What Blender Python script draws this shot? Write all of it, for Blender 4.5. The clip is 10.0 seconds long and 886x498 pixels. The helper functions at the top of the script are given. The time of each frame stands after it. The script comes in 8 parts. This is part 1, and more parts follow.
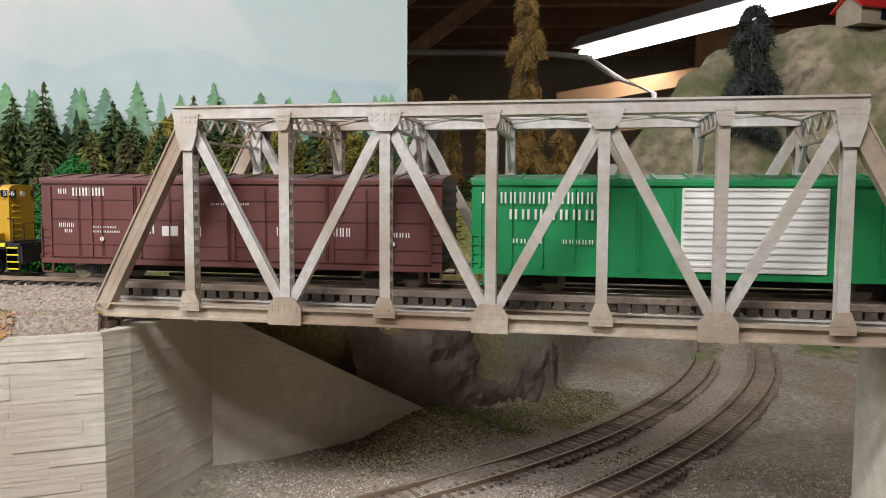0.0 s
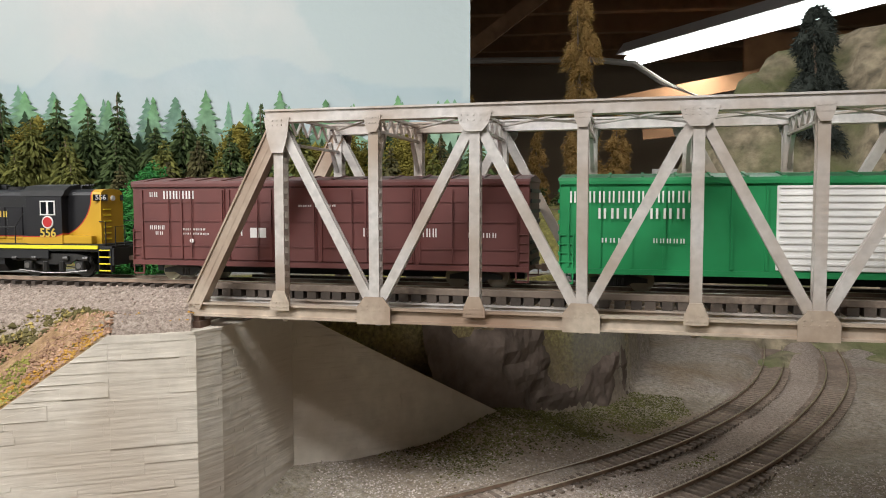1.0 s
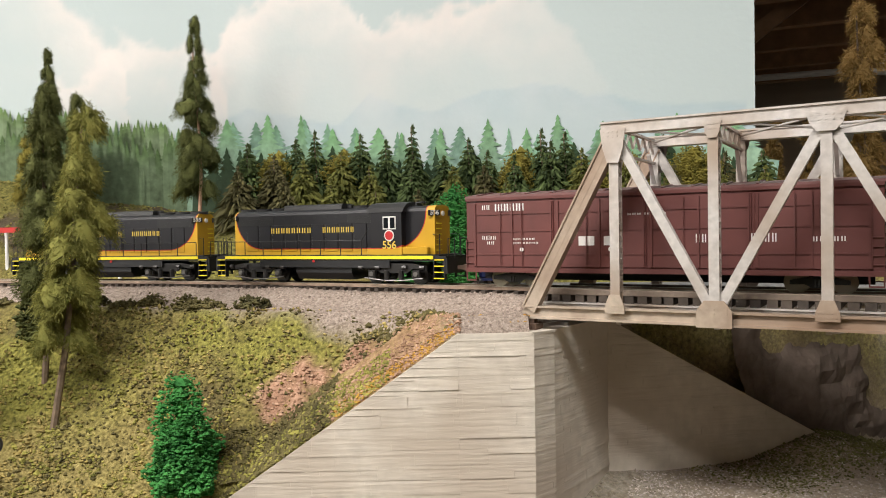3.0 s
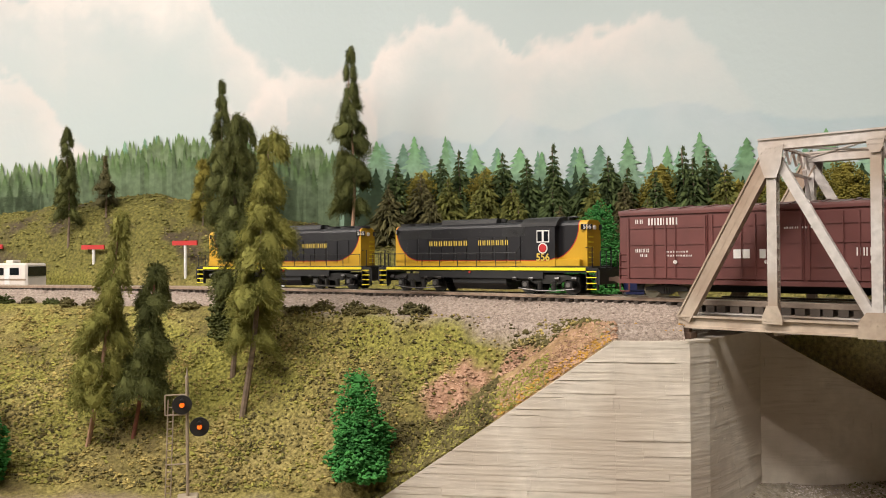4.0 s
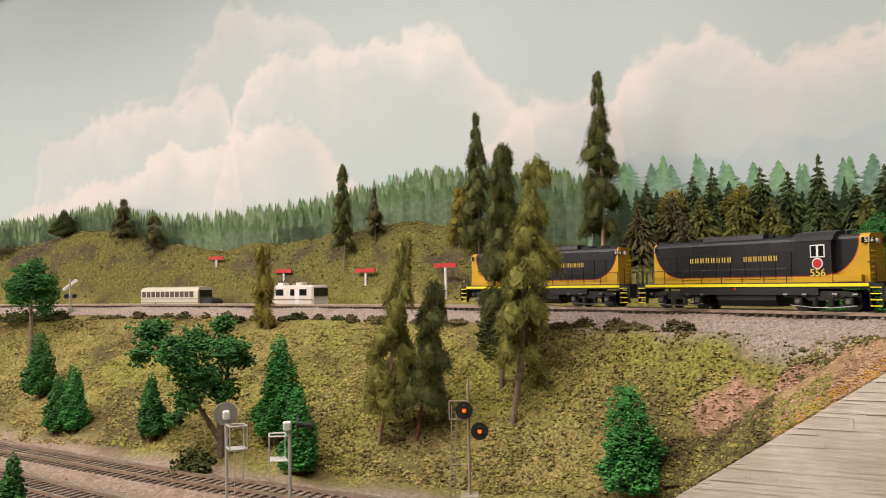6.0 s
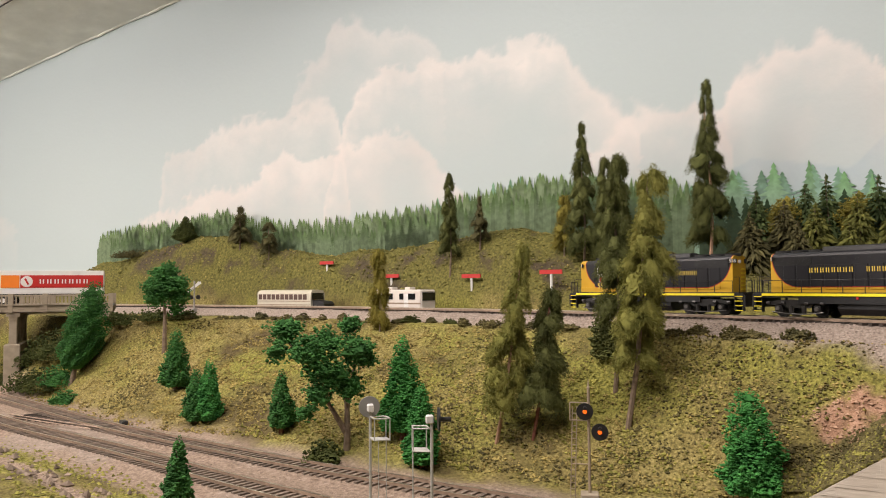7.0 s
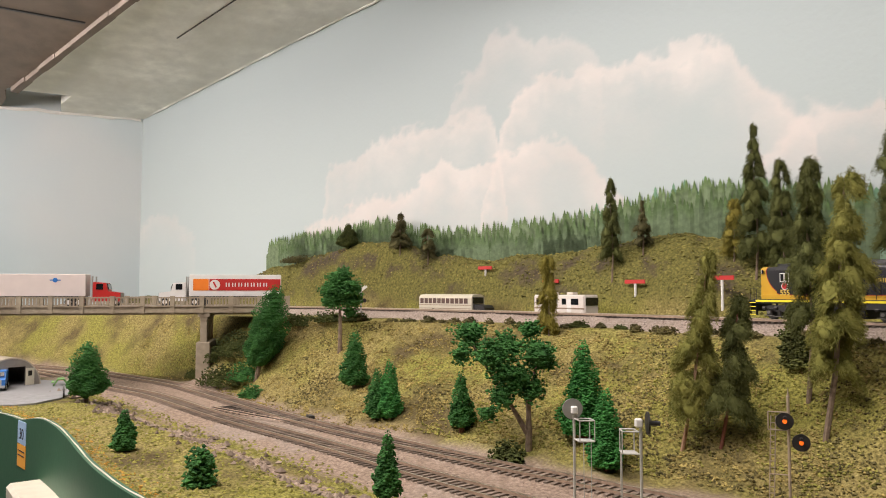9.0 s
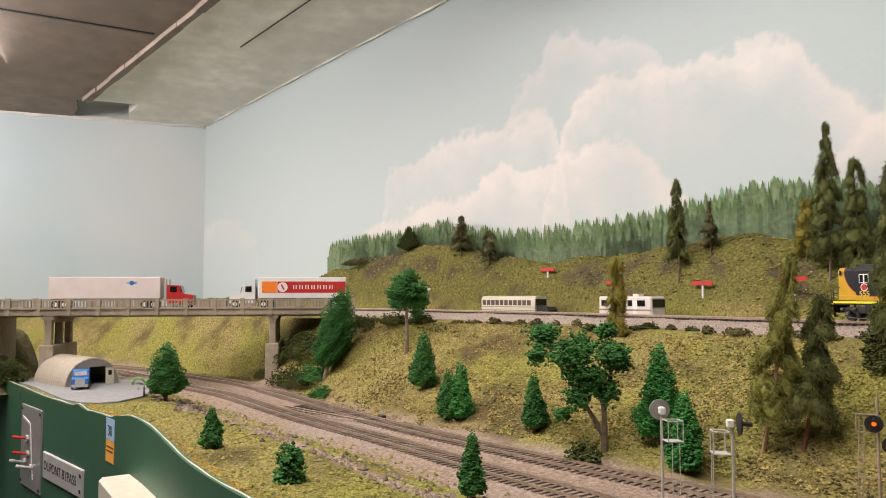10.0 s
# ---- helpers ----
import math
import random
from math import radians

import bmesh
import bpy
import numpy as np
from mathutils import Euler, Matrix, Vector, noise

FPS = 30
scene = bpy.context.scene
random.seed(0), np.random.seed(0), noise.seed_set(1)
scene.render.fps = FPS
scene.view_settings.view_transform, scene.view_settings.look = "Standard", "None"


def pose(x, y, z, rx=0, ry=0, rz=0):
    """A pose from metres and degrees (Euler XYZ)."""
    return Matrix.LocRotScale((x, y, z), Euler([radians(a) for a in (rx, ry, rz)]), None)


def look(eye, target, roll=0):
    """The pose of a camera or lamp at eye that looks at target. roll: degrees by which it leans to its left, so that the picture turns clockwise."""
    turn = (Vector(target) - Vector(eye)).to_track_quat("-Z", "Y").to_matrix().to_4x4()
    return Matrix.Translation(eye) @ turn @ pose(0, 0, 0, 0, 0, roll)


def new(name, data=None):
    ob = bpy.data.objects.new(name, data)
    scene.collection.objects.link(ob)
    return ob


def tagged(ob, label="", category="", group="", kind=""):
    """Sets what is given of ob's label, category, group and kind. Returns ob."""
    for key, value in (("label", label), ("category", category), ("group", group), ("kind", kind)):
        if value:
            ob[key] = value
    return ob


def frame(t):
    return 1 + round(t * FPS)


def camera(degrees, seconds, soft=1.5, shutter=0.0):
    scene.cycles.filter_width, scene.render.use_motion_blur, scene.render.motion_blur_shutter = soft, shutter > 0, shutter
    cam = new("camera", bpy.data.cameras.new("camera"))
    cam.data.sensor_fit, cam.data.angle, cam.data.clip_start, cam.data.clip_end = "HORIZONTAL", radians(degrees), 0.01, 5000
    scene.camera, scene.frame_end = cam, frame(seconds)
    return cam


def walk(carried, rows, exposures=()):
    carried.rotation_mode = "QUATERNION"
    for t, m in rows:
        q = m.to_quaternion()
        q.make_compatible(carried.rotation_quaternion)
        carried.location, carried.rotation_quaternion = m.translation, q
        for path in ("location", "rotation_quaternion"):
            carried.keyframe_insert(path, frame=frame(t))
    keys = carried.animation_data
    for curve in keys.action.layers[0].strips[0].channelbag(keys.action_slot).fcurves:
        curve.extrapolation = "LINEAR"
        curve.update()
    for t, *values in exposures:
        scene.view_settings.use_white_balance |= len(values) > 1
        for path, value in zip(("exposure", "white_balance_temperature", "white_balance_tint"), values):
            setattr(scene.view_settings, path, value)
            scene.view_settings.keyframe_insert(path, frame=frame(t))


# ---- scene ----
cam = camera(60.0, 10.0, soft=1.0)
PATH = [
    (0, (0.017, -0.011, 1.304), (-0.089, 1.98, 1.152), 0.3),
    (0.5, (0.003, -0.014, 1.3), (-0.166, 1.974, 1.161), 0.1),
    (1, (-0.004, -0.014, 1.3), (-0.215, 1.971, 1.171), -0.1),
    (1.5, (-0.015, -0.012, 1.297), (-0.27, 1.968, 1.173), -0.3),
    (2, (-0.032, -0.017, 1.294), (-0.412, 1.944, 1.193), -0.8),
    (2.5, (-0.04, -0.032, 1.293), (-0.628, 1.879, 1.231), -0.9),
    (3, (-0.052, -0.043, 1.289), (-0.813, 1.805, 1.248), -1.0),
    (3.2, (-0.057, -0.049, 1.287), (-0.874, 1.776, 1.251), -1.1),
    (4.3, (-0.06, -0.087, 1.285), (-1.175, 1.573, 1.316), -0.5),
    (4.5, (-0.062, -0.089, 1.285), (-1.227, 1.536, 1.323), -0.7),
    (5, (-0.069, -0.093, 1.283), (-1.333, 1.456, 1.343), -0.6),
    (5.5, (-0.067, -0.1, 1.282), (-1.456, 1.336, 1.356), -0.9),
    (6.8, (-0.051, -0.139, 1.282), (-1.655, 1.051, 1.377), -0.6),
    (7, (-0.055, -0.146, 1.282), (-1.684, 1.009, 1.382), -0.4),
    (7.5, (-0.058, -0.154, 1.282), (-1.736, 0.928, 1.391), -0.4),
    (8, (-0.059, -0.162, 1.284), (-1.781, 0.85, 1.392), -0.4),
    (8.5, (-0.061, -0.174, 1.283), (-1.824, 0.764, 1.393), -0.3),
    (9, (-0.06, -0.188, 1.283), (-1.862, 0.672, 1.395), -0.0),
    (9.5, (-0.06, -0.202, 1.283), (-1.891, 0.595, 1.398), 0.1),
    (10, (-0.06, -0.212, 1.283), (-1.912, 0.534, 1.4), -0.1),
]
walk(cam, [(t, look(eye, target, roll)) for t, eye, target, roll in PATH], [(0, 0.18, 5900, 10), (2.5, 0.27, 6150, 11), (3.2, 0.30, 6300, 12), (4.5, 0.10, 6600, 15), (6.0, 0.0, 6600, 17), (10, 0.02, 6450, 18)])

# ---- light ----
world = bpy.data.worlds.new("world")
scene.world = world
world.use_nodes = True
world.node_tree.nodes["Background"].inputs[0].default_value = (0.8, 0.85, 0.9, 1)
world.node_tree.nodes["Background"].inputs[1].default_value = 0.01
KEY = 19.8


def area_lamp(name, loc, target, sx, sy, power, colour):
    d = bpy.data.lights.new(name, "AREA")
    d.shape, d.size, d.size_y, d.energy, d.color = "RECTANGLE", sx, sy, power, colour
    o = new(name, d)
    o.matrix_world = look(loc, target)
    return o


WARM = (1.0, 0.94, 0.85)
area_lamp("tube_light_aisle", (-0.58, -0.38, 2.08), (-0.52, 0.2, 1.2), 1.2, 0.10, KEY * 0.70, WARM)
area_lamp("tube_light_end", (-1.35, -0.52, 1.80), (-1.22, 0.1, 1.18), 1.0, 0.12, KEY * 0.50, WARM)
# unseen fill, added to brighten the left end of the painted wall
area_lamp("tube_light_corner", (-1.70, -0.90, 1.70), (-1.95, 0.0, 1.50), 1.0, 0.12, KEY * 0.42, WARM)
# unseen fill above the aisle, added to lift the wing wall and bridge ground
area_lamp("tube_light_behind", (0.04, -0.35, 2.12), (0.05, 0.35, 1.15), 1.2, 0.12, KEY * 0.30, WARM)
# unseen fill, added to light the low ground while the abutment face stays dark
area_lamp("tube_light_beyond", (-0.02, 1.02, 2.16), (0.1, 0.45, 1.1), 0.16, 1.2, KEY * 0.20, WARM)
area_lamp("tube_light_far", (0.735, 2.94, 1.87), (0.735, 2.941, 0), 0.16, 1.2, KEY * 0.65, WARM)

# ---- materials ----
def mat(name, colour=(0.5, 0.5, 0.5), rough=0.7, metal=0.0, noise_scale=0.0, amount=0.25, bump=0.0, bump_scale=None, second=None, spec=0.5, random_tint=0.0, coarse=None, detail=6):
    """A surface with grain and broad variation; second is the colour that the broad patches lean to."""
    m = bpy.data.materials.new(name)
    m.use_nodes = True
    nt = m.node_tree
    p = nt.nodes["Principled BSDF"]
    p.inputs["Roughness"].default_value = rough
    p.inputs["Metallic"].default_value = metal
    p.inputs["Specular IOR Level"].default_value = spec
    c = (*colour, 1)
    if not noise_scale:
        p.inputs["Base Color"].default_value = c
        return m
    tc = nt.nodes.new("ShaderNodeTexCoord")
    fine = nt.nodes.new("ShaderNodeTexNoise")
    fine.inputs["Scale"].default_value = noise_scale
    fine.inputs["Detail"].default_value = detail
    broad = nt.nodes.new("ShaderNodeTexNoise")
    broad.inputs["Scale"].default_value = coarse or noise_scale * 0.13
    broad.inputs["Detail"].default_value = 3
    for n in (fine, broad):
        nt.links.new(tc.outputs["Object"], n.inputs["Vector"])
    r = nt.nodes.new("ShaderNodeValToRGB")
    r.color_ramp.elements[0].position, r.color_ramp.elements[1].position = 0.3, 0.7
    lo = [max(0, v * (1 - amount)) for v in colour]
    hi = [min(1, v * (1 + amount)) for v in colour]
    r.color_ramp.elements[0].color, r.color_ramp.elements[1].color = (*lo, 1), (*hi, 1)
    nt.links.new(fine.outputs["Fac"], r.inputs[0])
    mix = nt.nodes.new("ShaderNodeMix")
    mix.data_type = "RGBA"
    r2 = nt.nodes.new("ShaderNodeValToRGB")
    r2.color_ramp.elements[0].position, r2.color_ramp.elements[1].position = 0.42, 0.66
    nt.links.new(broad.outputs["Fac"], r2.inputs[0])
    nt.links.new(r2.outputs[0], mix.inputs[0])
    nt.links.new(r.outputs[0], mix.inputs[6])
    s = second or [v * (1 - amount * 0.6) for v in colour]
    mix.inputs[7].default_value = (*s, 1)
    out = mix.outputs[2]
    if random_tint:
        oi = nt.nodes.new("ShaderNodeObjectInfo")
        hsv = nt.nodes.new("ShaderNodeHueSaturation")
        mr = nt.nodes.new("ShaderNodeMapRange")
        mr.inputs[3].default_value, mr.inputs[4].default_value = 1 - random_tint, 1 + random_tint
        nt.links.new(oi.outputs["Random"], mr.inputs[0])
        nt.links.new(mr.outputs[0], hsv.inputs["Value"])
        nt.links.new(out, hsv.inputs["Color"])
        out = hsv.outputs[0]
    nt.links.new(out, p.inputs["Base Color"])
    if bump:
        bn = nt.nodes.new("ShaderNodeBump")
        bn.inputs["Strength"].default_value = 1.0
        bn.inputs["Distance"].default_value = bump
        if bump_scale:
            f2 = nt.nodes.new("ShaderNodeTexNoise")
            f2.inputs["Scale"].default_value, f2.inputs["Detail"].default_value = bump_scale, 5
            nt.links.new(tc.outputs["Object"], f2.inputs["Vector"])
            nt.links.new(f2.outputs["Fac"], bn.inputs["Height"])
        else:
            nt.links.new(fine.outputs["Fac"], bn.inputs["Height"])
        nt.links.new(bn.outputs[0], p.inputs["Normal"])
    return m


def foliage_mat(name, dark, light, rough=0.85):
    """Leaf clumps that differ from island to island."""
    m = bpy.data.materials.new(name)
    m.use_nodes = True
    nt = m.node_tree
    p = nt.nodes["Principled BSDF"]
    p.inputs["Roughness"].default_value = rough
    p.inputs["Specular IOR Level"].default_value = 0.2
    g = nt.nodes.new("ShaderNodeNewGeometry")
    tc = nt.nodes.new("ShaderNodeTexCoord")
    n = nt.nodes.new("ShaderNodeTexNoise")
    n.inputs["Scale"].default_value = 60
    nt.links.new(tc.outputs["Object"], n.inputs["Vector"])
    a = nt.nodes.new("ShaderNodeMath")
    a.operation = "MULTIPLY_ADD"
    a.inputs[1].default_value = 0.55
    nt.links.new(g.outputs["Random Per Island"], a.inputs[0])
    b = nt.nodes.new("ShaderNodeMath")
    b.operation = "MULTIPLY_ADD"
    b.inputs[1].default_value, b.inputs[2].default_value = 1.4, -0.45
    nt.links.new(n.outputs["Fac"], b.inputs[0])
    nt.links.new(b.outputs[0], a.inputs[2])
    mix = nt.nodes.new("ShaderNodeMix")
    mix.data_type = "RGBA"
    nt.links.new(a.outputs[0], mix.inputs[0])
    mix.inputs[6].default_value, mix.inputs[7].default_value = (*dark, 1), (*light, 1)
    nt.links.new(mix.outputs[2], p.inputs["Base Color"])
    return m


M = {}
M["steel"] = mat("bridge_steel", (0.60, 0.565, 0.535), 0.42, 0.3, 300, 0.14, 0.0002, None, (0.40, 0.315, 0.245), coarse=18)
M["steel_tan"] = mat("rust_stained_bridge_steel", (0.50, 0.42, 0.335), 0.5, 0.25, 260, 0.16, 0.0002, None, (0.29, 0.20, 0.14), coarse=15)
M["rust"] = mat("rusty_steel", (0.16, 0.10, 0.07), 0.7, 0.1, 200, 0.4, 0.0002)
M["concrete"] = mat("carved_concrete", (0.42, 0.41, 0.375), 0.85, 0, 120, 0.10, 0.0004, None, (0.33, 0.31, 0.27), coarse=12)
M["concrete_tan"] = mat("tan_concrete", (0.36, 0.30, 0.22), 0.85, 0, 150, 0.15, 0.0002, None, (0.27, 0.22, 0.16), coarse=14)
M["rail"] = mat("rail_steel", (0.36, 0.26, 0.19), 0.5, 0.3, 200, 0.3)
M["rail_top"] = mat("rail_head", (0.70, 0.65, 0.54), 0.38, 1.0, 300, 0.1)
M["tie"] = mat("sleeper_wood", (0.075, 0.058, 0.045), 0.85, 0, 400, 0.35, 0.0001, random_tint=0.35)
M["tie_grey"] = mat("grey_sleeper_wood", (0.20, 0.155, 0.12), 0.85, 0, 400, 0.3, 0.0001, random_tint=0.3)
M["rock"] = mat("plaster_rock", (0.165, 0.128, 0.105), 0.95, 0, 90, 0.3, 0.003, 60, (0.105, 0.082, 0.066), coarse=12, spec=0.15)
M["rock_pink"] = mat("pinkish_plaster_rock", (0.42, 0.30, 0.23), 0.9, 0, 90, 0.25, 0.002, 70, (0.30, 0.2, 0.14), coarse=20)
M["mount"] = mat("mossy_mountain", (0.27, 0.225, 0.15), 0.95, 0, 70, 0.5, 0.014, 38, (0.13, 0.14, 0.055), coarse=13)
M["black"] = mat("black_plastic", (0.022, 0.021, 0.021), 0.45, 0, 150, 0.3)
M["wood_dark"] = mat("dark_wood", (0.14, 0.08, 0.045), 0.7, 0, 20, 0.35)
M["bark"] = mat("grey_brown_bark", (0.20, 0.145, 0.10), 0.9, 0, 300, 0.4, 0.0004)
M["bark_pale"] = mat("stripped_pinkish_bark", (0.42, 0.25, 0.16), 0.8, 0, 300, 0.3, 0.0003)
M["bark_red"] = mat("red_brown_bark", (0.20, 0.07, 0.045), 0.8, 0, 300, 0.3, 0.0003)
M["white"] = mat("white_plastic", (0.75, 0.73, 0.70), 0.4, 0, 100, 0.06)
M["fascia"] = mat("green_fascia_paint", (0.035, 0.115, 0.06), 0.5, 0, 14, 0.12, 0.0002, 200, (0.03, 0.095, 0.05))
M["ceil"] = mat("grey_ceiling_board", (0.80, 0.795, 0.74), 0.9, 0, 26, 0.12, 0.0012, 40, (0.66, 0.65, 0.59), coarse=7)
M["ceil_dark"] = mat("brown_ceiling_board", (0.22, 0.175, 0.145), 0.8, 0, 22, 0.18, 0.0006, 60)
M["asphalt"] = mat("grey_road", (0.25, 0.25, 0.25), 0.9, 0, 150, 0.12, 0.0002, None, (0.2, 0.2, 0.2), coarse=8)
M["fir"] = foliage_mat("dark_fir_needles", (0.022, 0.036, 0.016), (0.11, 0.15, 0.05))
M["fir_olive"] = foliage_mat("olive_fir_needles", (0.05, 0.058, 0.014), (0.2, 0.2, 0.05))
M["fir_brown"] = foliage_mat("brownish_fir_needles", (0.035, 0.034, 0.016), (0.14, 0.125, 0.05))
M["moss"] = foliage_mat("mossy_fibre_foliage", (0.115, 0.118, 0.026), (0.25, 0.24, 0.058))
M["moss_yellow"] = foliage_mat("yellowish_fibre_foliage", (0.14, 0.118, 0.02), (0.27, 0.23, 0.045))
M["moss_dark"] = foliage_mat("dark_fibre_foliage", (0.050, 0.058, 0.018), (0.125, 0.135, 0.040))
M["green"] = foliage_mat("bright_green_foam", (0.016, 0.095, 0.022), (0.08, 0.31, 0.07))
M["green_deep"] = foliage_mat("deep_green_foam", (0.018, 0.068, 0.018), (0.07, 0.22, 0.052))
M["shrub_grey"] = foliage_mat("grey_green_foam", (0.02, 0.026, 0.022), (0.075, 0.085, 0.07))
M["shrub"] = foliage_mat("dark_shrub_foam", (0.024, 0.034, 0.009), (0.095, 0.11, 0.03))
M["straw"] = foliage_mat("straw_fibre", (0.2, 0.12, 0.035), (0.55, 0.36, 0.13))


def carved_concrete():
    """Grey cast wall with scored, ledge-like horizontal courses."""
    m = mat("carved_concrete", (0.66, 0.605, 0.52), 0.85, 0, 120, 0.12, 0.0, None, (0.54, 0.47, 0.385), coarse=14)
    nt = m.node_tree
    tc = nt.nodes.new("ShaderNodeTexCoord")
    mp = nt.nodes.new("ShaderNodeMapping")
    mp.inputs["Scale"].default_value = (45, 45, 520)
    n = nt.nodes.new("ShaderNodeTexNoise")
    n.inputs["Scale"].default_value, n.inputs["Detail"].default_value = 1.0, 4
    b = nt.nodes.new("ShaderNodeBump")
    b.inputs["Distance"].default_value = 0.00042
    nt.links.new(tc.outputs["Object"], mp.inputs[0])
    nt.links.new(mp.outputs[0], n.inputs["Vector"])
    nt.links.new(n.outputs["Fac"], b.inputs["Height"])
    nt.links.new(b.outputs[0], nt.nodes["Principled BSDF"].inputs["Normal"])
    return m


M["concrete"] = carved_concrete()


# ---- building helpers ----
def solid(name, verts, faces, material, parent=None, smooth=False, label=""):
    me = bpy.data.meshes.new(name)
    me.from_pydata([tuple(v) for v in verts], [], [tuple(f) for f in faces])
    me.materials.append(material)
    if smooth:
        me.polygons.foreach_set("use_smooth", [True] * len(me.polygons))
    me.update()
    o = new(name, me)
    if parent:
        o.parent = parent
    return tagged(o, label)


def part(name, bm, material, parent=None, label="", smooth=False):
    me = bpy.data.meshes.new(name)
    bmesh.ops.recalc_face_normals(bm, faces=bm.faces[:])
    bm.to_mesh(me)
    bm.free()
    for m in material if isinstance(material, (list, tuple)) else [material]:
        me.materials.append(m)
    if smooth:
        me.polygons.foreach_set("use_smooth", [True] * len(me.polygons))
    o = new(name, me)
    if parent:
        o.parent = parent
    return tagged(o, label)


def empty(name, m, label, category, group="", kind=""):
    o = new(name)
    o.matrix_world = m
    return tagged(o, label, category, group, kind)


def box(bm, size, loc=(0, 0, 0), rot=None, bevel=0.0):
    m = Matrix.Translation(loc) @ (rot or Matrix()) @ Matrix.Diagonal((*size, 1))
    r = bmesh.ops.create_cube(bm, size=1.0, matrix=m)
    if bevel:
        es = list({e for v in r["verts"] for e in v.link_edges})
        bmesh.ops.bevel(bm, geom=es, offset=bevel, segments=1, affect="EDGES", profile=0.5)
    return bm


def beam(bm, a, b, w, h, up=(0, 0, 1)):
    """A bar from a to b, w wide across and h deep along up."""
    a, b = Vector(a), Vector(b)
    d = (b - a).normalized()
    u = Vector(up) - d * d.dot(Vector(up))
    if u.length < 1e-6:
        u = Vector((1, 0, 0))
    u.normalize()
    s = d.cross(u)
    vs = [bm.verts.new(p + s * (w / 2 * i) + u * (h / 2 * j)) for p in (a, b) for i, j in ((-1, -1), (1, -1), (1, 1), (-1, 1))]
    for f in ((3, 2, 1, 0), (4, 5, 6, 7), (0, 1, 5, 4), (1, 2, 6, 5), (2, 3, 7, 6), (3, 0, 4, 7)):
        bm.faces.new([vs[k] for k in f])
    return bm


def tube(bm, pts, r, n=8, ends=None):
    """A round bar through pts; ends gives the radius at the far end."""
    pts = [Vector(p) for p in pts]
    rings = []
    for i, p in enumerate(pts):
        d = (pts[min(i + 1, len(pts) - 1)] - pts[max(i - 1, 0)]).normalized()
        u = d.orthogonal().normalized()
        w = d.cross(u)
        rr = r if ends is None else r + (ends - r) * i / (len(pts) - 1)
        rings.append([bm.verts.new(p + (u * math.cos(a) + w * math.sin(a)) * rr) for a in [2 * math.pi * k / n for k in range(n)]])
    for a, b in zip(rings, rings[1:]):
        for k in range(n):
            bm.faces.new((a[k], a[(k + 1) % n], b[(k + 1) % n], b[k]))
    bm.faces.new(rings[0][::-1])
    bm.faces.new(rings[-1])
    return bm


def disc(bm, c, axis, r, t, n=16):
    a = Vector(axis).normalized()
    return tube(bm, [Vector(c) - a * t / 2, Vector(c) + a * t / 2], r, n)


def prism(bm, outline, a, b, axis="y"):
    """An outline of (u, z) pushed from a to b along axis (u is x for axis y, y for axis x)."""
    def at(u, z, k):
        return (u, k, z) if axis == "y" else (k, u, z) if axis == "x" else (u, z, k)
    f = [bm.verts.new(at(u, z, a)) for u, z in outline]
    g = [bm.verts.new(at(u, z, b)) for u, z in outline]
    n = len(outline)
    bm.faces.new(f)
    bm.faces.new(g[::-1])
    for i in range(n):
        bm.faces.new((f[i], g[i], g[(i + 1) % n], f[(i + 1) % n]))
    return bm


def curve_y(nodes):
    """A smooth y(x) through nodes."""
    nodes = sorted(nodes)
    xs, ys = np.array([n[0] for n in nodes]), np.array([n[1] for n in nodes])
    fx = np.linspace(xs[0], xs[-1], 600)
    fy = np.interp(fx, xs, ys)
    k = np.hanning(41)
    k /= k.sum()
    pad = np.concatenate([fy[0] + (fy[1] - fy[0]) * np.arange(-20, 0), fy, fy[-1] + (fy[-1] - fy[-2]) * np.arange(1, 21)])
    fy = np.convolve(pad, k, "valid")
    return lambda x: np.interp(x, fx, fy)


def step(a, b, x):
    t = np.clip((x - a) / (b - a), 0, 1)
    return t * t * (3 - 2 * t)


def noise2(x, y, scale, seed=0, octaves=3):
    """Smooth value noise on arrays, about -1 to 1."""
    rng = np.random.RandomState(seed)
    tab = rng.rand(256, 256) * 2 - 1
    out, amp = 0, 1.0
    for o in range(octaves):
        u, v = np.asarray(x) * scale * 2 ** o + 17.3 * o, np.asarray(y) * scale * 2 ** o + 5.1 * o
        i, j = np.floor(u).astype(int), np.floor(v).astype(int)
        a, b = u - i, v - j
        a, b = a * a * (3 - 2 * a), b * b * (3 - 2 * b)
        t = lambda p, q: tab[p % 256, q % 256]
        out = out + amp * ((t(i, j) * (1 - a) + t(i + 1, j) * a) * (1 - b) + (t(i, j + 1) * (1 - a) + t(i + 1, j + 1) * a) * b)
        amp *= 0.5
    return out / 1.4

# ---- plan of the layout ----
track_y = curve_y([(-2.1, -0.2), (-1.7, -0.03), (-1.35, 0.155), (-1.15, 0.243), (-0.93, 0.318), (-0.77, 0.352), (-0.63, 0.38), (-0.47, 0.397), (-0.33, 0.395), (-0.16, 0.3745), (0.2, 0.3235), (0.9, 0.224)])
edge_y = curve_y([(-2.3, -0.66), (-1.95, -0.40), (-1.7, -0.20), (-1.5, -0.065), (-1.25, 0.035), (-1.13, 0.07), (-1.03, 0.13), (-0.95, 0.185), (-0.85, 0.235), (-0.74, 0.272), (-0.66, 0.305), (-0.55, 0.325), (-0.43, 0.335), (-0.16, 0.335), (0.0, 0.335)])
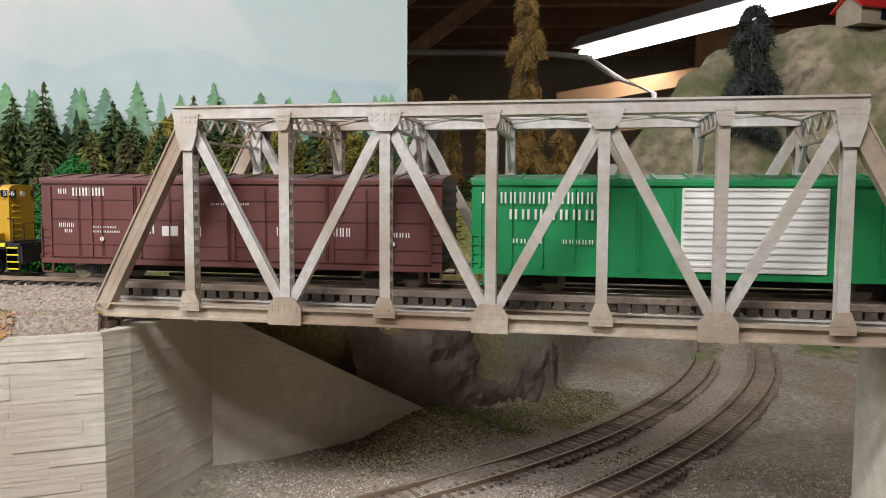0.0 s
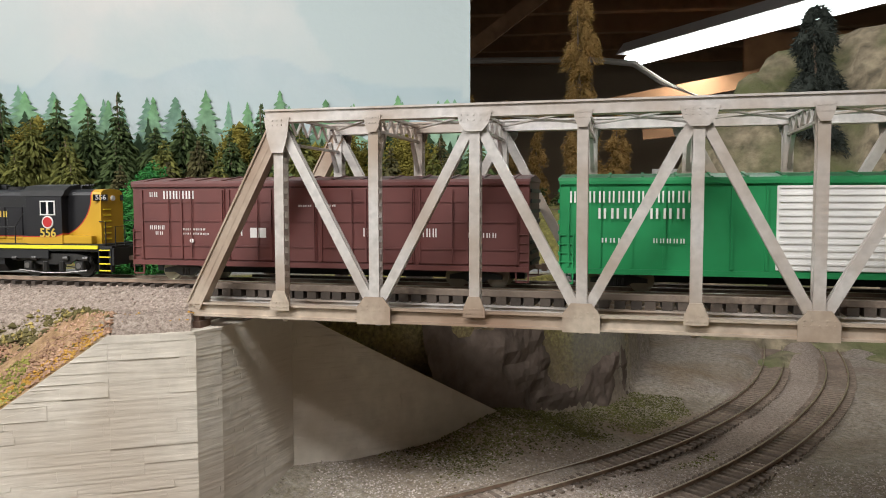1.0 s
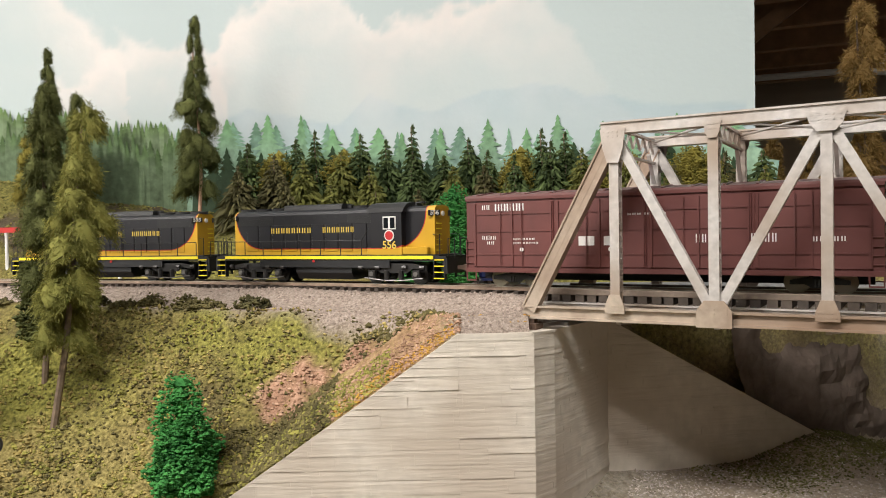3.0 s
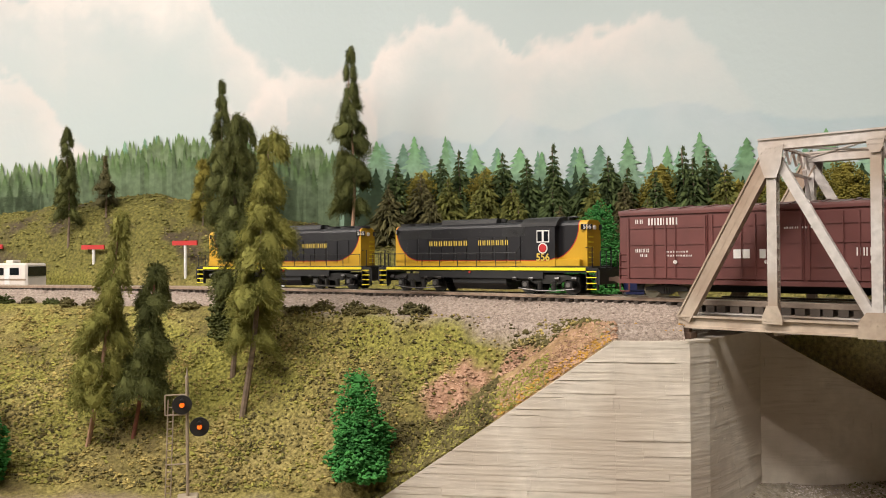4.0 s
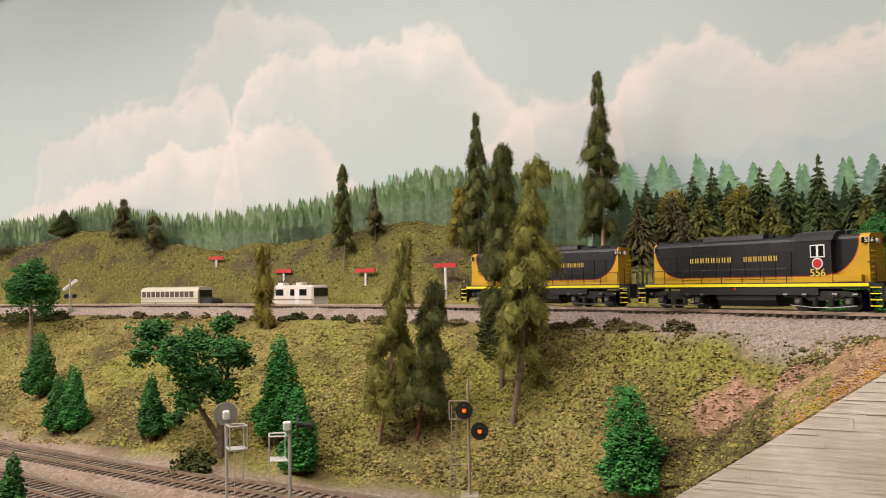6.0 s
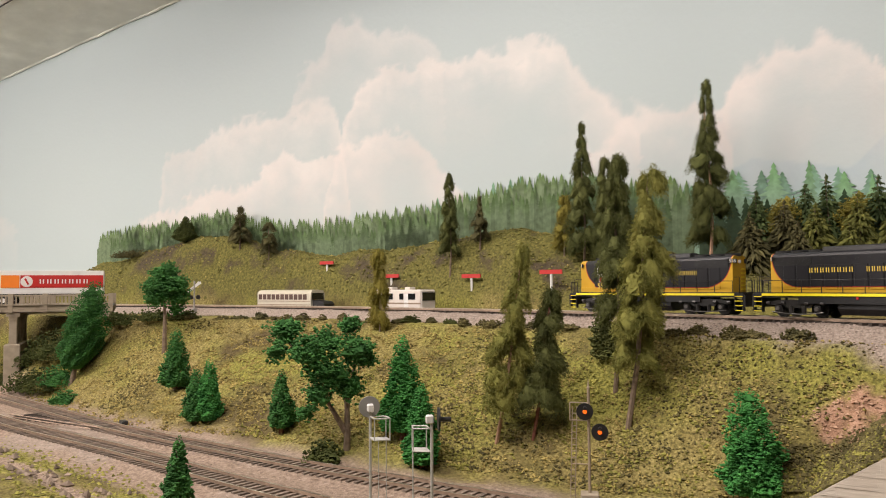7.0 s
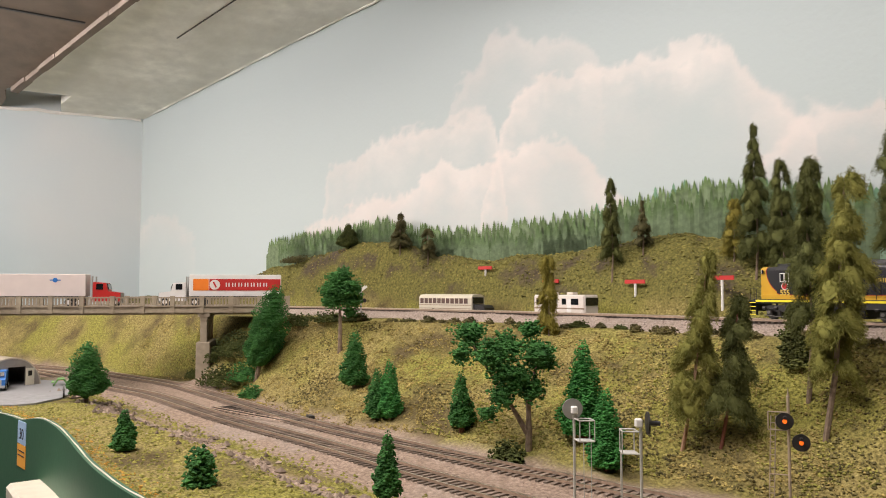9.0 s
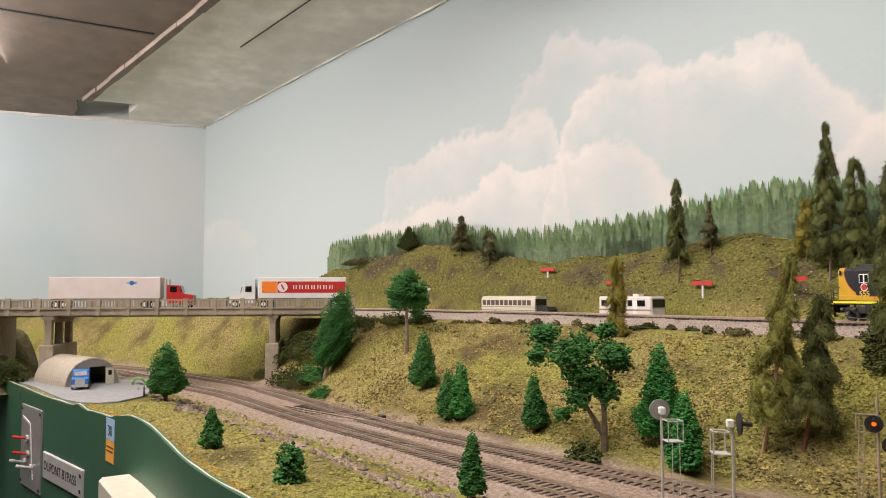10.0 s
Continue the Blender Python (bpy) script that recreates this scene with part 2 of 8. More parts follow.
foot_y = curve_y([(-2.3, -0.80), (-1.95, -0.52), (-1.7, -0.30), (-1.49, -0.145), (-1.29, -0.02), (-1.04, 0.015), (-0.83, 0.045), (-0.74, 0.07), (-0.65, 0.098), (-0.54, 0.12), (-0.45, 0.175), (-0.4, 0.205), (-0.32, 0.235), (-0.24, 0.25), (0.0, 0.25)])
wall_y = curve_y([(-2.14, -0.045), (-1.635, 0.168), (-1.1, 0.405), (-0.85, 0.52), (-0.58, 0.625), (-0.33, 0.68), (-0.054, 0.695), (0.2, 0.70)])
hill_z = curve_y([(-2.2, 1.262), (-1.75, 1.29), (-1.6, 1.325), (-1.42, 1.362), (-1.3, 1.365), (-1.15, 1.335), (-0.98, 1.335), (-0.86, 1.36), (-0.76, 1.345), (-0.68, 1.318), (-0.6, 1.318), (-0.4, 1.305), (0.0, 1.29), (0.3, 1.28)])
road_off = curve_y([(-2.2, 0.03), (-1.35, 0.035), (-1.2, 0.052), (-0.7, 0.055), (-0.5, 0.075), (-0.3, 0.13), (-0.06, 0.21), (0.2, 0.26)])
lower_a = curve_y([(-2.1, -0.68), (-1.9, -0.51), (-1.67, -0.31), (-1.45, -0.165), (-1.2, -0.06), (-1.02, -0.022), (-0.82, 0.018), (-0.66, 0.07), (-0.575, 0.095), (-0.475, 0.136), (-0.4, 0.17), (-0.3, 0.215), (-0.2, 0.262), (-0.1, 0.32), (-0.02, 0.379), (0.06, 0.45), (0.11, 0.51), (0.17, 0.595), (0.22, 0.69), (0.25, 0.775), (0.275, 0.88)])
lower_b = curve_y([(-2.1, -0.74), (-1.9, -0.57), (-1.67, -0.36), (-1.45, -0.225), (-1.196, -0.141), (-1.1, -0.1), (-0.868, -0.047), (-0.72, 0.0), (-0.6, 0.028), (-0.5, 0.055), (-0.4, 0.092), (-0.3, 0.135), (-0.2, 0.185), (-0.1, 0.243), (0.0, 0.315), (0.078, 0.386), (0.15, 0.47), (0.208, 0.559), (0.265, 0.66), (0.31, 0.78), (0.33, 0.88)])
front_y = curve_y([(-2.3, -1.05), (-1.9, -0.80), (-1.5, -0.48), (-1.325, -0.387), (-1.144, -0.325), (-0.88, -0.223), (-0.75, -0.19), (-0.62, -0.169), (-0.52, -0.14), (-0.35, -0.08), (-0.2, 0.0), (0.0, 0.10), (0.3, 0.15), (1.0, 0.2)])
RAIL_Z = 1.2585
# line of the wing wall: its top runs level for a stretch and then slopes down
WING, WDIR, SHOULDER = (-0.1555, 0.3245), (-0.9205, -0.3907), 0.0378


def wing_along(x, y):
    return (x - WING[0]) * WDIR[0] + (y - WING[1]) * WDIR[1]


def wing_back(x, y):
    return (x - WING[0]) * WDIR[1] - (y - WING[1]) * WDIR[0]


def wing_at(u, d):
    return WING[0] + WDIR[0] * u + WDIR[1] * d, WING[1] + WDIR[1] * u - WDIR[0] * d


def wing_top(u):
    return 1.2390 - 0.69 * np.maximum(u - SHOULDER, 0)


def lower_z(x):
    return np.interp(x, [-2.2, -1.0, -0.5, -0.1, 0.2, 1.0], [1.151, 1.151, 1.150, 1.142, 1.138, 1.138])


def cliff_x(y):
    """East edge of the upper level behind the bridge, by y."""
    return np.interp(y, [0.30, 0.335, 0.338, 0.401, 0.43, 0.474, 0.573, 0.60, 0.75, 1.2], [-0.18, -0.168, -0.163, -0.152, -0.122, -0.058, 0.062, 0.075, 0.11, 0.2])


def ditch(x):
    return front_y(x) * 0.42 + lower_b(x) * 0.58 - 0.006


def yard(x, y):
    """Level ground of the paved yard round the hut."""
    return step(-1.34, -1.29, x) * step(-0.972, -0.995, x) * step(-0.160, -0.180, y + 0.12 * np.maximum(x + 1.08, 0))


def land_z(x, y):
    """Height of the ground, and how much of it is ballast, dirt and bare soil."""
    x, y = np.asarray(x, float), np.asarray(y, float)
    lo = lower_z(x)
    tr = np.minimum(np.abs(y - lower_a(x)), np.abs(y - lower_b(x)))
    dirt = 1 - step(0.028, 0.05, tr - 0.014 * (y < lower_b(x)) + 0.008 * noise2(x, y, 30, 3))
    between = (y < lower_a(x)) & (y > lower_b(x))
    dirt = np.maximum(dirt, between * 1.0)
    dirt = np.maximum(dirt, step(-0.22, -0.12, x) * step(0.15, 0.3, y) * 0.75)
    near = step(0.042, 0.10, lower_b(x) - y)
    lo = lo + 0.0019 * (1 - step(0.016, 0.030, tr))
    lo = lo + near * (0.012 + 0.004 * noise2(x, y, 14, 5)) + 0.0025 * noise2(x, y, 25, 4) * (1 - dirt)
    gully = np.exp(-((y - ditch(x) + 0.006 * noise2(x, y, 22, 71)) / 0.016) ** 2) * step(-1.08, -1.0, x) * (1 - step(-0.5, -0.42, x))
    lo = lo - 0.007 * gully
    dirt = np.maximum(dirt, step(0.3, 0.7, gully + 0.25 * noise2(x, y, 60, 72)))
    ed, ft = edge_y(x) + 0.006 * noise2(x, y, 12, 8), foot_y(x)
    s = np.clip((y - ft) / (ed - ft), 0, 1)
    k = np.interp(x, [-1.0, -0.7, -0.55, -0.45, -0.3], [1.0, 1.15, 1.5, 2.0, 1.5])
    prof = s ** k
    bumps = (0.005 * noise2(x, y, 16, 7) + 0.0030 * noise2(x, y, 55, 9) + 0.0014 * noise2(x, y * 1.6, 130, 10, 2)) * np.sin(np.pi * np.clip(s, 0, 1)) ** 0.7
    up = 1.2455 + 0.0015 * noise2(x, y, 30, 11)
    d = np.abs(y - track_y(x))
    bed = 0.009 * (1 - step(0.021, 0.045, d))
    up = up + bed
    rb = track_y(x) + road_off(x)
    road = 1 - step(0.026, 0.032, np.abs(y - rb))
    up = up * (1 - road) + 1.2475 * road
    back = np.clip((y - rb - 0.032) / np.maximum(wall_y(x) - 0.012 - rb - 0.032, 0.02), 0, 1)
    up = up + (hill_z(x) - 1.2455) * (np.sin(back * np.pi / 2) ** 0.8) + 0.008 * noise2(x, y, 18, 13) * step(0, 0.25, back)
    z = lo + (up - lo) * prof + bumps
    ballast = (1 - step(0.052, 0.066, d + 0.006 * noise2(x, y, 40, 15))) * (s >= 0.9)
    east = step(-0.006, 0.006, x - cliff_x(y) + 0.004 * noise2(x, y, 40, 17)) * (y > 0.28)
    zl = lower_z(x) + 0.004 * noise2(x, y, 20, 19)
    z = z * (1 - east) + zl * east
    z = z + 0.020 * east * np.exp(-((x + 0.012) ** 2 + (y - 0.478) ** 2) / 0.0022) + 0.010 * east * step(0.47, 0.56, y - 0.9 * x) * step(0.03, 0.07, tr)
    # ground held up behind the wing wall, and low in front of it
    wx = np.clip(wing_along(x, y), 0.0, 0.24)
    wd = wing_back(x, y)
    wtop = wing_top(wx)
    zone = (x > -0.36) & (x < -0.15) & (wx > 0.0005)
    held = np.minimum(wtop + 0.0015 + 0.62 * (1 - step(0.10, 0.18, wx)) * np.maximum(wd, 0), 1.2455 + bed) + 0.0025 * noise2(x, y, 55, 31) * step(0.004, 0.02, wd)
    z = np.where(zone & (wd > 0.005), np.maximum(held * step(-0.01, 0.0, 0.06 - wd) - 0.03 * step(0.01, 0.05, wd) * step(0.10, 0.18, wx), z), z)
    fr = zone & (wd <= 0.005) & (wd > -0.2) & (wx < 0.20)
    z = np.where(fr, np.minimum(z, lower_z(x) + 0.002), z)
    z = z + 0.034 * np.exp(-((x + 1.185) / 0.045) ** 2 - ((y + 0.0) / 0.030) ** 2) * (1 - prof)
    flat = yard(x, y)
    z = z * (1 - flat) + 1.1622 * flat
    ballast, road = ballast * (1 - east), road * (1 - east)
    dirt = np.where(zone & (wd > -0.004), 0.0, dirt)
    ballast = np.maximum(ballast, zone * (1 - step(0.034, 0.052, wx + 0.008 * noise2(x, y, 60, 18))) * (wd > 0))
    pale = east * (1 - step(0.02, 0.10, np.abs(y - 0.5 * (lower_a(x) + lower_b(x)))))
    far = step(0.05, 0.4, x) * step(0.62, 1.0, y + 0.25 * x)
    patch = np.exp(-((x + 0.258) / 0.044) ** 2 - ((y - 0.308 - 0.1 * (x + 0.262)) / 0.014) ** 2) + np.exp(-((x + 0.218) / 0.017) ** 2 - ((y - 0.314) / 0.009) ** 2)
    soil = step(0.32, 0.62, patch * (1 + 1.1 * noise2(x, y, 60, 21)))
    z = z + soil * 0.004 * noise2(x, y, 90, 23)
    return z, np.maximum(ballast, 0.75 * pale), np.maximum(dirt * (1 - prof), east * 0.8), soil, road, back


def ground(x, y):
    return float(land_z(x, y)[0])


def ground_mat():
    m = bpy.data.materials.new("layout_scenery")
    m.use_nodes = True
    nt = m.node_tree
    p = nt.nodes["Principled BSDF"]
    p.inputs["Roughness"].default_value = 0.95
    p.inputs["Specular IOR Level"].default_value = 0.15
    tc = nt.nodes.new("ShaderNodeTexCoord")

    def nz(scale, detail=5, rough=0.6):
        n = nt.nodes.new("ShaderNodeTexNoise")
        n.inputs["Scale"].default_value, n.inputs["Detail"].default_value, n.inputs["Roughness"].default_value = scale, detail, rough
        nt.links.new(tc.outputs["Object"], n.inputs["Vector"])
        return n.outputs["Fac"]

    def ramp(fac, stops):
        r = nt.nodes.new("ShaderNodeValToRGB")
        e = r.color_ramp.elements
        while len(e) < len(stops):
            e.new(0.5)
        for q, (pos, col) in zip(e, stops):
            q.position, q.color = pos, (*col, 1)
        nt.links.new(fac, r.inputs[0])
        return r.outputs[0]

    def blend(f, a, b):
        x = nt.nodes.new("ShaderNodeMix")
        x.data_type = "RGBA"
        nt.links.new(f, x.inputs[0])
        nt.links.new(a, x.inputs[6])
        nt.links.new(b, x.inputs[7])
        return x.outputs[2]

    def zone(name):
        a = nt.nodes.new("ShaderNodeAttribute")
        a.attribute_name = name
        return a.outputs["Fac"]

    grass1 = ramp(nz(420), [(0.30, (0.08, 0.066, 0.024)), (0.52, (0.27, 0.22, 0.078)), (0.72, (0.46, 0.38, 0.15))])
    grass2 = ramp(nz(420), [(0.3, (0.065, 0.066, 0.017)), (0.52, (0.25, 0.235, 0.055)), (0.72, (0.42, 0.385, 0.10))])
    grass3 = ramp(nz(380), [(0.3, (0.055, 0.04, 0.018)), (0.55, (0.13, 0.10, 0.045)), (0.75, (0.2, 0.155, 0.07))])
    g = blend(ramp(nz(9, 3), [(0.42, (0, 0, 0)), (0.6, (1, 1, 1))]), grass1, grass2)
    g = blend(ramp(nz(14, 4), [(0.5, (0, 0, 0)), (0.68, (1, 1, 1))]), g, grass3)
    hill = ramp(nz(300), [(0.3, (0.07, 0.066, 0.02)), (0.55, (0.18, 0.165, 0.048)), (0.75, (0.30, 0.27, 0.08))])
    dark_earth = ramp(nz(250), [(0.3, (0.05, 0.04, 0.026)), (0.7, (0.14, 0.11, 0.07))])
    hill = blend(ramp(nz(16, 4), [(0.5, (0, 0, 0)), (0.62, (1, 1, 1))]), hill, dark_earth)
    g = blend(zone("hill"), g, hill)
    ballast = ramp(nz(520, 4, 0.8), [(0.30, (0.14, 0.105, 0.085)), (0.5, (0.37, 0.30, 0.25)), (0.7, (0.58, 0.49, 0.42))])
    dirt = ramp(nz(260, 6, 0.7), [(0.3, (0.18, 0.15, 0.125)), (0.52, (0.38, 0.33, 0.29)), (0.72, (0.58, 0.52, 0.47))])
    dirt2 = ramp(nz(200, 6, 0.7), [(0.3, (0.18, 0.13, 0.095)), (0.7, (0.40, 0.31, 0.24))])
    dirt = blend(ramp(nz(7, 4), [(0.45, (0, 0, 0)), (0.62, (1, 1, 1))]), dirt, dirt2)
    brown = ramp(nz(300, 6, 0.7), [(0.3, (0.16, 0.115, 0.082)), (0.52, (0.33, 0.245, 0.185)), (0.72, (0.52, 0.41, 0.325))])
    dirt = blend(zone("brown"), dirt, brown)
    soil = ramp(nz(160, 6, 0.7), [(0.3, (0.19, 0.10, 0.058)), (0.55, (0.47, 0.28, 0.185)), (0.75, (0.62, 0.41, 0.29))])
    road = ramp(nz(180, 5), [(0.3, (0.2, 0.2, 0.2)), (0.7, (0.29, 0.29, 0.285))])
    c = blend(zone("soil"), g, soil)
    c = blend(zone("dirt"), c, dirt)
    c = blend(zone("ballast"), c, ballast)
    c = blend(zone("road"), c, road)
    nt.links.new(c, p.inputs["Base Color"])
    bn = nt.nodes.new("ShaderNodeBump")
    bn.inputs["Distance"].default_value = 0.0022
    nt.links.new(nz(330, 5, 0.7), bn.inputs["Height"])
    nt.links.new(bn.outputs[0], p.inputs["Normal"])
    return m


def build_ground():
    xs = np.concatenate([np.arange(-2.3, -1.3, 0.012), np.arange(-1.3, 0.3, 0.0034), np.arange(0.3, 1.6, 0.02)])
    ys = np.concatenate([np.arange(-1.0, -0.25, 0.009), np.arange(-0.25, 0.36, 0.0034), np.arange(0.36, 0.62, 0.005), np.arange(0.62, 1.5, 0.015)])
    X, Y = np.meshgrid(xs, ys)
    z, ballast, dirt, soil, road, back = land_z(X, Y)
    n, k = len(ys), len(xs)
    idx = np.arange(n * k).reshape(n, k)
    q = np.stack([idx[:-1, :-1], idx[:-1, 1:], idx[1:, 1:], idx[1:, :-1]], -1).reshape(-1, 4)
    cx, cy = X.ravel()[q].mean(1), Y.ravel()[q].mean(1)
    keep = (cy > front_y(cx) - 0.004) & ((cx > -0.06) | (cy < wall_y(np.clip(cx, -2.3, 0.2)) + 0.02))
    keep &= ~((cy > 0.325) & (cx > 0.8))
    q = q[keep]
    used = np.unique(q)
    remap = np.full(n * k, -1)
    remap[used] = np.arange(len(used))
    v = np.stack([X, Y, z], -1).reshape(-1, 3)[used]
    me = bpy.data.meshes.new("ground")
    me.from_pydata(v.tolist(), [], remap[q].tolist())
    me.polygons.foreach_set("use_smooth", [True] * len(me.polygons))
    for name, arr in (("ballast", ballast), ("dirt", dirt), ("soil", soil), ("road", road), ("hill", step(0.02, 0.2, back)), ("brown", step(-0.22, -0.5, X) * (0.98 - 0.4 * step(0.1, 0.5, noise2(X, Y, 11, 33))))):
        a = me.attributes.new(name, "FLOAT", "POINT")
        a.data.foreach_set("value", np.ascontiguousarray(arr.ravel()[used], dtype=np.float32))
    me.materials.append(ground_mat())
    return tagged(new("ground", me), "model scenery base with olive turf slopes, gravel and dirt", "ground", kind="structure")


build_ground()

# ---- room ----
def backdrop_mat():
    """Painted sky: pale blue, with hand-painted clouds and far blue hills that the wall carries as brushed areas."""
    m = bpy.data.materials.new("painted_sky")
    m.use_nodes = True
    nt = m.node_tree
    p = nt.nodes["Principled BSDF"]
    p.inputs["Roughness"].default_value = 0.8
    p.inputs["Specular IOR Level"].default_value = 0.2
    tc = nt.nodes.new("ShaderNodeTexCoord")

    def zone(name):
        a = nt.nodes.new("ShaderNodeAttribute")
        a.attribute_name = name
        return a.outputs["Fac"]

    def ramp(fac, stops):
        r = nt.nodes.new("ShaderNodeValToRGB")
        e = r.color_ramp.elements
        while len(e) < len(stops):
            e.new(0.5)
        for q, (pos, col) in zip(e, stops):
            q.position, q.color = pos, (*col, 1)
        nt.links.new(fac, r.inputs[0])
        return r.outputs[0]

    def noise_of(scale, detail):
        n = nt.nodes.new("ShaderNodeTexNoise")
        n.inputs["Scale"].default_value, n.inputs["Detail"].default_value = scale, detail
        nt.links.new(tc.outputs["Object"], n.inputs["Vector"])
        return n.outputs["Fac"]

    def blend(f, a, b):
        x = nt.nodes.new("ShaderNodeMix")
        x.data_type = "RGBA"
        nt.links.new(f, x.inputs[0])
        nt.links.new(a, x.inputs[6])
        nt.links.new(b, x.inputs[7])
        return x.outputs[2]

    sep = nt.nodes.new("ShaderNodeSeparateXYZ")
    nt.links.new(tc.outputs["Object"], sep.inputs[0])
    zr = nt.nodes.new("ShaderNodeMapRange")
    zr.inputs[1].default_value, zr.inputs[2].default_value = 1.32, 1.70
    nt.links.new(sep.outputs[2], zr.inputs[0])
    sky = ramp(zr.outputs[0], [(0.0, (0.50, 0.575, 0.575)), (0.45, (0.45, 0.515, 0.515)), (1.0, (0.385, 0.44, 0.45))])
    hills = ramp(noise_of(30, 4), [(0.3, (0.36, 0.46, 0.50)), (0.7, (0.42, 0.51, 0.545))])
    cloud = ramp(noise_of(7, 6), [(0.3, (0.60, 0.555, 0.53)), (0.7, (0.73, 0.675, 0.64))])
    c = blend(zone("hills"), sky, hills)
    c = blend(zone("cloud"), c, cloud)
    nt.links.new(c, p.inputs["Base Color"])
    b = nt.nodes.new("ShaderNodeBump")
    b.inputs["Distance"].default_value = 0.0003
    nt.links.new(noise_of(140, 4), b.inputs["Height"])
    nt.links.new(b.outputs[0], p.inputs["Normal"])
    return m


# upper outlines of the painted clouds as (x, height), how far they fade downwards, and their strength
CLOUDS = [
    ([(-1.19, 1.60), (-1.137, 1.646), (-1.114, 1.683), (-1.075, 1.692), (-1.037, 1.661), (-0.982, 1.66), (-0.93, 1.60)], 0.045, 0.45),
    ([(-1.48, 1.45), (-1.463, 1.508), (-1.384, 1.525), (-1.308, 1.555), (-1.271, 1.562), (-1.202, 1.555), (-1.169, 1.569), (-1.12, 1.569), (-1.103, 1.537), (-1.085, 1.42)], 0.050, 0.7),
    ([(-1.13, 1.40), (-1.082, 1.55), (-1.066, 1.588), (-1.038, 1.597), (-0.991, 1.602), (-0.939, 1.597), (-0.897, 1.595), (-0.851, 1.605), (-0.804, 1.61), (-0.763, 1.589), (-0.753, 1.561), (-0.724, 1.536), (-0.67, 1.47)], 0.040, 0.85),
    ([(-1.58, 1.36), (-1.521, 1.396), (-1.396, 1.438), (-1.294, 1.447), (-1.241, 1.474), (-1.196, 1.494), (-1.168, 1.47), (-1.126, 1.473), (-1.085, 1.495), (-1.037, 1.504), (-0.984, 1.5), (-0.90, 1.40)], 0.068, 0.95),
    ([(-0.74, 1.45), (-0.678, 1.496), (-0.653, 1.486), (-0.622, 1.484), (-0.595, 1.495), (-0.57, 1.44)], 0.035, 0.85),
    ([(-0.60, 1.43), (-0.563, 1.519), (-0.533, 1.538), (-0.506, 1.543), (-0.469, 1.541), (-0.439, 1.524), (-0.427, 1.501), (-0.404, 1.492), (-0.376, 1.503), (-0.338, 1.512), (-0.317, 1.523), (-0.269, 1.519), (-0.236, 1.500), (-0.202, 1.455), (-0.15, 1.37)], 0.058, 0.95),
    ([(-2.14, 1.44), (-2.06, 1.47), (-1.98, 1.45), (-1.90, 1.40)], 0.05, 0.4),
]
HILLS = [(-0.60, 1.40), (-0.549, 1.425), (-0.50, 1.415), (-0.453, 1.404), (-0.421, 1.431), (-0.395, 1.422), (-0.359, 1.411), (-0.30, 1.429), (-0.255, 1.434), (-0.211, 1.423), (-0.15, 1.41), (-0.06, 1.40)]


def sky_paint(x, z):
    """How much cloud and how much far hill is brushed on the wall at x along it and height z."""
    puff = sum(a * (0.5 - np.abs(noise2(x, z, f, sd, 2))) for f, a, sd in ((22, 0.026, 1), (55, 0.017, 2), (130, 0.008, 3)))
    wisp = noise2(x, z, 16, 6, 4)
    clear = np.ones_like(x)
    for line, fade, power in CLOUDS:
        xs, zs = zip(*line)
        d = np.interp(x + 0.25 * puff, xs, zs, left=0, right=0) + puff - z
        body = (0.80 + 0.30 * wisp) * step(-0.002, 0.010 + 0.012 * step(-0.2, 0.5, wisp), d) * np.exp(-np.maximum(d - 0.02, 0) / (fade * (1 + 0.45 * wisp)))
        clear *= 1 - power * np.clip(body, 0, 1) * (1 - 0.85 * step(-0.30, -0.17, x))
    xs, zs = zip(*HILLS)
    d = np.interp(x, xs, zs, left=1.39, right=1.39) + 0.004 * noise2(x, z, 40, 8) - z
    return 1 - clear, step(-0.001, 0.003, d) * np.exp(-np.maximum(d, 0) / 0.05) * 0.8 * step(-0.66, -0.56, x)


SKY = backdrop_mat()


def build_backdrop():
    xs = np.concatenate([[-2.14], np.arange(-2.12, -1.6, 0.012), np.arange(-1.6, -0.056, 0.0034), [-0.054]])
    zs = np.concatenate([[1.2, 1.30], np.arange(1.34, 1.72, 0.0034), [1.76, 1.85, 2.0, 2.15]])
    X, Z = np.meshgrid(xs, zs)
    Y = wall_y(X)
    n, k = X.shape
    V = [np.stack([X, Y, Z], -1).reshape(-1, 3), np.stack([X - 0.0024, Y + 0.012, Z], -1).reshape(-1, 3)]
    idx = np.arange(n * k).reshape(n, k)
    q = np.stack([idx[:-1, :-1], idx[:-1, 1:], idx[1:, 1:], idx[1:, :-1]], -1).reshape(-1, 4)
    rim = np.concatenate([idx[0, :], idx[1:, -1], idx[-1, -2::-1], idx[-2:0:-1, 0]])
    nxt = np.roll(rim, -1)
    faces = q.tolist() + (q[:, ::-1] + n * k).tolist() + np.stack([nxt, rim, rim + n * k, nxt + n * k], -1).tolist()
    o = solid("backdrop", np.concatenate(V).tolist(), faces, SKY, smooth=False)
    cloud, hills = sky_paint(X, Z)
    for name, arr in (("cloud", cloud), ("hills", hills)):
        a = o.data.attributes.new(name, "FLOAT", "POINT")
        a.data.foreach_set("value", np.concatenate([arr.ravel(), arr.ravel()]).astype(np.float32))
    return tagged(o, "curved wall painted as pale sky with pinkish clouds", "backdrop", kind="structure")


build_backdrop()

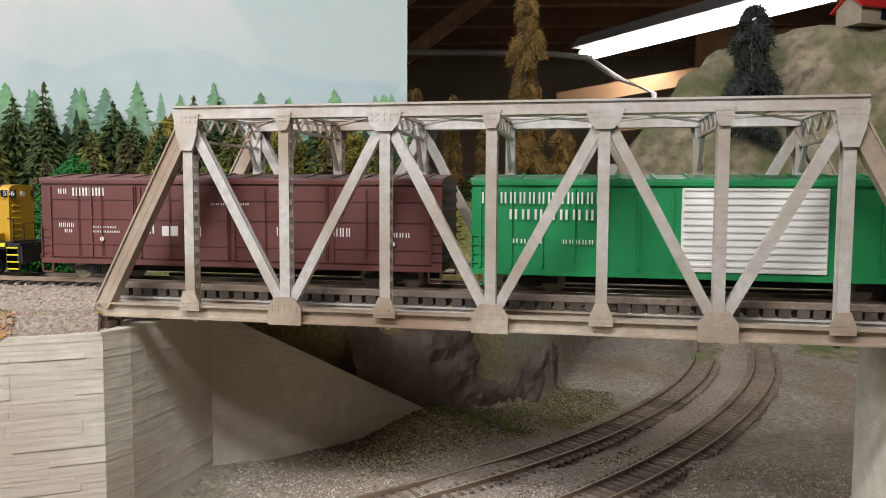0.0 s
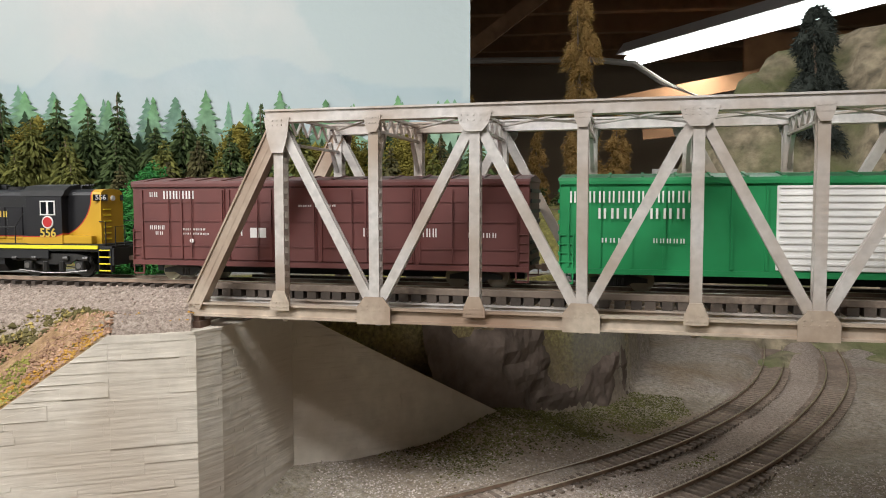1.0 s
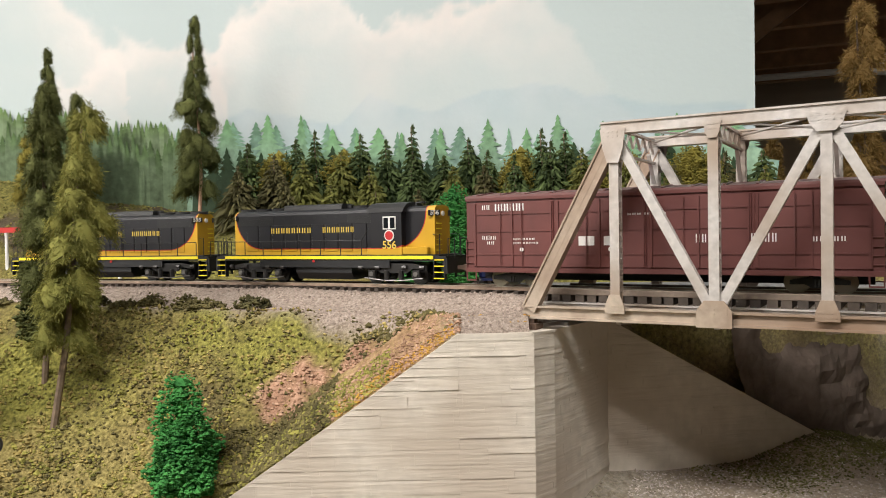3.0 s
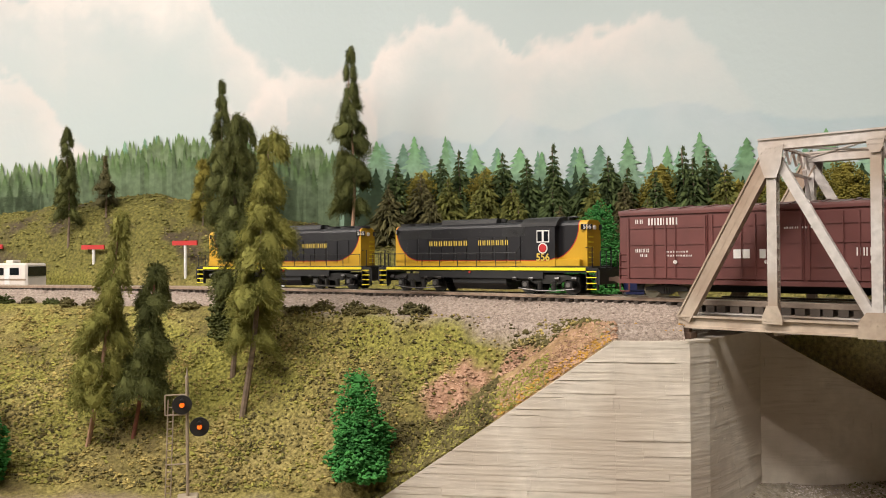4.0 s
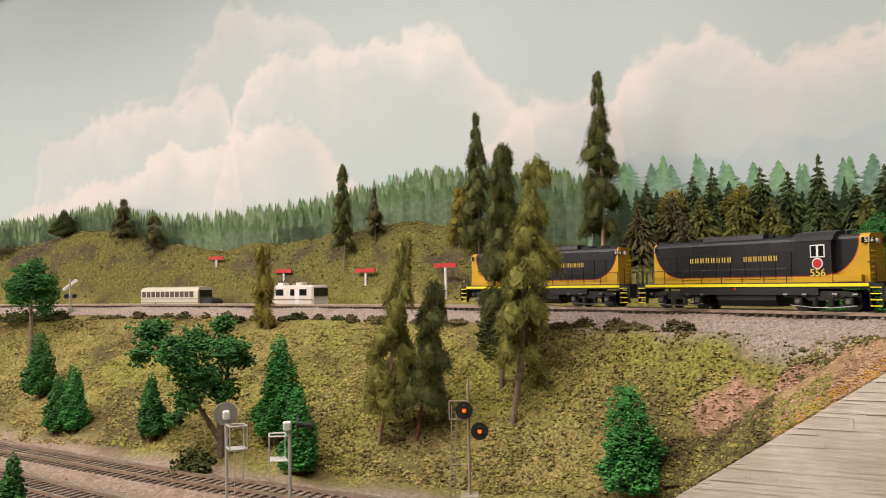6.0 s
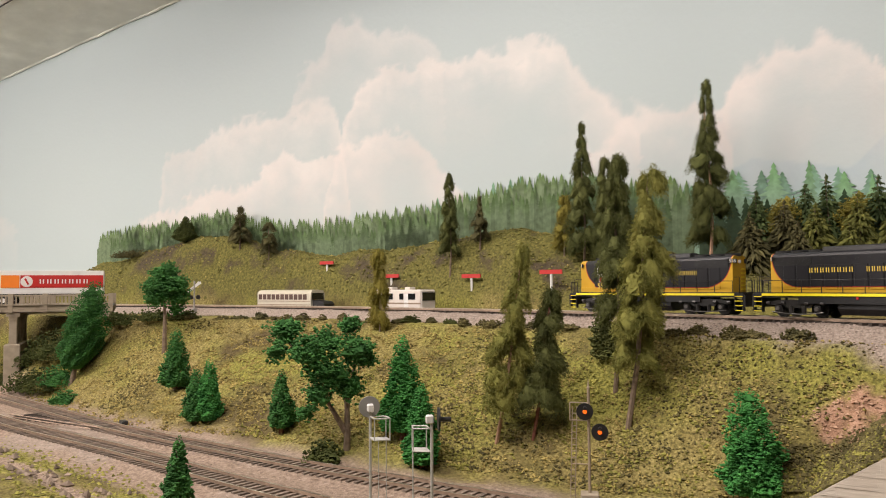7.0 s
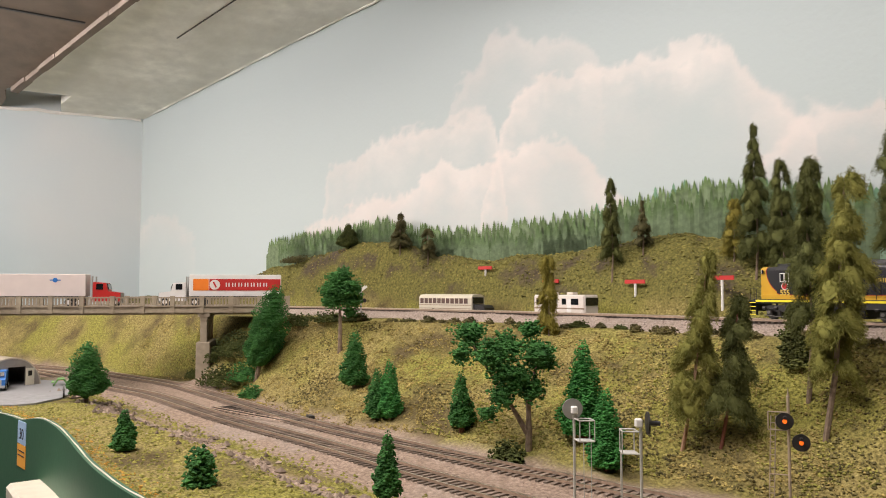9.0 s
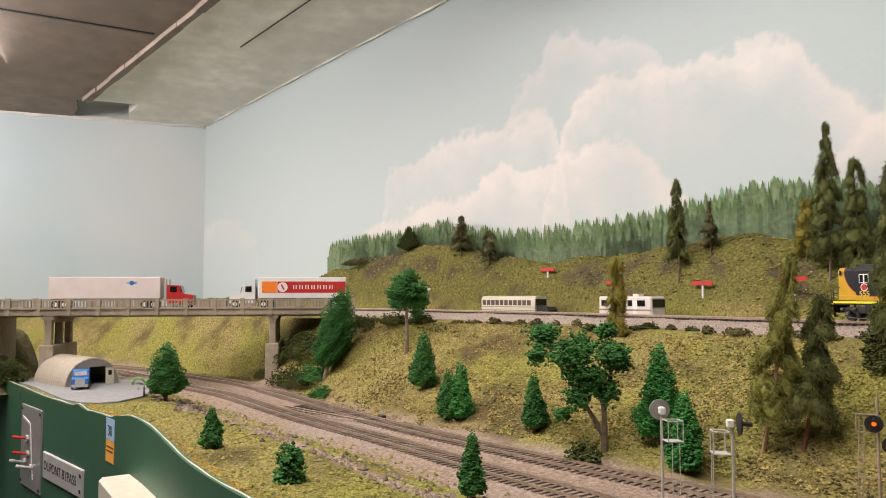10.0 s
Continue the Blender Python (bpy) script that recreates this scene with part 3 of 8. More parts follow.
M["wall_blue"] = mat("pale_blue_wall", (0.46, 0.575, 0.62), 0.85, 0, 6, 0.05, 0.0003, 120, (0.58, 0.62, 0.63), coarse=1.6)
bm = bmesh.new()
box(bm, (0.05, 2.4, 2.2), (-2.165, -1.22, 1.1), None)
o = tagged(part("wall_west", bm, M["wall_blue"]), "pale blue painted room wall behind the road bridge", "wall", kind="structure")
# sloping soffit over the painted wall
def plane_z(x, y):
    return 1.722 + (x + 2.14) * 0.113 - (y + 0.045) * 0.0


def slab(name, outline, material, label):
    bm = bmesh.new()
    lo = [bm.verts.new((x, y, plane_z(x, y))) for x, y in outline]
    hi = [bm.verts.new((x, y, plane_z(x, y) + 0.02)) for x, y in outline]
    bm.faces.new(lo)
    bm.faces.new(hi[::-1])
    n = len(outline)
    for i in range(n):
        bm.faces.new((lo[i], hi[i], hi[(i + 1) % n], lo[(i + 1) % n]))
    return tagged(part(name, bm, material), label, "ceiling", kind="structure")


slab("ceiling_soffit", [(-2.135, -0.232), (-2.135, -0.035), (-1.3, 0.335), (-0.5, 0.70), (-0.35, 0.34), (-1.05, 0.057), (-1.961, -0.307), (-2.01, -0.330), (-2.012, -0.208), (-2.08, -0.232)], M["ceil"], "worn grey sloping soffit board above the painted wall")
slab("ceiling_panel", [(-2.135, -1.2), (-2.135, -0.36), (-2.075, -0.345), (-2.02, -0.345), (-1.968, -0.318), (-1.05, 0.050), (-0.95, 0.05), (-0.95, -0.45), (-0.95, -1.2)], M["ceil_dark"], "dull brown ceiling panel with a seam")
# trim along the soffit edge, seams and the dark slot in the corner
bm = bmesh.new()
pts = [(-2.0 + 0.98 * t, -0.323 + 0.392 * t) for t in np.linspace(0, 1, 14)]
for (xa, ya), (xb, yb) in zip(pts, pts[1:]):
    beam(bm, (xa, ya, plane_z(xa, ya) - 0.004), (xb, yb, plane_z(xb, yb) - 0.004), 0.014 + 0.003 * math.sin(37 * xa), 0.011)
tagged(part("ceiling_trim", bm, M["ceil_dark"]), "brown wooden edge strip along the ceiling", "trim", kind="structure")
for k in range(9):
    rr = random.Random(k)
    t = 0.02 + 0.07 * k + rr.uniform(-0.02, 0.02)
    x, y = -1.99 + 0.98 * t, -0.309 + 0.392 * t
    bm = bmesh.new()
    bmesh.ops.create_icosphere(bm, subdivisions=2, radius=0.0035, matrix=Matrix.Translation((x, y, plane_z(x, y) - 0.002)) @ Matrix.Diagonal((1.8 + rr.random(), 1.0, 0.7, 1)))
    tagged(part("plaster_blob", bm, M["white"]), "white plaster blob on the ceiling strip", "plaster", kind="structure")
# open slot between the boards; a black plate above it stands in for its shade
bm = bmesh.new()
box(bm, (0.11, 0.24, 0.012), (-2.045, -0.28, plane_z(-2.045, 0) + 0.034))
tagged(part("slot_shade_plate", bm, M["black"]), "black plate above the open ceiling slot, standing in for its shade", "trim", kind="structure")
for a, b, w, lab in (((-1.607, -0.185), (-1.50, -1.1), 0.006, "dark seam between brown ceiling panels"), ((-1.62, -0.022), (-1.22, 0.136), 0.0009, "fine crack between grey soffit boards")):
    bm = bmesh.new()
    beam(bm, (*a, plane_z(*a) - 0.0012), (*b, plane_z(*b) - 0.0012), w, 0.0024)
    tagged(part("ceiling_seam", bm, M["black"]), lab, "trim", kind="structure")
# rough plaster bead where soffit meets wall
bm = bmesh.new()
xs = np.linspace(-2.12, -0.8, 70)
tube(bm, [(x, float(wall_y(x)) - 0.004, plane_z(x, 0) + 0.0005 + 0.0012 * math.sin(47 * x) + 0.0008 * math.sin(131 * x)) for x in xs], 0.0026, 6)
tagged(part("ceiling_bead", bm, M["ceil"]), "rough plaster bead between soffit and painted wall", "trim", kind="structure")
bm = bmesh.new()
ys = np.linspace(-1.2, -0.05, 50)
tube(bm, [(-2.138, y, plane_z(-2.138, 0) - 0.0005 + 0.0015 * math.sin(60 * y) + 0.001 * math.sin(170 * y)) for y in ys], 0.0045, 6)
tagged(part("ceiling_bead", bm, M["white"]), "rough white plaster bead along the wall top", "trim", kind="structure")

M["room_wall"] = mat("room_wall_paint", (0.36, 0.28, 0.19), 0.9, 0, 5, 0.1)
M["floor"] = mat("concrete_floor", (0.3, 0.29, 0.27), 0.8, 0, 8, 0.2)
for name, size, loc, m, lab, cat in (
    ("floor", (8, 9, 0.1), (1.8, 1.0, -0.05), "floor", "grey concrete floor of the railway room", "floor"),
    ("ceiling", (8, 9, 0.1), (1.8, 1.0, 2.35), "wood_dark", "dark brown boarded ceiling of the railway room", "ceiling"),
    ("wall_south", (8, 0.1, 2.4), (1.8, -3.5, 1.2), "room_wall", "plain beige room wall", "wall"),
    ("wall_north", (8, 0.1, 2.4), (1.8, 5.5, 1.2), "room_wall", "plain beige far room wall", "wall"),
    ("wall_east", (0.1, 9, 2.4), (5.8, 1.0, 1.2), "room_wall", "plain beige room wall", "wall"),
    ("wall_west_far", (0.1, 6.0, 2.4), (-2.2, 2.9, 1.2), "room_wall", "plain beige room wall behind the painted wall", "wall"),
):
    bm = bmesh.new()
    box(bm, size, loc)
    tagged(part(name, bm, M[m]), lab, cat, kind="structure")

M["joist"] = mat("brown_joist_wood", (0.30, 0.165, 0.075), 0.7, 0, 20, 0.3)
# joists and the tube lamp of the room beyond
for k in range(9):
    bm = bmesh.new()
    box(bm, (7.5, 0.05, 0.14), (1.8, 1.4 + k * 0.45, 2.23))
    tagged(part("ceiling_joist", bm, M["joist"]), "dark brown wooden ceiling joist", "joist", "joists of the room", "structure")
M["plywood"] = mat("orange_plywood", (0.30, 0.15, 0.06), 0.7, 0, 10, 0.3)
for x, w in ((1.3, 0.5), (2.1, 0.6), (3.0, 0.5)):
    bm = bmesh.new()
    box(bm, (w, 0.03, 0.7), (x, 3.9, 1.75))
    tagged(part("plywood_panel", bm, M["plywood"]), "orange-brown plywood panel on the far wall", "panel", kind="structure")
tube_glow = bpy.data.materials.new("lit_tube")
tube_glow.use_nodes = True
tube_glow.node_tree.nodes["Principled BSDF"].inputs["Emission Color"].default_value = (1, 0.97, 0.9, 1)
tube_glow.node_tree.nodes["Principled BSDF"].inputs["Emission Strength"].default_value = 6.0


def tube_lamp(a, b, label):
    a, b = Vector(a), Vector(b)
    d = (b - a).normalized()
    th = empty("tube_lamp", Matrix.Translation((a + b) / 2) @ Matrix.Rotation(math.atan2(d.y, d.x), 4, "Z"), label, "lamp")
    L = (b - a).length
    bm = bmesh.new()
    prism(bm, [(-0.09, 0.02), (0.09, 0.02), (0.05, 0.07), (-0.05, 0.07)], -L / 2, L / 2, "x")
    part("housing", bm, M["white"], th, "white metal lamp housing")
    for y in (-0.035, 0.035):
        bm = bmesh.new()
        tube(bm, [(-L / 2 + 0.01, y, 0), (L / 2 - 0.01, y, 0)], 0.016, 12)
        part("tube", bm, tube_glow, th, "glowing white tube")
    return th


tube_lamp((0.46, 3.43, 1.90), (1.05, 2.40, 1.90), "fluorescent tube lamp glowing below dark joists")
M["pipe"] = mat("pale_conduit", (0.4, 0.37, 0.32), 0.5, 0, 60, 0.1)
bm = bmesh.new()
tube(bm, [(-0.6, 3.25, 1.885), (-0.1, 3.22, 1.875), (0.25, 3.15, 1.86), (0.42, 3.1, 1.83), (0.52, 3.05, 1.75), (0.66, 3.0, 1.68), (0.7, 3.0, 0.02)], 0.012, 8)
tagged(part("ceiling_pipe", bm, M["pipe"]), "pale bent conduit pipe under the joists", "pipe")
# slanting rafters and boards of the far roof
for a, b, w in (((-0.62, 3.0, 1.80), (0.05, 3.1, 2.32), 0.05), ((-0.42, 3.3, 1.80), (0.28, 3.4, 2.34), 0.06), ((0.35, 3.6, 1.72), (2.2, 3.3, 2.02), 0.07), ((0.55, 3.75, 1.63), (2.4, 3.6, 1.82), 0.10)):
    bm = bmesh.new()
    beam(bm, a, b, 0.04, w)
    tagged(part("rafter", bm, M["plywood"] if a[0] > 0 else M["joist"]), "brown slanting wooden rafter of the far roof", "rafter", "rafters of the far roof", "structure")


# ---- painted forest ----
def paint_mat(name, top, foot):
    m = bpy.data.materials.new(name)
    m.use_nodes = True
    nt = m.node_tree
    p = nt.nodes["Principled BSDF"]
    p.inputs["Roughness"].default_value = 0.85
    p.inputs["Specular IOR Level"].default_value = 0.15
    a = nt.nodes.new("ShaderNodeAttribute")
    a.attribute_name = "rise"
    g = nt.nodes.new("ShaderNodeNewGeometry")
    n = nt.nodes.new("ShaderNodeTexNoise")
    n.inputs["Scale"].default_value, n.inputs["Detail"].default_value = 160, 5
    tc = nt.nodes.new("ShaderNodeTexCoord")
    nt.links.new(tc.outputs["Object"], n.inputs["Vector"])
    mix = nt.nodes.new("ShaderNodeMix")
    mix.data_type = "RGBA"
    nt.links.new(a.outputs["Fac"], mix.inputs[0])
    mix.inputs[6].default_value, mix.inputs[7].default_value = (*foot, 1), (*top, 1)
    hs = nt.nodes.new("ShaderNodeHueSaturation")
    v = nt.nodes.new("ShaderNodeMath")
    v.operation = "MULTIPLY_ADD"
    v.inputs[1].default_value, v.inputs[2].default_value = 0.45, 0.20
    nt.links.new(g.outputs["Random Per Island"], v.inputs[0])
    w = nt.nodes.new("ShaderNodeMath")
    w.operation = "MULTIPLY_ADD"
    w.inputs[1].default_value = 1.25
    nt.links.new(n.outputs["Fac"], w.inputs[0])
    nt.links.new(v.outputs[0], w.inputs[2])
    nt.links.new(w.outputs[0], hs.inputs["Value"])
    nt.links.new(mix.outputs[2], hs.inputs["Color"])
    nt.links.new(hs.outputs[0], p.inputs["Base Color"])
    return m


forest_top = curve_y([(-1.66, 1.385), (-1.566, 1.399), (-1.395, 1.41), (-1.324, 1.422), (-1.257, 1.40), (-1.178, 1.388), (-1.037, 1.396), (-0.957, 1.403), (-0.86, 1.423), (-0.783, 1.431), (-0.63, 1.408), (-0.527, 1.42), (-0.417, 1.401), (-0.282, 1.40), (-0.05, 1.393)])


def painted_trees(name, label, x0, x1, gap, top_drop, h0, h1, width, material, off, seed, uneven=0.024):
    rng = random.Random(seed)
    V, F, R = [], [], []
    x = x0
    while x < x1:
        d = float(wall_y(x + 0.005) - wall_y(x - 0.005)) / 0.01
        L = math.hypot(1, d)
        ux, uy = 1 / L, d / L
        px, py = x + uy * off, float(wall_y(x)) - ux * off
        zt = float(forest_top(x)) - top_drop - uneven * rng.random() ** 1.4
        h = h0 + (h1 - h0) * rng.random()
        w = width * (0.6 + 0.9 * rng.random())
        n, b = 8, len(V)
        left, right = [], []
        for k in range(n):
            t = k / n
            for r, zz in ((w * t * 0.50 + 0.0003, zt - h * t), (w * (t + 1 / n) * (0.75 + 0.5 * rng.random()), zt - h * (t + 0.85 / n))):
                left.append((-r, zz))
                right.append((r * (0.85 + 0.3 * rng.random()), zz))
        left.append((-w, zt - h - 0.06))
        right.append((w, zt - h - 0.06))
        for u, zz in left + right:
            V.append((px + ux * u, py + uy * u, zz))
            R.append(max(0.0, min(1.0, 1 - (zt - zz) / (h * 1.05))))
        m = len(left)
        for k in range(m - 1):
            F.append((b + k, b + k + 1, b + m + k + 1, b + m + k))
        x += gap * (0.6 + 0.8 * rng.random())
    o = solid(name, V, F, material)
    a = o.data.attributes.new("rise", "FLOAT", "POINT")
    a.data.foreach_set("value", np.array(R, dtype=np.float32))
    return tagged(o, label, "painted trees", kind="stuff")


PALE, BRIGHT = paint_mat("blue_green_paint", (0.15, 0.28, 0.17), (0.24, 0.36, 0.30)), paint_mat("bright_green_paint", (0.15, 0.31, 0.13), (0.25, 0.37, 0.27))
painted_trees("painted_far_trees", "blue-green fir trees painted on the wall", -0.64, -0.06, 0.024, 0.002, 0.034, 0.05, 0.018, PALE, 0.0010, 3, 0.014)
painted_trees("painted_bright_trees", "bright green fir trees painted on the wall", -0.64, -0.06, 0.036, -0.003, 0.034, 0.05, 0.018, BRIGHT, 0.0016, 4, 0.014)
painted_trees("painted_hazy_trees", "tall hazy green firs painted on the wall", -0.96, -0.60, 0.016, -0.004, 0.036, 0.055, 0.014, PALE, 0.0010, 6, 0.014)
painted_trees("painted_forest", "hazy green conifer forest painted on the wall", -1.632, -0.62, 0.0052, -0.003, 0.016, 0.030, 0.0072, paint_mat("mid_green_paint", (0.10, 0.165, 0.05), (0.155, 0.205, 0.12)), 0.0024, 5, 0.013)
painted_trees("painted_near_trees", "dark green conifers painted low on the wall", -1.60, -0.62, 0.0060, 0.012, 0.02, 0.035, 0.0085, paint_mat("dark_green_paint", (0.075, 0.13, 0.042), (0.125, 0.17, 0.10)), 0.0036, 8, 0.016)
painted_trees("painted_low_trees", "dull green conifers painted low on the wall", -0.60, -0.06, 0.011, 0.024, 0.04, 0.06, 0.016, paint_mat("dull_green_paint", (0.030, 0.055, 0.026), (0.05, 0.075, 0.045)), 0.0026, 9)

# ---- truss bridge ----
BRIDGE = Matrix.Translation((-0.161, 0.338, 0)) @ Matrix.Rotation(math.atan2(-0.025, 0.176), 4, "Z")
PANEL, DEPTH = 0.04575, 0.072
BOT, TOP = 1.2475, 1.341


def bridge():
    st = M["steel"]
    br = empty("truss_bridge", BRIDGE, "weathered silver-grey steel truss bridge with tan rust stains", "bridge")
    X = [i * PANEL for i in range(9)]
    for side, y in (("front", 0.0), ("back", DEPTH)):
        out = -1 if side == "front" else 1
        tr = bmesh.new()
        # chords: a web with flanges, proud of the posts
        zc = BOT + 0.0005
        prism(tr, [(y - 0.0026, zc - 0.0033), (y + 0.0026, zc - 0.0033), (y + 0.0026, zc - 0.0024), (y + 0.0008, zc - 0.0023), (y + 0.0008, zc + 0.0023), (y + 0.0026, zc + 0.0024), (y + 0.0026, zc + 0.0033), (y - 0.0026, zc + 0.0033), (y - 0.0026, zc + 0.0024), (y - 0.0008, zc + 0.0023), (y - 0.0008, zc - 0.0023), (y - 0.0026, zc - 0.0024)], -0.0035, X[8] + 0.0035, "x")
        o = part("bottom_chord", tr, M["steel_tan"], br, "tan rust-stained lower beam")
        tr = bmesh.new()
        zt = TOP - 0.0032
        prism(tr, [(y - 0.0036, zt - 0.0026), (y + 0.0036, zt - 0.0026), (y + 0.0036, zt - 0.0019), (y + 0.0031, zt - 0.0018), (y + 0.0031, zt + 0.0022), (y + 0.0039, zt + 0.0023), (y + 0.0039, zt + 0.0032), (y - 0.0039, zt + 0.0032), (y - 0.0039, zt + 0.0023), (y - 0.0031, zt + 0.0022), (y - 0.0031, zt - 0.0018), (y - 0.0036, zt - 0.0019)], X[1] - 0.006, X[7] + 0.006, "x")
        o = part("top_chord", tr, st, br)
        for i in range(1, 8):
            p = bmesh.new()
            w = 0.0046
            for dy in (-0.0024, 0.0024):
                box(p, (w, 0.0009, TOP - BOT - 0.010), (X[i], y + dy, (TOP + BOT) / 2 - 0.001))
            for k in range(14):
                box(p, (0.0012, 0.0044, 0.0026), (X[i] + w / 2 - 0.0008, y, BOT + 0.010 + k * 0.0055))
            part("post", p, st, br)
        zz = [(0, 1, 0.0068), (1, 2, 0.0044), (2, 3, 0.0044), (3, 4, 0.0044), (4, 5, 0.0044), (5, 6, 0.0044), (6, 7, 0.0044), (7, 8, 0.0068)]
        up = True
        for a, b, w in zz:
            p = bmesh.new()
            za, zb = (BOT + 0.002, TOP - 0.006) if up else (TOP - 0.006, BOT + 0.002)
            for dy in (-0.0016, 0.0016):
                beam(p, (X[a], y + dy, za), (X[b], y + dy, zb), 0.0008 if w < 0.006 else 0.0012, w, (0, 0, 1))
            if w > 0.006:
                beam(p, (X[a], y, za), (X[b], y, zb), 0.0046, w * 0.25, (0, 0, 1))
                for sgn in (-1, 1):
                    n = Vector((-(zb - za), 0, X[b] - X[a])).normalized() * (w / 2 * sgn)
                    beam(p, Vector((X[a], y, za)) + n, Vector((X[b], y, zb)) + n, 0.0058, 0.0009, n)
            part("end_post" if w > 0.006 else "diagonal", p, M["steel_tan"] if w > 0.006 else st, br)
            up = not up
        # gusset plates with rivets
        for i in range(1, 8):
            for top in (True, False):
                major = (i % 2 == 1) if top else (i % 2 == 0)
                p = bmesh.new()
                yy = y + out * 0.0036
                if top:
                    z = TOP - 0.0058
                    half, h = (0.0078, 0.0062) if major else (0.0040, 0.0055)
                    if i in (1, 7):
                        half = 0.0062
                        h = 0.014
                    o2 = [(X[i] - half, z + 0.002), (X[i] + half, z + 0.002), (X[i] + half * 0.8, z - h * 0.5), (X[i] + half * 0.45, z - h), (X[i] - half * 0.45, z - h), (X[i] - half * 0.8, z - h * 0.5)]
                else:
                    z = BOT + 0.0025
                    half, h = (0.0078, 0.0065) if major else (0.0048, 0.008)
                    lo = -0.0058 if major else -0.001
                    o2 = [(X[i] - half, z + lo), (X[i] + half, z + lo), (X[i] + half, z + h * 0.3), (X[i] + half * 0.55, z + h), (X[i] - half * 0.55, z + h), (X[i] - half, z + h * 0.3)]
                prism(p, o2, yy - 0.0004, yy + 0.0004)
                for k in range(5):
                    for r in (0, 1):
                        box(p, (0.0006, 0.0003, 0.0006), (X[i] + (k - 2) * half * 0.36, yy + out * 0.0005, z + (0.0008 - r * 0.0022 if top else 0.0006 + r * 0.002)))
                part("gusset_plate", p, st if top else M["steel_tan"], br)
    # floor beams, stringers, top struts, laced sway frames
    for i in range(9):
        p = bmesh.new()
        box(p, (0.0022, DEPTH - 0.004, 0.007), (X[i], DEPTH / 2, BOT - 0.0012))
        part("floor_beam", p, st, br)
    for y in (0.013, 0.0275, 0.0445, 0.059):
        p = bmesh.new()
        box(p, (X[8] - 0.002, 0.0022, 0.0048), (X[4], y, BOT + 0.0018))
        box(p, (X[8] - 0.002, 0.0042, 0.0007), (X[4], y, BOT + 0.0044))
        part("stringer", p, st, br)
    for k in range(56):
        p = bmesh.new()
        box(p, (0.0046, 0.046, 0.0036), (0.002 + k * 0.00655, DEPTH / 2, BOT + 0.0067), Matrix.Rotation(0.02 * math.sin(k * 2.3), 4, "Z"))
        part("bridge_tie", p, M["tie"], br, "dark wooden bridge tie")
    for y in (DEPTH / 2 - 0.0215, DEPTH / 2 + 0.0215):
        p = bmesh.new()
        box(p, (X[8], 0.0034, 0.0030), (X[4], y, BOT + 0.0100), None, 0.0003)
        part("guard_timber", p, M["tie_grey"], br, "grey weathered guard timber")
    for i in range(1, 8):
        p = bmesh.new()
        for z in (TOP - 0.0026, TOP - 0.0105 if i not in (1, 7) else TOP - 0.015):
            box(p, (0.0022, DEPTH - 0.006, 0.0012), (X[i], DEPTH / 2, z))
        n = 10
        for k in range(n):
            ya, yb = 0.004 + (DEPTH - 0.008) * k / n, 0.004 + (DEPTH - 0.008) * (k + 1) / n
            z0, z1 = (TOP - 0.003, TOP - 0.0102) if k % 2 else (TOP - 0.0102, TOP - 0.003)
            beam(p, (X[i], ya, z0), (X[i], yb, z1), 0.0012, 0.0006)
        part("sway_strut", p, st, br)
        for y, s in ((0.0035, 1), (DEPTH - 0.0035, -1)):
            q = bmesh.new()
            beam(q, (X[i], y, TOP - 0.026), (X[i], y + s * 0.010, TOP - 0.011), 0.0018, 0.0018)
            part("knee_brace", q, st, br)
    for i in range(1, 7):
        for a, b in ((0.004, DEPTH - 0.004), (DEPTH - 0.004, 0.004)):
            p = bmesh.new()
            beam(p, (X[i], a, TOP - 0.0035), (X[i + 1], b, TOP - 0.0035), 0.0018, 0.0008)
            part("lateral_brace", p, st, br)
    for i in range(8):
        p = bmesh.new()
        beam(p, (X[i], 0.003, BOT - 0.004), (X[i + 1], DEPTH - 0.003, BOT - 0.004), 0.002, 0.001)
        part("bottom_lateral_brace", p, st, br)
    for x in (0.001, X[8] - 0.001):
        for y in (0.0, DEPTH):
            p = bmesh.new()
            box(p, (0.008, 0.009, 0.0032), (x, y, BOT - 0.0068))
            box(p, (0.004, 0.005, 0.003), (x, y, BOT - 0.0042))
            part("bearing_shoe", p, M["rust"], br)
    return br


bridge()


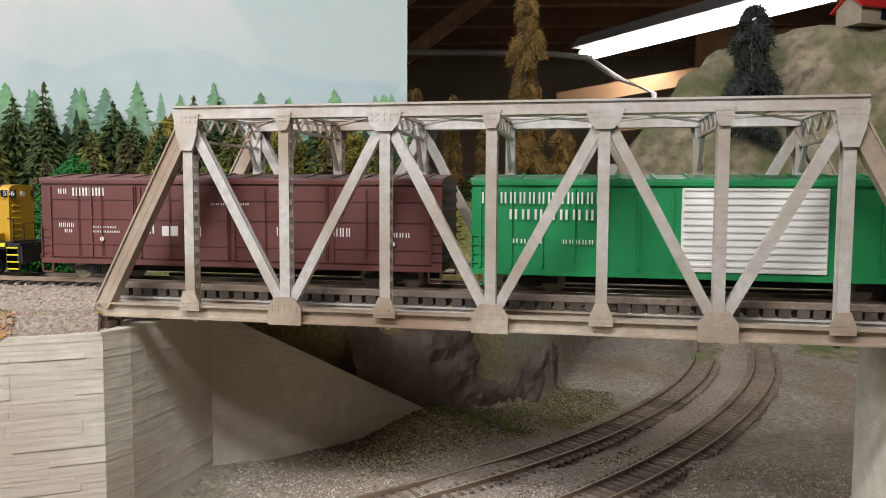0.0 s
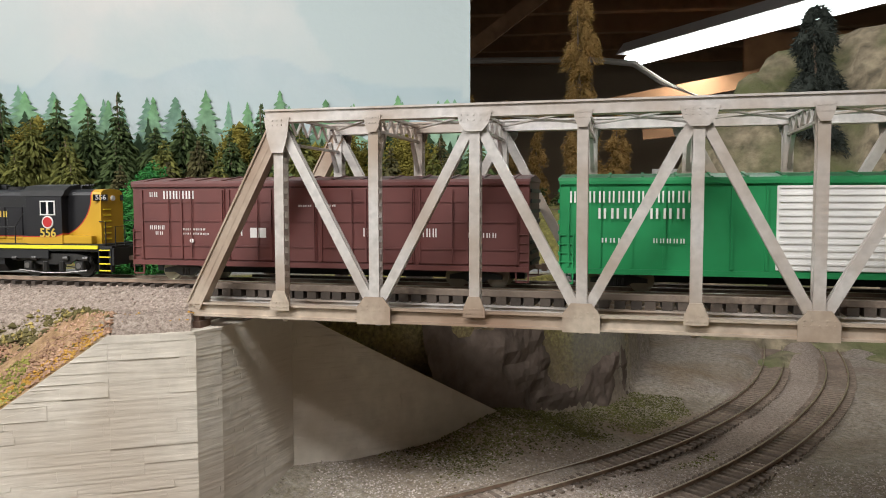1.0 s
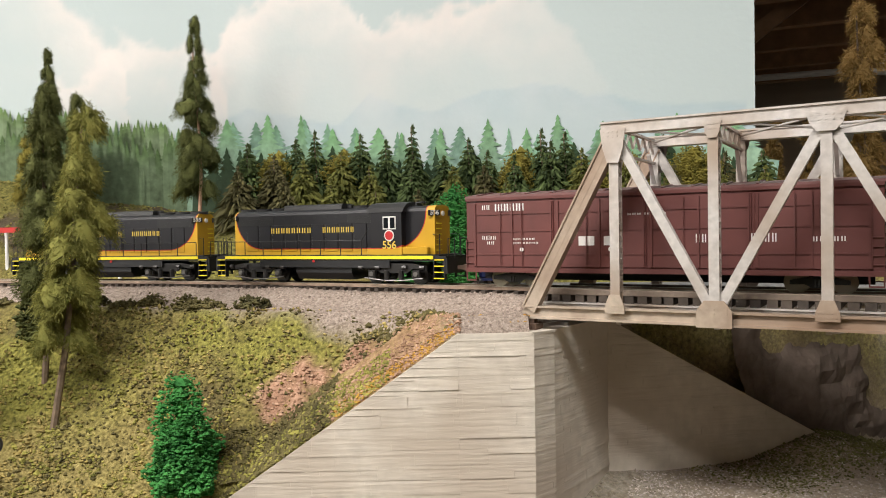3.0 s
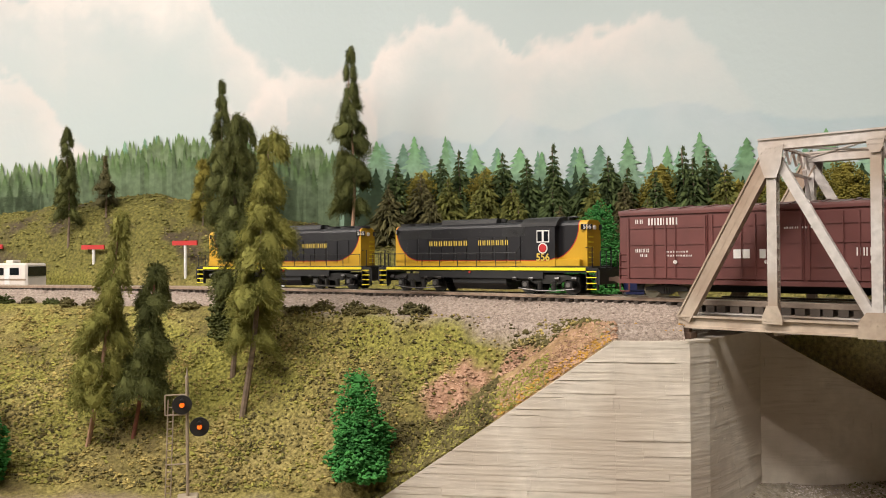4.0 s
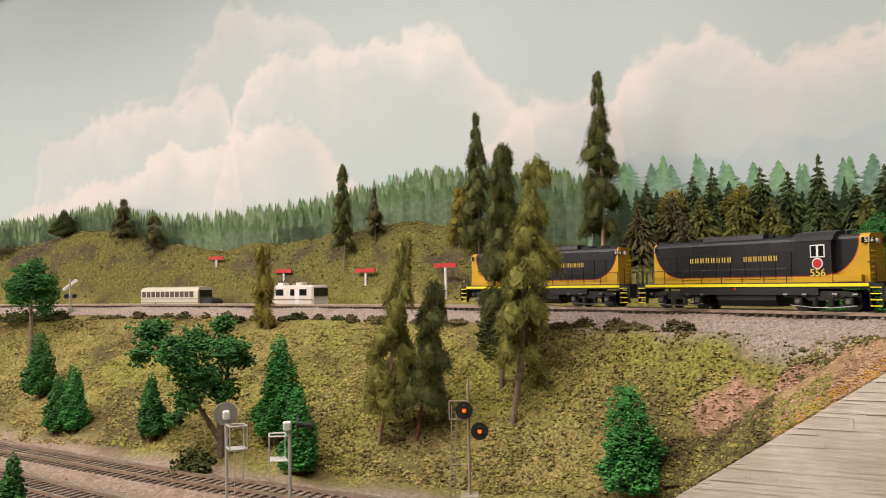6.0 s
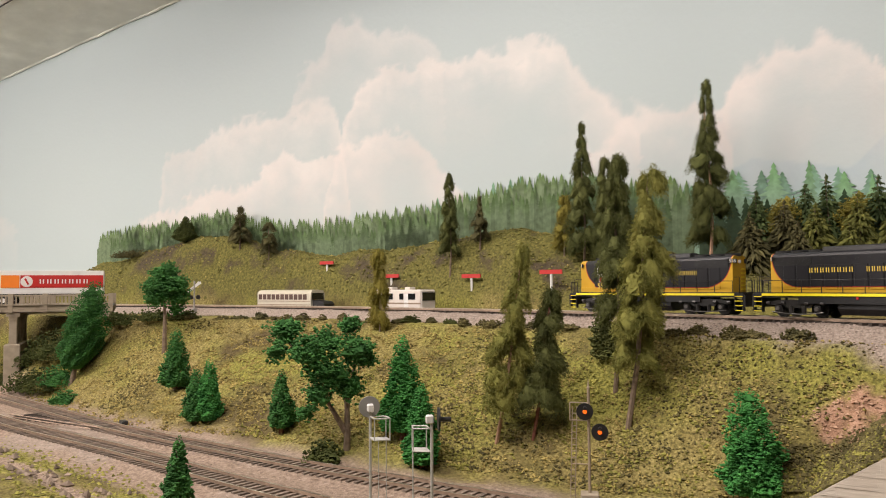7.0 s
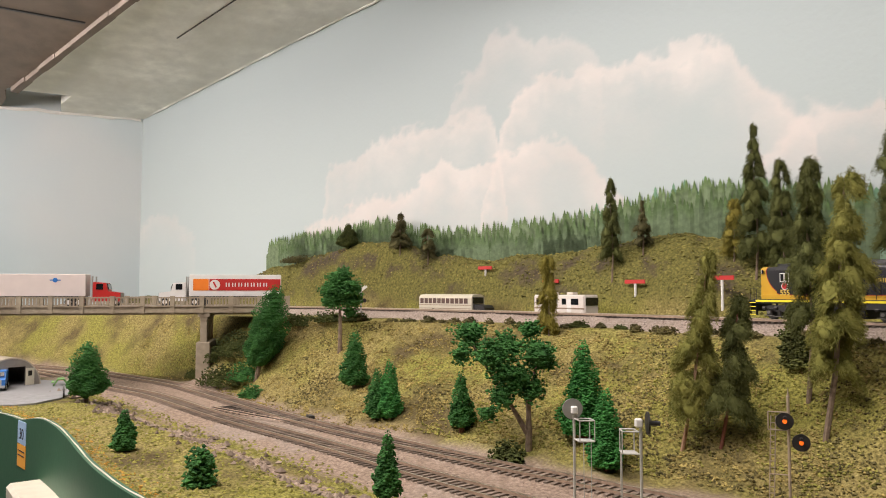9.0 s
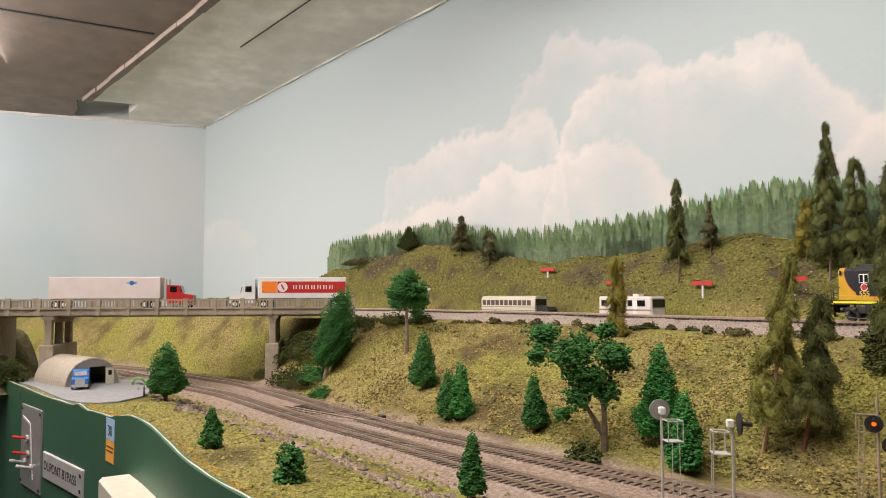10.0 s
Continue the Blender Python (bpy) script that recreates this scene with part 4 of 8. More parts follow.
# ---- abutments ----
def block_wall(name, quad_top, z_bottom, thick, label, courses=0.0042, seed=1, level=0.0):
    """A wing or face wall of carved blocks: quad_top gives (x, y, z) at both ends of its top; the courses are separate carved stones."""
    a, b = Vector(quad_top[0]), Vector(quad_top[1])
    d = Vector((b.x - a.x, b.y - a.y, 0))
    L = d.length
    d.normalize()
    n = Vector((-d.y, d.x, 0))
    th = empty(name, Matrix(), label, "abutment")
    core = bmesh.new()
    poly = [(0, z_bottom), (L, z_bottom), (L, b.z), (0, a.z)] if not level else [(0, z_bottom), (L, z_bottom), (L, b.z), (level, a.z), (0, a.z)]
    f = [core.verts.new(a.xy.to_3d() + d * u + Vector((0, 0, z))) for u, z in poly]
    g = [core.verts.new(a.xy.to_3d() + d * u + Vector((0, 0, z)) - n * thick) for u, z in poly]
    core.faces.new(f)
    core.faces.new(g[::-1])
    for i in range(len(poly)):
        core.faces.new((f[i], g[i], g[(i + 1) % len(poly)], f[(i + 1) % len(poly)]))
    part("wall_core", core, M["concrete"], th)
    rng = random.Random(seed)
    z = z_bottom
    top = lambda u: a.z + (b.z - a.z) * max(u - level, 0) / (L - level)
    while z < max(a.z, b.z):
        u = -rng.random() * 0.02
        rise = courses * (0.45 + 1.1 * rng.random() ** 2)
        lip = 0.00002 + 0.00009 * rng.random() ** 2
        while u < L:
            w = 0.012 + rng.random() * 0.045
            if u < level < u + w:
                w = max(level - u, 0.003)
            u0, u1 = max(u, 0) + 0.00002, min(u + w, L) - 0.00002
            u += w
            if u1 - u0 < 0.002:
                continue
            z0, z1 = z, z + rise
            # cut the stone where the sloping top passes through its course
            if top(u0) < z0 + 0.0006 or top(u1) < z0 + 0.0006:
                cut = level + (z0 + 0.0006 - a.z) / (b.z - a.z) * (L - level) if abs(b.z - a.z) > 1e-6 else -1
                if not (u0 < cut < u1):
                    continue
                u0, u1 = (cut, u1) if top(u0) < z0 + 0.0006 else (u0, cut)
            if u1 - u0 < 0.0015:
                continue
            c = [(u0, z0), (u1, z0), (u1, min(z1, top(u1))), (u0, min(z1, top(u0)))]
            out = lip + 0.00018 + rng.random() ** 5 * 0.0004
            bm = bmesh.new()
            base = [bm.verts.new(a.xy.to_3d() + d * p + Vector((0, 0, q)) + n * 0.0001) for p, q in c]
            face = [bm.verts.new(a.xy.to_3d() + d * (p + (0.00004 if p == u0 else -0.00004)) + Vector((0, 0, q)) + n * (out * (1.0 if i < 2 else 0.55) + rng.random() * 0.00010)) for i, (p, q) in enumerate(c)]
            bm.faces.new(face)
            for i in range(4):
                bm.faces.new((base[i], base[(i + 1) % 4], face[(i + 1) % 4], face[i]))
            part("stone", bm, M["concrete"], th)
        z += rise
    return th



# ---- tracks ----
def rail_path(fy, x0, x1, fz, n):
    xs = np.linspace(x0, x1, n)
    return [Vector((float(x), float(fy(x)), float(fz(x)))) for x in xs]


def resample(pts, gap):
    out, carry = [], 0.0
    for a, b in zip(pts, pts[1:]):
        L = (b - a).length
        t = carry
        while t < L:
            out.append((a.lerp(b, t / L), (b - a).normalized()))
            t += gap
        carry = t - L
    return out


def sleeper_mesh(name, m):
    bm = bmesh.new()
    box(bm, (0.0026, 0.030, 0.0019), (0, 0, 0))
    me = bpy.data.meshes.new(name)
    bm.to_mesh(me)
    bm.free()
    me.materials.append(m)
    return me


def railway(name, fy, x0, x1, fz, label, tie_mat, limit, near_x):
    th = empty(name, Matrix(), label, "track")
    pts = rail_path(fy, x0, x1, fz, 220)
    for side in (-1, 1):
        for nm, w, h, dz, m in (("rail", 0.0011, 0.0019, -0.0011, M["rail"]), ("rail_head", 0.0010, 0.0004, -0.0001, M["rail_top"])):
            bm = bmesh.new()
            rows = []
            for i, p in enumerate(pts):
                d = (pts[min(i + 1, len(pts) - 1)] - pts[max(i - 1, 0)]).normalized()
                s = Vector((-d.y, d.x, 0)).normalized()
                c = p + s * (side * 0.0088) + Vector((0, 0, dz))
                rows.append([bm.verts.new(c + s * a + Vector((0, 0, b))) for a, b in ((-w / 2, -h / 2), (w / 2, -h / 2), (w / 2, h / 2), (-w / 2, h / 2))])
            for a, b in zip(rows, rows[1:]):
                for k in range(4):
                    bm.faces.new((a[k], a[(k + 1) % 4], b[(k + 1) % 4], b[k]))
            bm.faces.new(rows[0])
            bm.faces.new(rows[-1][::-1])
            part(nm, bm, m, th)
    me = sleeper_mesh("sleeper", tie_mat)
    spots = resample(pts, 0.0066)
    rng = random.Random(4)
    spots.sort(key=lambda s: abs(s[0].x - near_x))
    rest = bmesh.new()
    for k, (p, d) in enumerate(spots):
        r = Matrix.Translation(p + Vector((0, 0, -0.0031))) @ Matrix.Rotation(math.atan2(d.y, d.x) + rng.uniform(-0.03, 0.03), 4, "Z")
        if k < limit:
            o = new("sleeper", me)
            o.parent = th
            o.matrix_basis = r
        else:
            bmesh.ops.create_cube(rest, size=1, matrix=r @ Matrix.Diagonal((0.0026, 0.03, 0.0019, 1)))
    if len(spots) > limit:
        tagged(part("sleeper_bed", rest, tie_mat, th), kind="stuff")
    else:
        rest.free()
    return th


railway("upper_track", track_y, -1.9, 0.9, lambda x: RAIL_Z + 0 * x, "upper model railway track on pinkish gravel ballast", M["tie"], 290, -0.35)
railway("lower_track", lower_a, -2.0, 0.26, lambda x: lower_z(x) + 0.0052, "lower model railway track in brown dirt", M["tie_grey"], 200, -0.4)
railway("lower_track", lower_b, -2.0, 0.32, lambda x: lower_z(x) + 0.0052, "lower model railway track with worn rails in brown dirt", M["tie_grey"], 200, -0.4)

# turnout where a siding leaves the lower track: long dark ties, a short curved lead and the switch machine
turnout = empty("track_turnout", Matrix(), "dark weathered track turnout with long ties between the lower tracks", "turnout")
for k in range(13):
    x = -0.955 + k * 0.0105
    ya, yb = float(lower_b(x)) + 0.012, float(lower_a(x)) + 0.010
    ym = ya + (yb - ya) * (0.35 + 0.05 * k)
    bm = bmesh.new()
    beam(bm, (x, ym - 0.018, lower_z(x) + 0.0022), (x - 0.004, min(ym + 0.018, yb), lower_z(x) + 0.0022), 0.0028, 0.0018)
    part("turnout_tie", bm, M["tie"], turnout)
for side in (-0.0045, 0.0045):
    bm = bmesh.new()
    pts = []
    for k in range(16):
        x = -0.965 + k * 0.0095
        f = 0.25 + 0.5 * k / 15
        pts.append((x, float(lower_b(x)) * (1 - f) + float(lower_a(x)) * f + side, float(lower_z(x)) + 0.0040))
    tube(bm, pts, 0.0006, 6)
    part("lead_rail", bm, M["rail"], turnout)
bm = bmesh.new()
x = -0.845
box(bm, (0.012, 0.006, 0.004), (x, float(lower_a(x)) + 0.021, float(lower_z(x)) + 0.003), None, 0.0006)
part("switch_machine", bm, M["black"], turnout, "small black switch machine")

# near and far abutment walls of the bridge, in carved blocks
block_wall("abutment_wing", ((WING[0], WING[1], 1.2390), (*wing_at(0.18, 0), float(wing_top(0.18)))), 1.12, 0.004, "grey carved-block wing wall sloping down beside the bridge end", seed=3, level=SHOULDER)
block_wall("abutment", ((-0.1487, 0.3375, 1.2390), (-0.1557, 0.3243, 1.2390)), 1.12, 0.012, "narrow grey concrete corner of the bridge abutment", seed=5)
block_wall("abutment", ((-0.1335, 0.4015, 1.2385), (-0.149, 0.3373, 1.2385)), 1.12, 0.012, "shaded grey carved-block face under the bridge end", seed=7)
block_wall("abutment_wing", ((-0.02, 0.479, 1.162), (-0.1335, 0.4012, 1.2385)), 1.12, 0.003, "shaded grey wing wall behind the bridge running down to the ground", seed=9)
bm = bmesh.new()
vs = [bm.verts.new((x, y, 1.2392)) for x, y in ((-0.1560, 0.3236), (-0.1480, 0.3372), (-0.1330, 0.4015), (-0.146, 0.405), (-0.164, 0.35), (-0.168, 0.3200))]
ws = [bm.verts.new(v.co - Vector((0, 0, 0.0012))) for v in vs]
bm.faces.new(vs)
bm.faces.new(ws[::-1])
for i in range(len(vs)):
    bm.faces.new((vs[i], ws[i], ws[(i + 1) % len(vs)], vs[(i + 1) % len(vs)]))
tagged(part("concrete_ledge", bm, M["concrete"]), "flat grey concrete ledge under the bridge bearings", "ledge")
# pale pier under the far end
bm = bmesh.new()
box(bm, (0.03, 0.09, 0.14), (0.21, 0.327, 1.1705), Matrix.Rotation(-0.141, 4, "Z"), 0.002)
tagged(part("bridge_pier", bm, M["concrete"]), "pale grey concrete pier under the bridge end", "pier")


# carved rock wall behind the bridge
def rock_sheet(name, line, z0, z1, material, label, amp=0.012, seed=3, rows=26, lean=0.02):
    pts = [Vector(p) for p in line]
    spots = resample([p.to_3d() for p in pts], 0.004)
    V, F = [], []
    n = len(spots)
    for j in range(rows + 1):
        t = j / rows
        for i, (p, d) in enumerate(spots):
            s = Vector((d.y, -d.x, 0))
            q = Vector((p.x * 22, p.y * 22, t * 3.2)) + Vector((seed, 0, 0))
            k = noise.fractal(q, 0.9, 2.0, 5) + 0.7 * abs(noise.noise(Vector((i * 0.075 + seed, t * 1.3, 0))))
            o = p + s * (amp * k + lean * (1 - t))
            V.append((o.x, o.y, z0 + (z1 - z0) * t))
    for j in range(rows):
        for i in range(n - 1):
            a = j * n + i
            F.append((a, a + 1, a + n + 1, a + n))
    o = solid(name, V, F, material, smooth=False)
    return tagged(o, label, "rock", kind="structure")


rock_sheet("rock_wall", [(-0.07, 0.462), (-0.03, 0.505), (0.02, 0.556), (0.055, 0.592), (0.064, 0.603), (0.066, 0.62), (0.068, 0.72)], 1.13, 1.2465, M["rock"], "carved brown-grey plaster rock wall behind the bridge", amp=0.008)

# ---- foliage ----
ICO = None


def ico():
    global ICO
    if ICO is None:
        bm = bmesh.new()
        for v in ((1, 0, 0), (0, 1, 0), (-1, 0, 0), (0, -1, 0), (0, 0, 1), (0, 0, -1)):
            bm.verts.new(v)
        bm.verts.ensure_lookup_table()
        for a, b in ((0, 1), (1, 2), (2, 3), (3, 0)):
            bm.faces.new((bm.verts[a], bm.verts[b], bm.verts[4]))
            bm.faces.new((bm.verts[b], bm.verts[a], bm.verts[5]))
        bm.verts.index_update()
        bm.verts.ensure_lookup_table()
        ICO = np.array([v.co[:] for v in bm.verts]), np.array([[v.index for v in f.verts] for f in bm.faces])
        bm.free()
    return ICO


def clumps(name, centres, radii, material, parent, rng, squash=0.8, rough=0.5, label="", smooth=False):
    """Many small uneven lumps of foam in one crown."""
    V, F = ico()
    c, r = np.asarray(centres), np.asarray(radii)
    n = len(c)
    jit = 1 + rough * (rng.rand(n, len(V), 1) * 2 - 1)
    v = V[None] * jit * r[:, None, None] * np.array([1, 1, squash])[None, None]
    a = rng.rand(n) * 6.283
    rot = np.stack([np.stack([np.cos(a), -np.sin(a), 0 * a], -1), np.stack([np.sin(a), np.cos(a), 0 * a], -1), np.stack([0 * a, 0 * a, 1 + 0 * a], -1)], 1)
    v = np.einsum("nij,nkj->nki", rot, v) + c[:, None]
    f = F[None] + (np.arange(n) * len(V))[:, None, None]
    o = solid(name, v.reshape(-1, 3).tolist(), f.reshape(-1, 3).tolist(), material, parent, smooth, label)
    return o


def blades(name, base, tip, width, material, parent, rng, label=""):
    """Thin wedges from base to tip: twigs of needles or fibres."""
    b, t = np.asarray(base), np.asarray(tip)
    n = len(b)
    d = t - b
    s = np.cross(d, rng.randn(n, 3))
    s /= np.linalg.norm(s, axis=1, keepdims=True) + 1e-9
    u = np.cross(d, s)
    u /= np.linalg.norm(u, axis=1, keepdims=True) + 1e-9
    w = np.asarray(width).reshape(-1, 1)
    m = b + d * 0.45
    v = np.stack([b, m + s * w, m - s * w * 0.7 + u * w * 0.8, t], 1)
    f = np.array([[0, 1, 2], [0, 2, 3], [0, 3, 1], [3, 2, 1]])
    ff = f[None] + (np.arange(n) * 4)[:, None, None]
    return solid(name, v.reshape(-1, 3).tolist(), ff.reshape(-1, 3).tolist(), material, parent, label=label)


def trunk(parent, h, r, lean=(0, 0), m="bark", limbs=()):
    bm = bmesh.new()
    pts = [(lean[0] * t * h + 0.02 * h * math.sin(5 * t), lean[1] * t * h, h * t - 0.004 * (t == 0)) for t in (0, 0.25, 0.5, 0.75, 1.0)]
    tube(bm, pts, r, 7, r * 0.35)
    for a, b, q in limbs:
        tube(bm, [a, [(p + s) / 2 for p, s in zip(a, b)], b], q, 5, q * 0.4)
    return part("trunk", bm, M[m], parent)


def place(name, x, y, label, category, group="", dz=0.0, z=None):
    return empty(name, pose(x, y, (ground(x, y) if z is None else z) + dz, 0, 0, 0), label, category, group)


def fir(x, y, h, w, m, seed, label, z=None, bare=0.08, group="firs below the painted wall"):
    """A conifer with tiers of drooping twigs."""
    rng = np.random.RandomState(seed)
    th = place("fir_tree", x, y, label, "tree", group, z=z)
    trunk(th, h * 0.97, h * 0.018)
    tiers = int(9 + h * 90)
    B, T, W = [], [], []
    for i in range(tiers):
        t = bare + (0.97 - bare) * (i / (tiers - 1))
        rad = w * (1 - t) ** 0.9 * (0.86 + 0.28 * rng.rand()) + 0.0012
        n = int(14 + 34 * (1 - t))
        for k in range(n):
            a = rng.rand() * 6.283
            rr = rad * (0.68 + 0.36 * rng.rand())
            z0 = h * (t + 0.16 / tiers * rng.randn())
            dr = np.array([math.cos(a), math.sin(a), 0])
            for q in range(3):
                f0, f1 = 0.02 + 0.28 * q, 0.5 + 0.25 * q
                sp = rng.randn(3) * rr * 0.13
                B.append(dr * rr * f0 + [0, 0, z0 - rr * 0.10 * f0])
                T.append(dr * rr * f1 + [0, 0, z0 - rr * 0.45 * f1 * f1] + sp)
                W.append(0.0006 + rr * 0.075)
    for k in range(14):
        a = rng.rand() * 6.283
        z0 = h * (0.9 + 0.07 * rng.rand())
        B.append(np.array([0, 0, z0]))
        T.append(np.array([math.cos(a) * 0.0012, math.sin(a) * 0.0012, z0 + h * 0.05]))
        W.append(0.0008)
    blades("crown", B, T, W, M[m], th, rng)
    return th


def foam_spruce(x, y, h, w, m, seed, label, group="", lean=(0, 0), trunk_h=0.1, fat=0.8, tm="bark", z=None, size=0.0016, dens=1.0, oval=False):
    """A conical tree of small knobbly foam lumps."""
    rng = np.random.RandomState(seed)
    th = place("spruce_tree", x, y, label, "tree", group, z=z)
    trunk(th, h * 0.9, 0.0018 + h * 0.012, lean, tm)
    n = int((900 + h * w * 2600000) * dens)
    t = 1 - np.sqrt(rng.rand(n))
    t = trunk_h + (1 - trunk_h) * t
    a = rng.rand(n) * 6.283
    prof = np.where(t < trunk_h + 0.12, 0.62 + 3.2 * (t - trunk_h), 1.0) * (1 - t) ** fat
    if oval:
        u = (t - trunk_h) / (1 - trunk_h)
        prof = np.sin(np.pi * np.clip(u, 0, 1) ** 0.75) ** 0.55
    wob = 1 + 0.22 * np.sin(a * 3 + 9 * t + seed) + 0.15 * np.sin(a * 5 - 21 * t)
    r = w * prof * wob * (0.55 + 0.5 * rng.rand(n)) + 0.001
    c = np.stack([np.cos(a) * r + lean[0] * t * h, np.sin(a) * r + lean[1] * t * h, t * h], -1)
    rad = size * 0.8 * (0.55 + 0.6 * rng.rand(n)) * (0.7 + 0.5 * (1 - t))
    k = 26
    tc = trunk_h + (1 - trunk_h) * (np.arange(k) + 0.5) / k * 0.92
    pc = np.interp(tc, np.sort(t), prof[np.argsort(t)])
    ax = np.stack([lean[0] * tc * h, lean[1] * tc * h, tc * h], -1) + rng.randn(k, 3) * w * 0.04
    clumps("crown", np.concatenate([c, ax]), np.concatenate([rad, np.maximum(w * pc * 0.62, 0.001)]), M[m], th, rng, 0.75)
    return th


def foam_tree(x, y, blobs, limbs, th_h, m, seed, label, group="", lean=(0, 0), tr=0.004, size=0.0024, density=3.0, z=None):
    """A broad-leaved tree: limbs that carry uneven masses of foam. blobs: (dx, dy, dz, radius)."""
    rng = np.random.RandomState(seed)
    th = place("leafy_tree", x, y, label, "tree", group, z=z)
    trunk(th, th_h, tr, lean, "bark", limbs)
    C, R = [], []
    for bx, by, bz, br in blobs:
        n = int(330 * density * (br / 0.02) ** 2)
        d = rng.randn(n, 3)
        d /= np.linalg.norm(d, axis=1, keepdims=True)
        wob = 1 + 0.25 * np.sin(d[:, 0] * 4 + bx * 300) + 0.2 * np.sin(d[:, 2] * 6 + by * 500)
        rr = br * (0.45 + 0.60 * rng.rand(n)) * wob
        C.append(d * rr[:, None] * [1, 1, 0.8] + [bx, by, bz])
        R.append(size * 0.62 * (0.5 + 0.7 * rng.rand(n)))
        # dense middle of the mass
        C.append(np.array([[bx, by, bz]]) + rng.randn(10, 3) * br * 0.2)
        R.append(np.full(10, br * 0.42))
    clumps("crown", np.concatenate(C), np.concatenate(R), M[m], th, rng, 0.8)
    return th


def moss_tree(x, y, h, w, m, seed, label, base=0.2, tr=0.003, tm="bark", lean=(0, 0), group="", z=None, waves=5, name="mossy_tree", taper=0.7, dens=1.0, lobes=3, fuzz=1.0):
    """A tall tree of soft fibre: separate drooping tufts that wind up a thin trunk, with gaps between them and hanging fringes."""
    rng = np.random.RandomState(seed)
    th = place(name, x, y, label, "tree", group, z=z)
    trunk(th, h * 0.97, tr, lean, tm)
    C, A, lobe_v, lobe_f = [], [], [], []
    tiers = max(3, waves + 2)
    gap = (1 - base) * h / tiers
    turn = rng.rand() * 6.283
    big = 0.8 + 8 * w
    lat, lon = 6, 9

    def tuft(at, a, rx, rz, n, droop):
        """A soft lobe that hangs outwards, as a lumpy skin with fibres on it."""
        def form(d):
            f = 1 + 0.22 * np.sin(d[:, 0] * 4.3 + d[:, 1] * 3.1 + at[2] * 900) * np.sin(d[:, 2] * 3.7 + at[0] * 700) + 0.10 * np.sin(d[:, 1] * 9 + at[2] * 500) * np.sin(d[:, 0] * 8)
            p = d * [rx, rx, rz] * f[:, None]
            along = p[:, 0] * math.cos(a) + p[:, 1] * math.sin(a)
            p[:, 2] -= droop * (np.maximum(along, 0) * 1.1 + 0.2 * along)
            return p + at
        th1 = (np.arange(lat + 1) / lat * math.pi)[:, None]
        ph = (np.arange(lon) / lon * 2 * math.pi)[None]
        d = np.stack([np.sin(th1) * np.cos(ph), np.sin(th1) * np.sin(ph), np.cos(th1) + 0 * ph], -1).reshape(-1, 3)
        k0 = sum(len(v) for v in lobe_v)
        lobe_v.append(form(d * 0.66) + rng.randn(len(d), 3) * rx * 0.09)
        for r in range(lat):
            for c in range(lon):
                lobe_f.append((k0 + r * lon + c, k0 + (r + 1) * lon + c, k0 + (r + 1) * lon + (c + 1) % lon, k0 + r * lon + (c + 1) % lon))
        d = rng.randn(n, 3)
        d /= np.linalg.norm(d, axis=1, keepdims=True)
        C.append(form(d * (0.62 + 0.40 * rng.rand(n, 1))))
        A.append(d * 0.7 + [math.cos(a) * 0.4, math.sin(a) * 0.4, -0.75])

    for i in range(tiers):
        q = (i + 0.5) / tiers
        wide = w * (0.78 + 0.22 * min(1, q / 0.2)) * (1 - taper * q ** 1.1) * (1.10 if i % 2 == 0 else 0.84) * (0.85 + 0.3 * rng.rand())
        z0 = h * base + (1 - base) * h * q
        n_l = lobes + 1 if q < 0.75 else max(2, lobes)
        turn += 2.1 + 0.8 * rng.rand()
        for k in range(n_l):
            a = turn + k * 6.283 / n_l + 0.45 * rng.randn()
            out = wide * (0.46 + 0.16 * rng.rand())
            rx, rz = wide * (0.44 + 0.22 * rng.rand()), gap * (0.46 + 0.34 * rng.rand())
            zc = z0 + gap * 0.30 * rng.randn() * (q < 0.85)
            at = np.array([math.cos(a) * out + lean[0] * zc, math.sin(a) * out + lean[1] * zc, zc])
            tuft(at, a, rx, rz, int(dens * (160 + 3.4e6 * (rx * rx + 2 * rx * rz)) / fuzz ** 2), 0.8)
    top = h * 0.975
    tuft(np.array([lean[0] * top, lean[1] * top, top]), turn, w * 0.20, h * 0.045, int(160 * dens) + 40, 0.2)
    crown = solid("crown", np.concatenate(lobe_v).tolist(), lobe_f, M[m], th, True)
    c, d = np.concatenate(C), np.concatenate(A)
    d = d * 0.6 + rng.randn(len(d), 3) * 0.30
    d /= np.linalg.norm(d, axis=1, keepdims=True)
    ln = (0.0012 + 0.0028 * rng.rand(len(d), 1)) * big * fuzz
    blades("fringe", c - d * ln * 0.5, c + d * ln * 0.8, (0.00012 + 0.00020 * rng.rand(len(d))) * fuzz ** 1.4, M[m], crown, rng)
    return th


def bush(x, y, w, h, m, seed, label, name="bush", group="", size=0.0017, z=None):
    rng = np.random.RandomState(seed)
    th = place(name, x, y, label, "bush", group, z=z)
    n = int(150 + 2.2e6 * w * h)
    d = rng.randn(n, 3)
    d /= np.linalg.norm(d, axis=1, keepdims=True)
    d[:, 2] = np.abs(d[:, 2])
    r = (0.55 + 0.5 * rng.rand(n)) * (1 + 0.25 * np.sin(d[:, 0] * 5 + seed))
    c = d * r[:, None] * [w, w, h]
    clumps("foliage", c, size * (0.5 + 0.7 * rng.rand(n)), M[m], th, rng, 0.8)
    return th

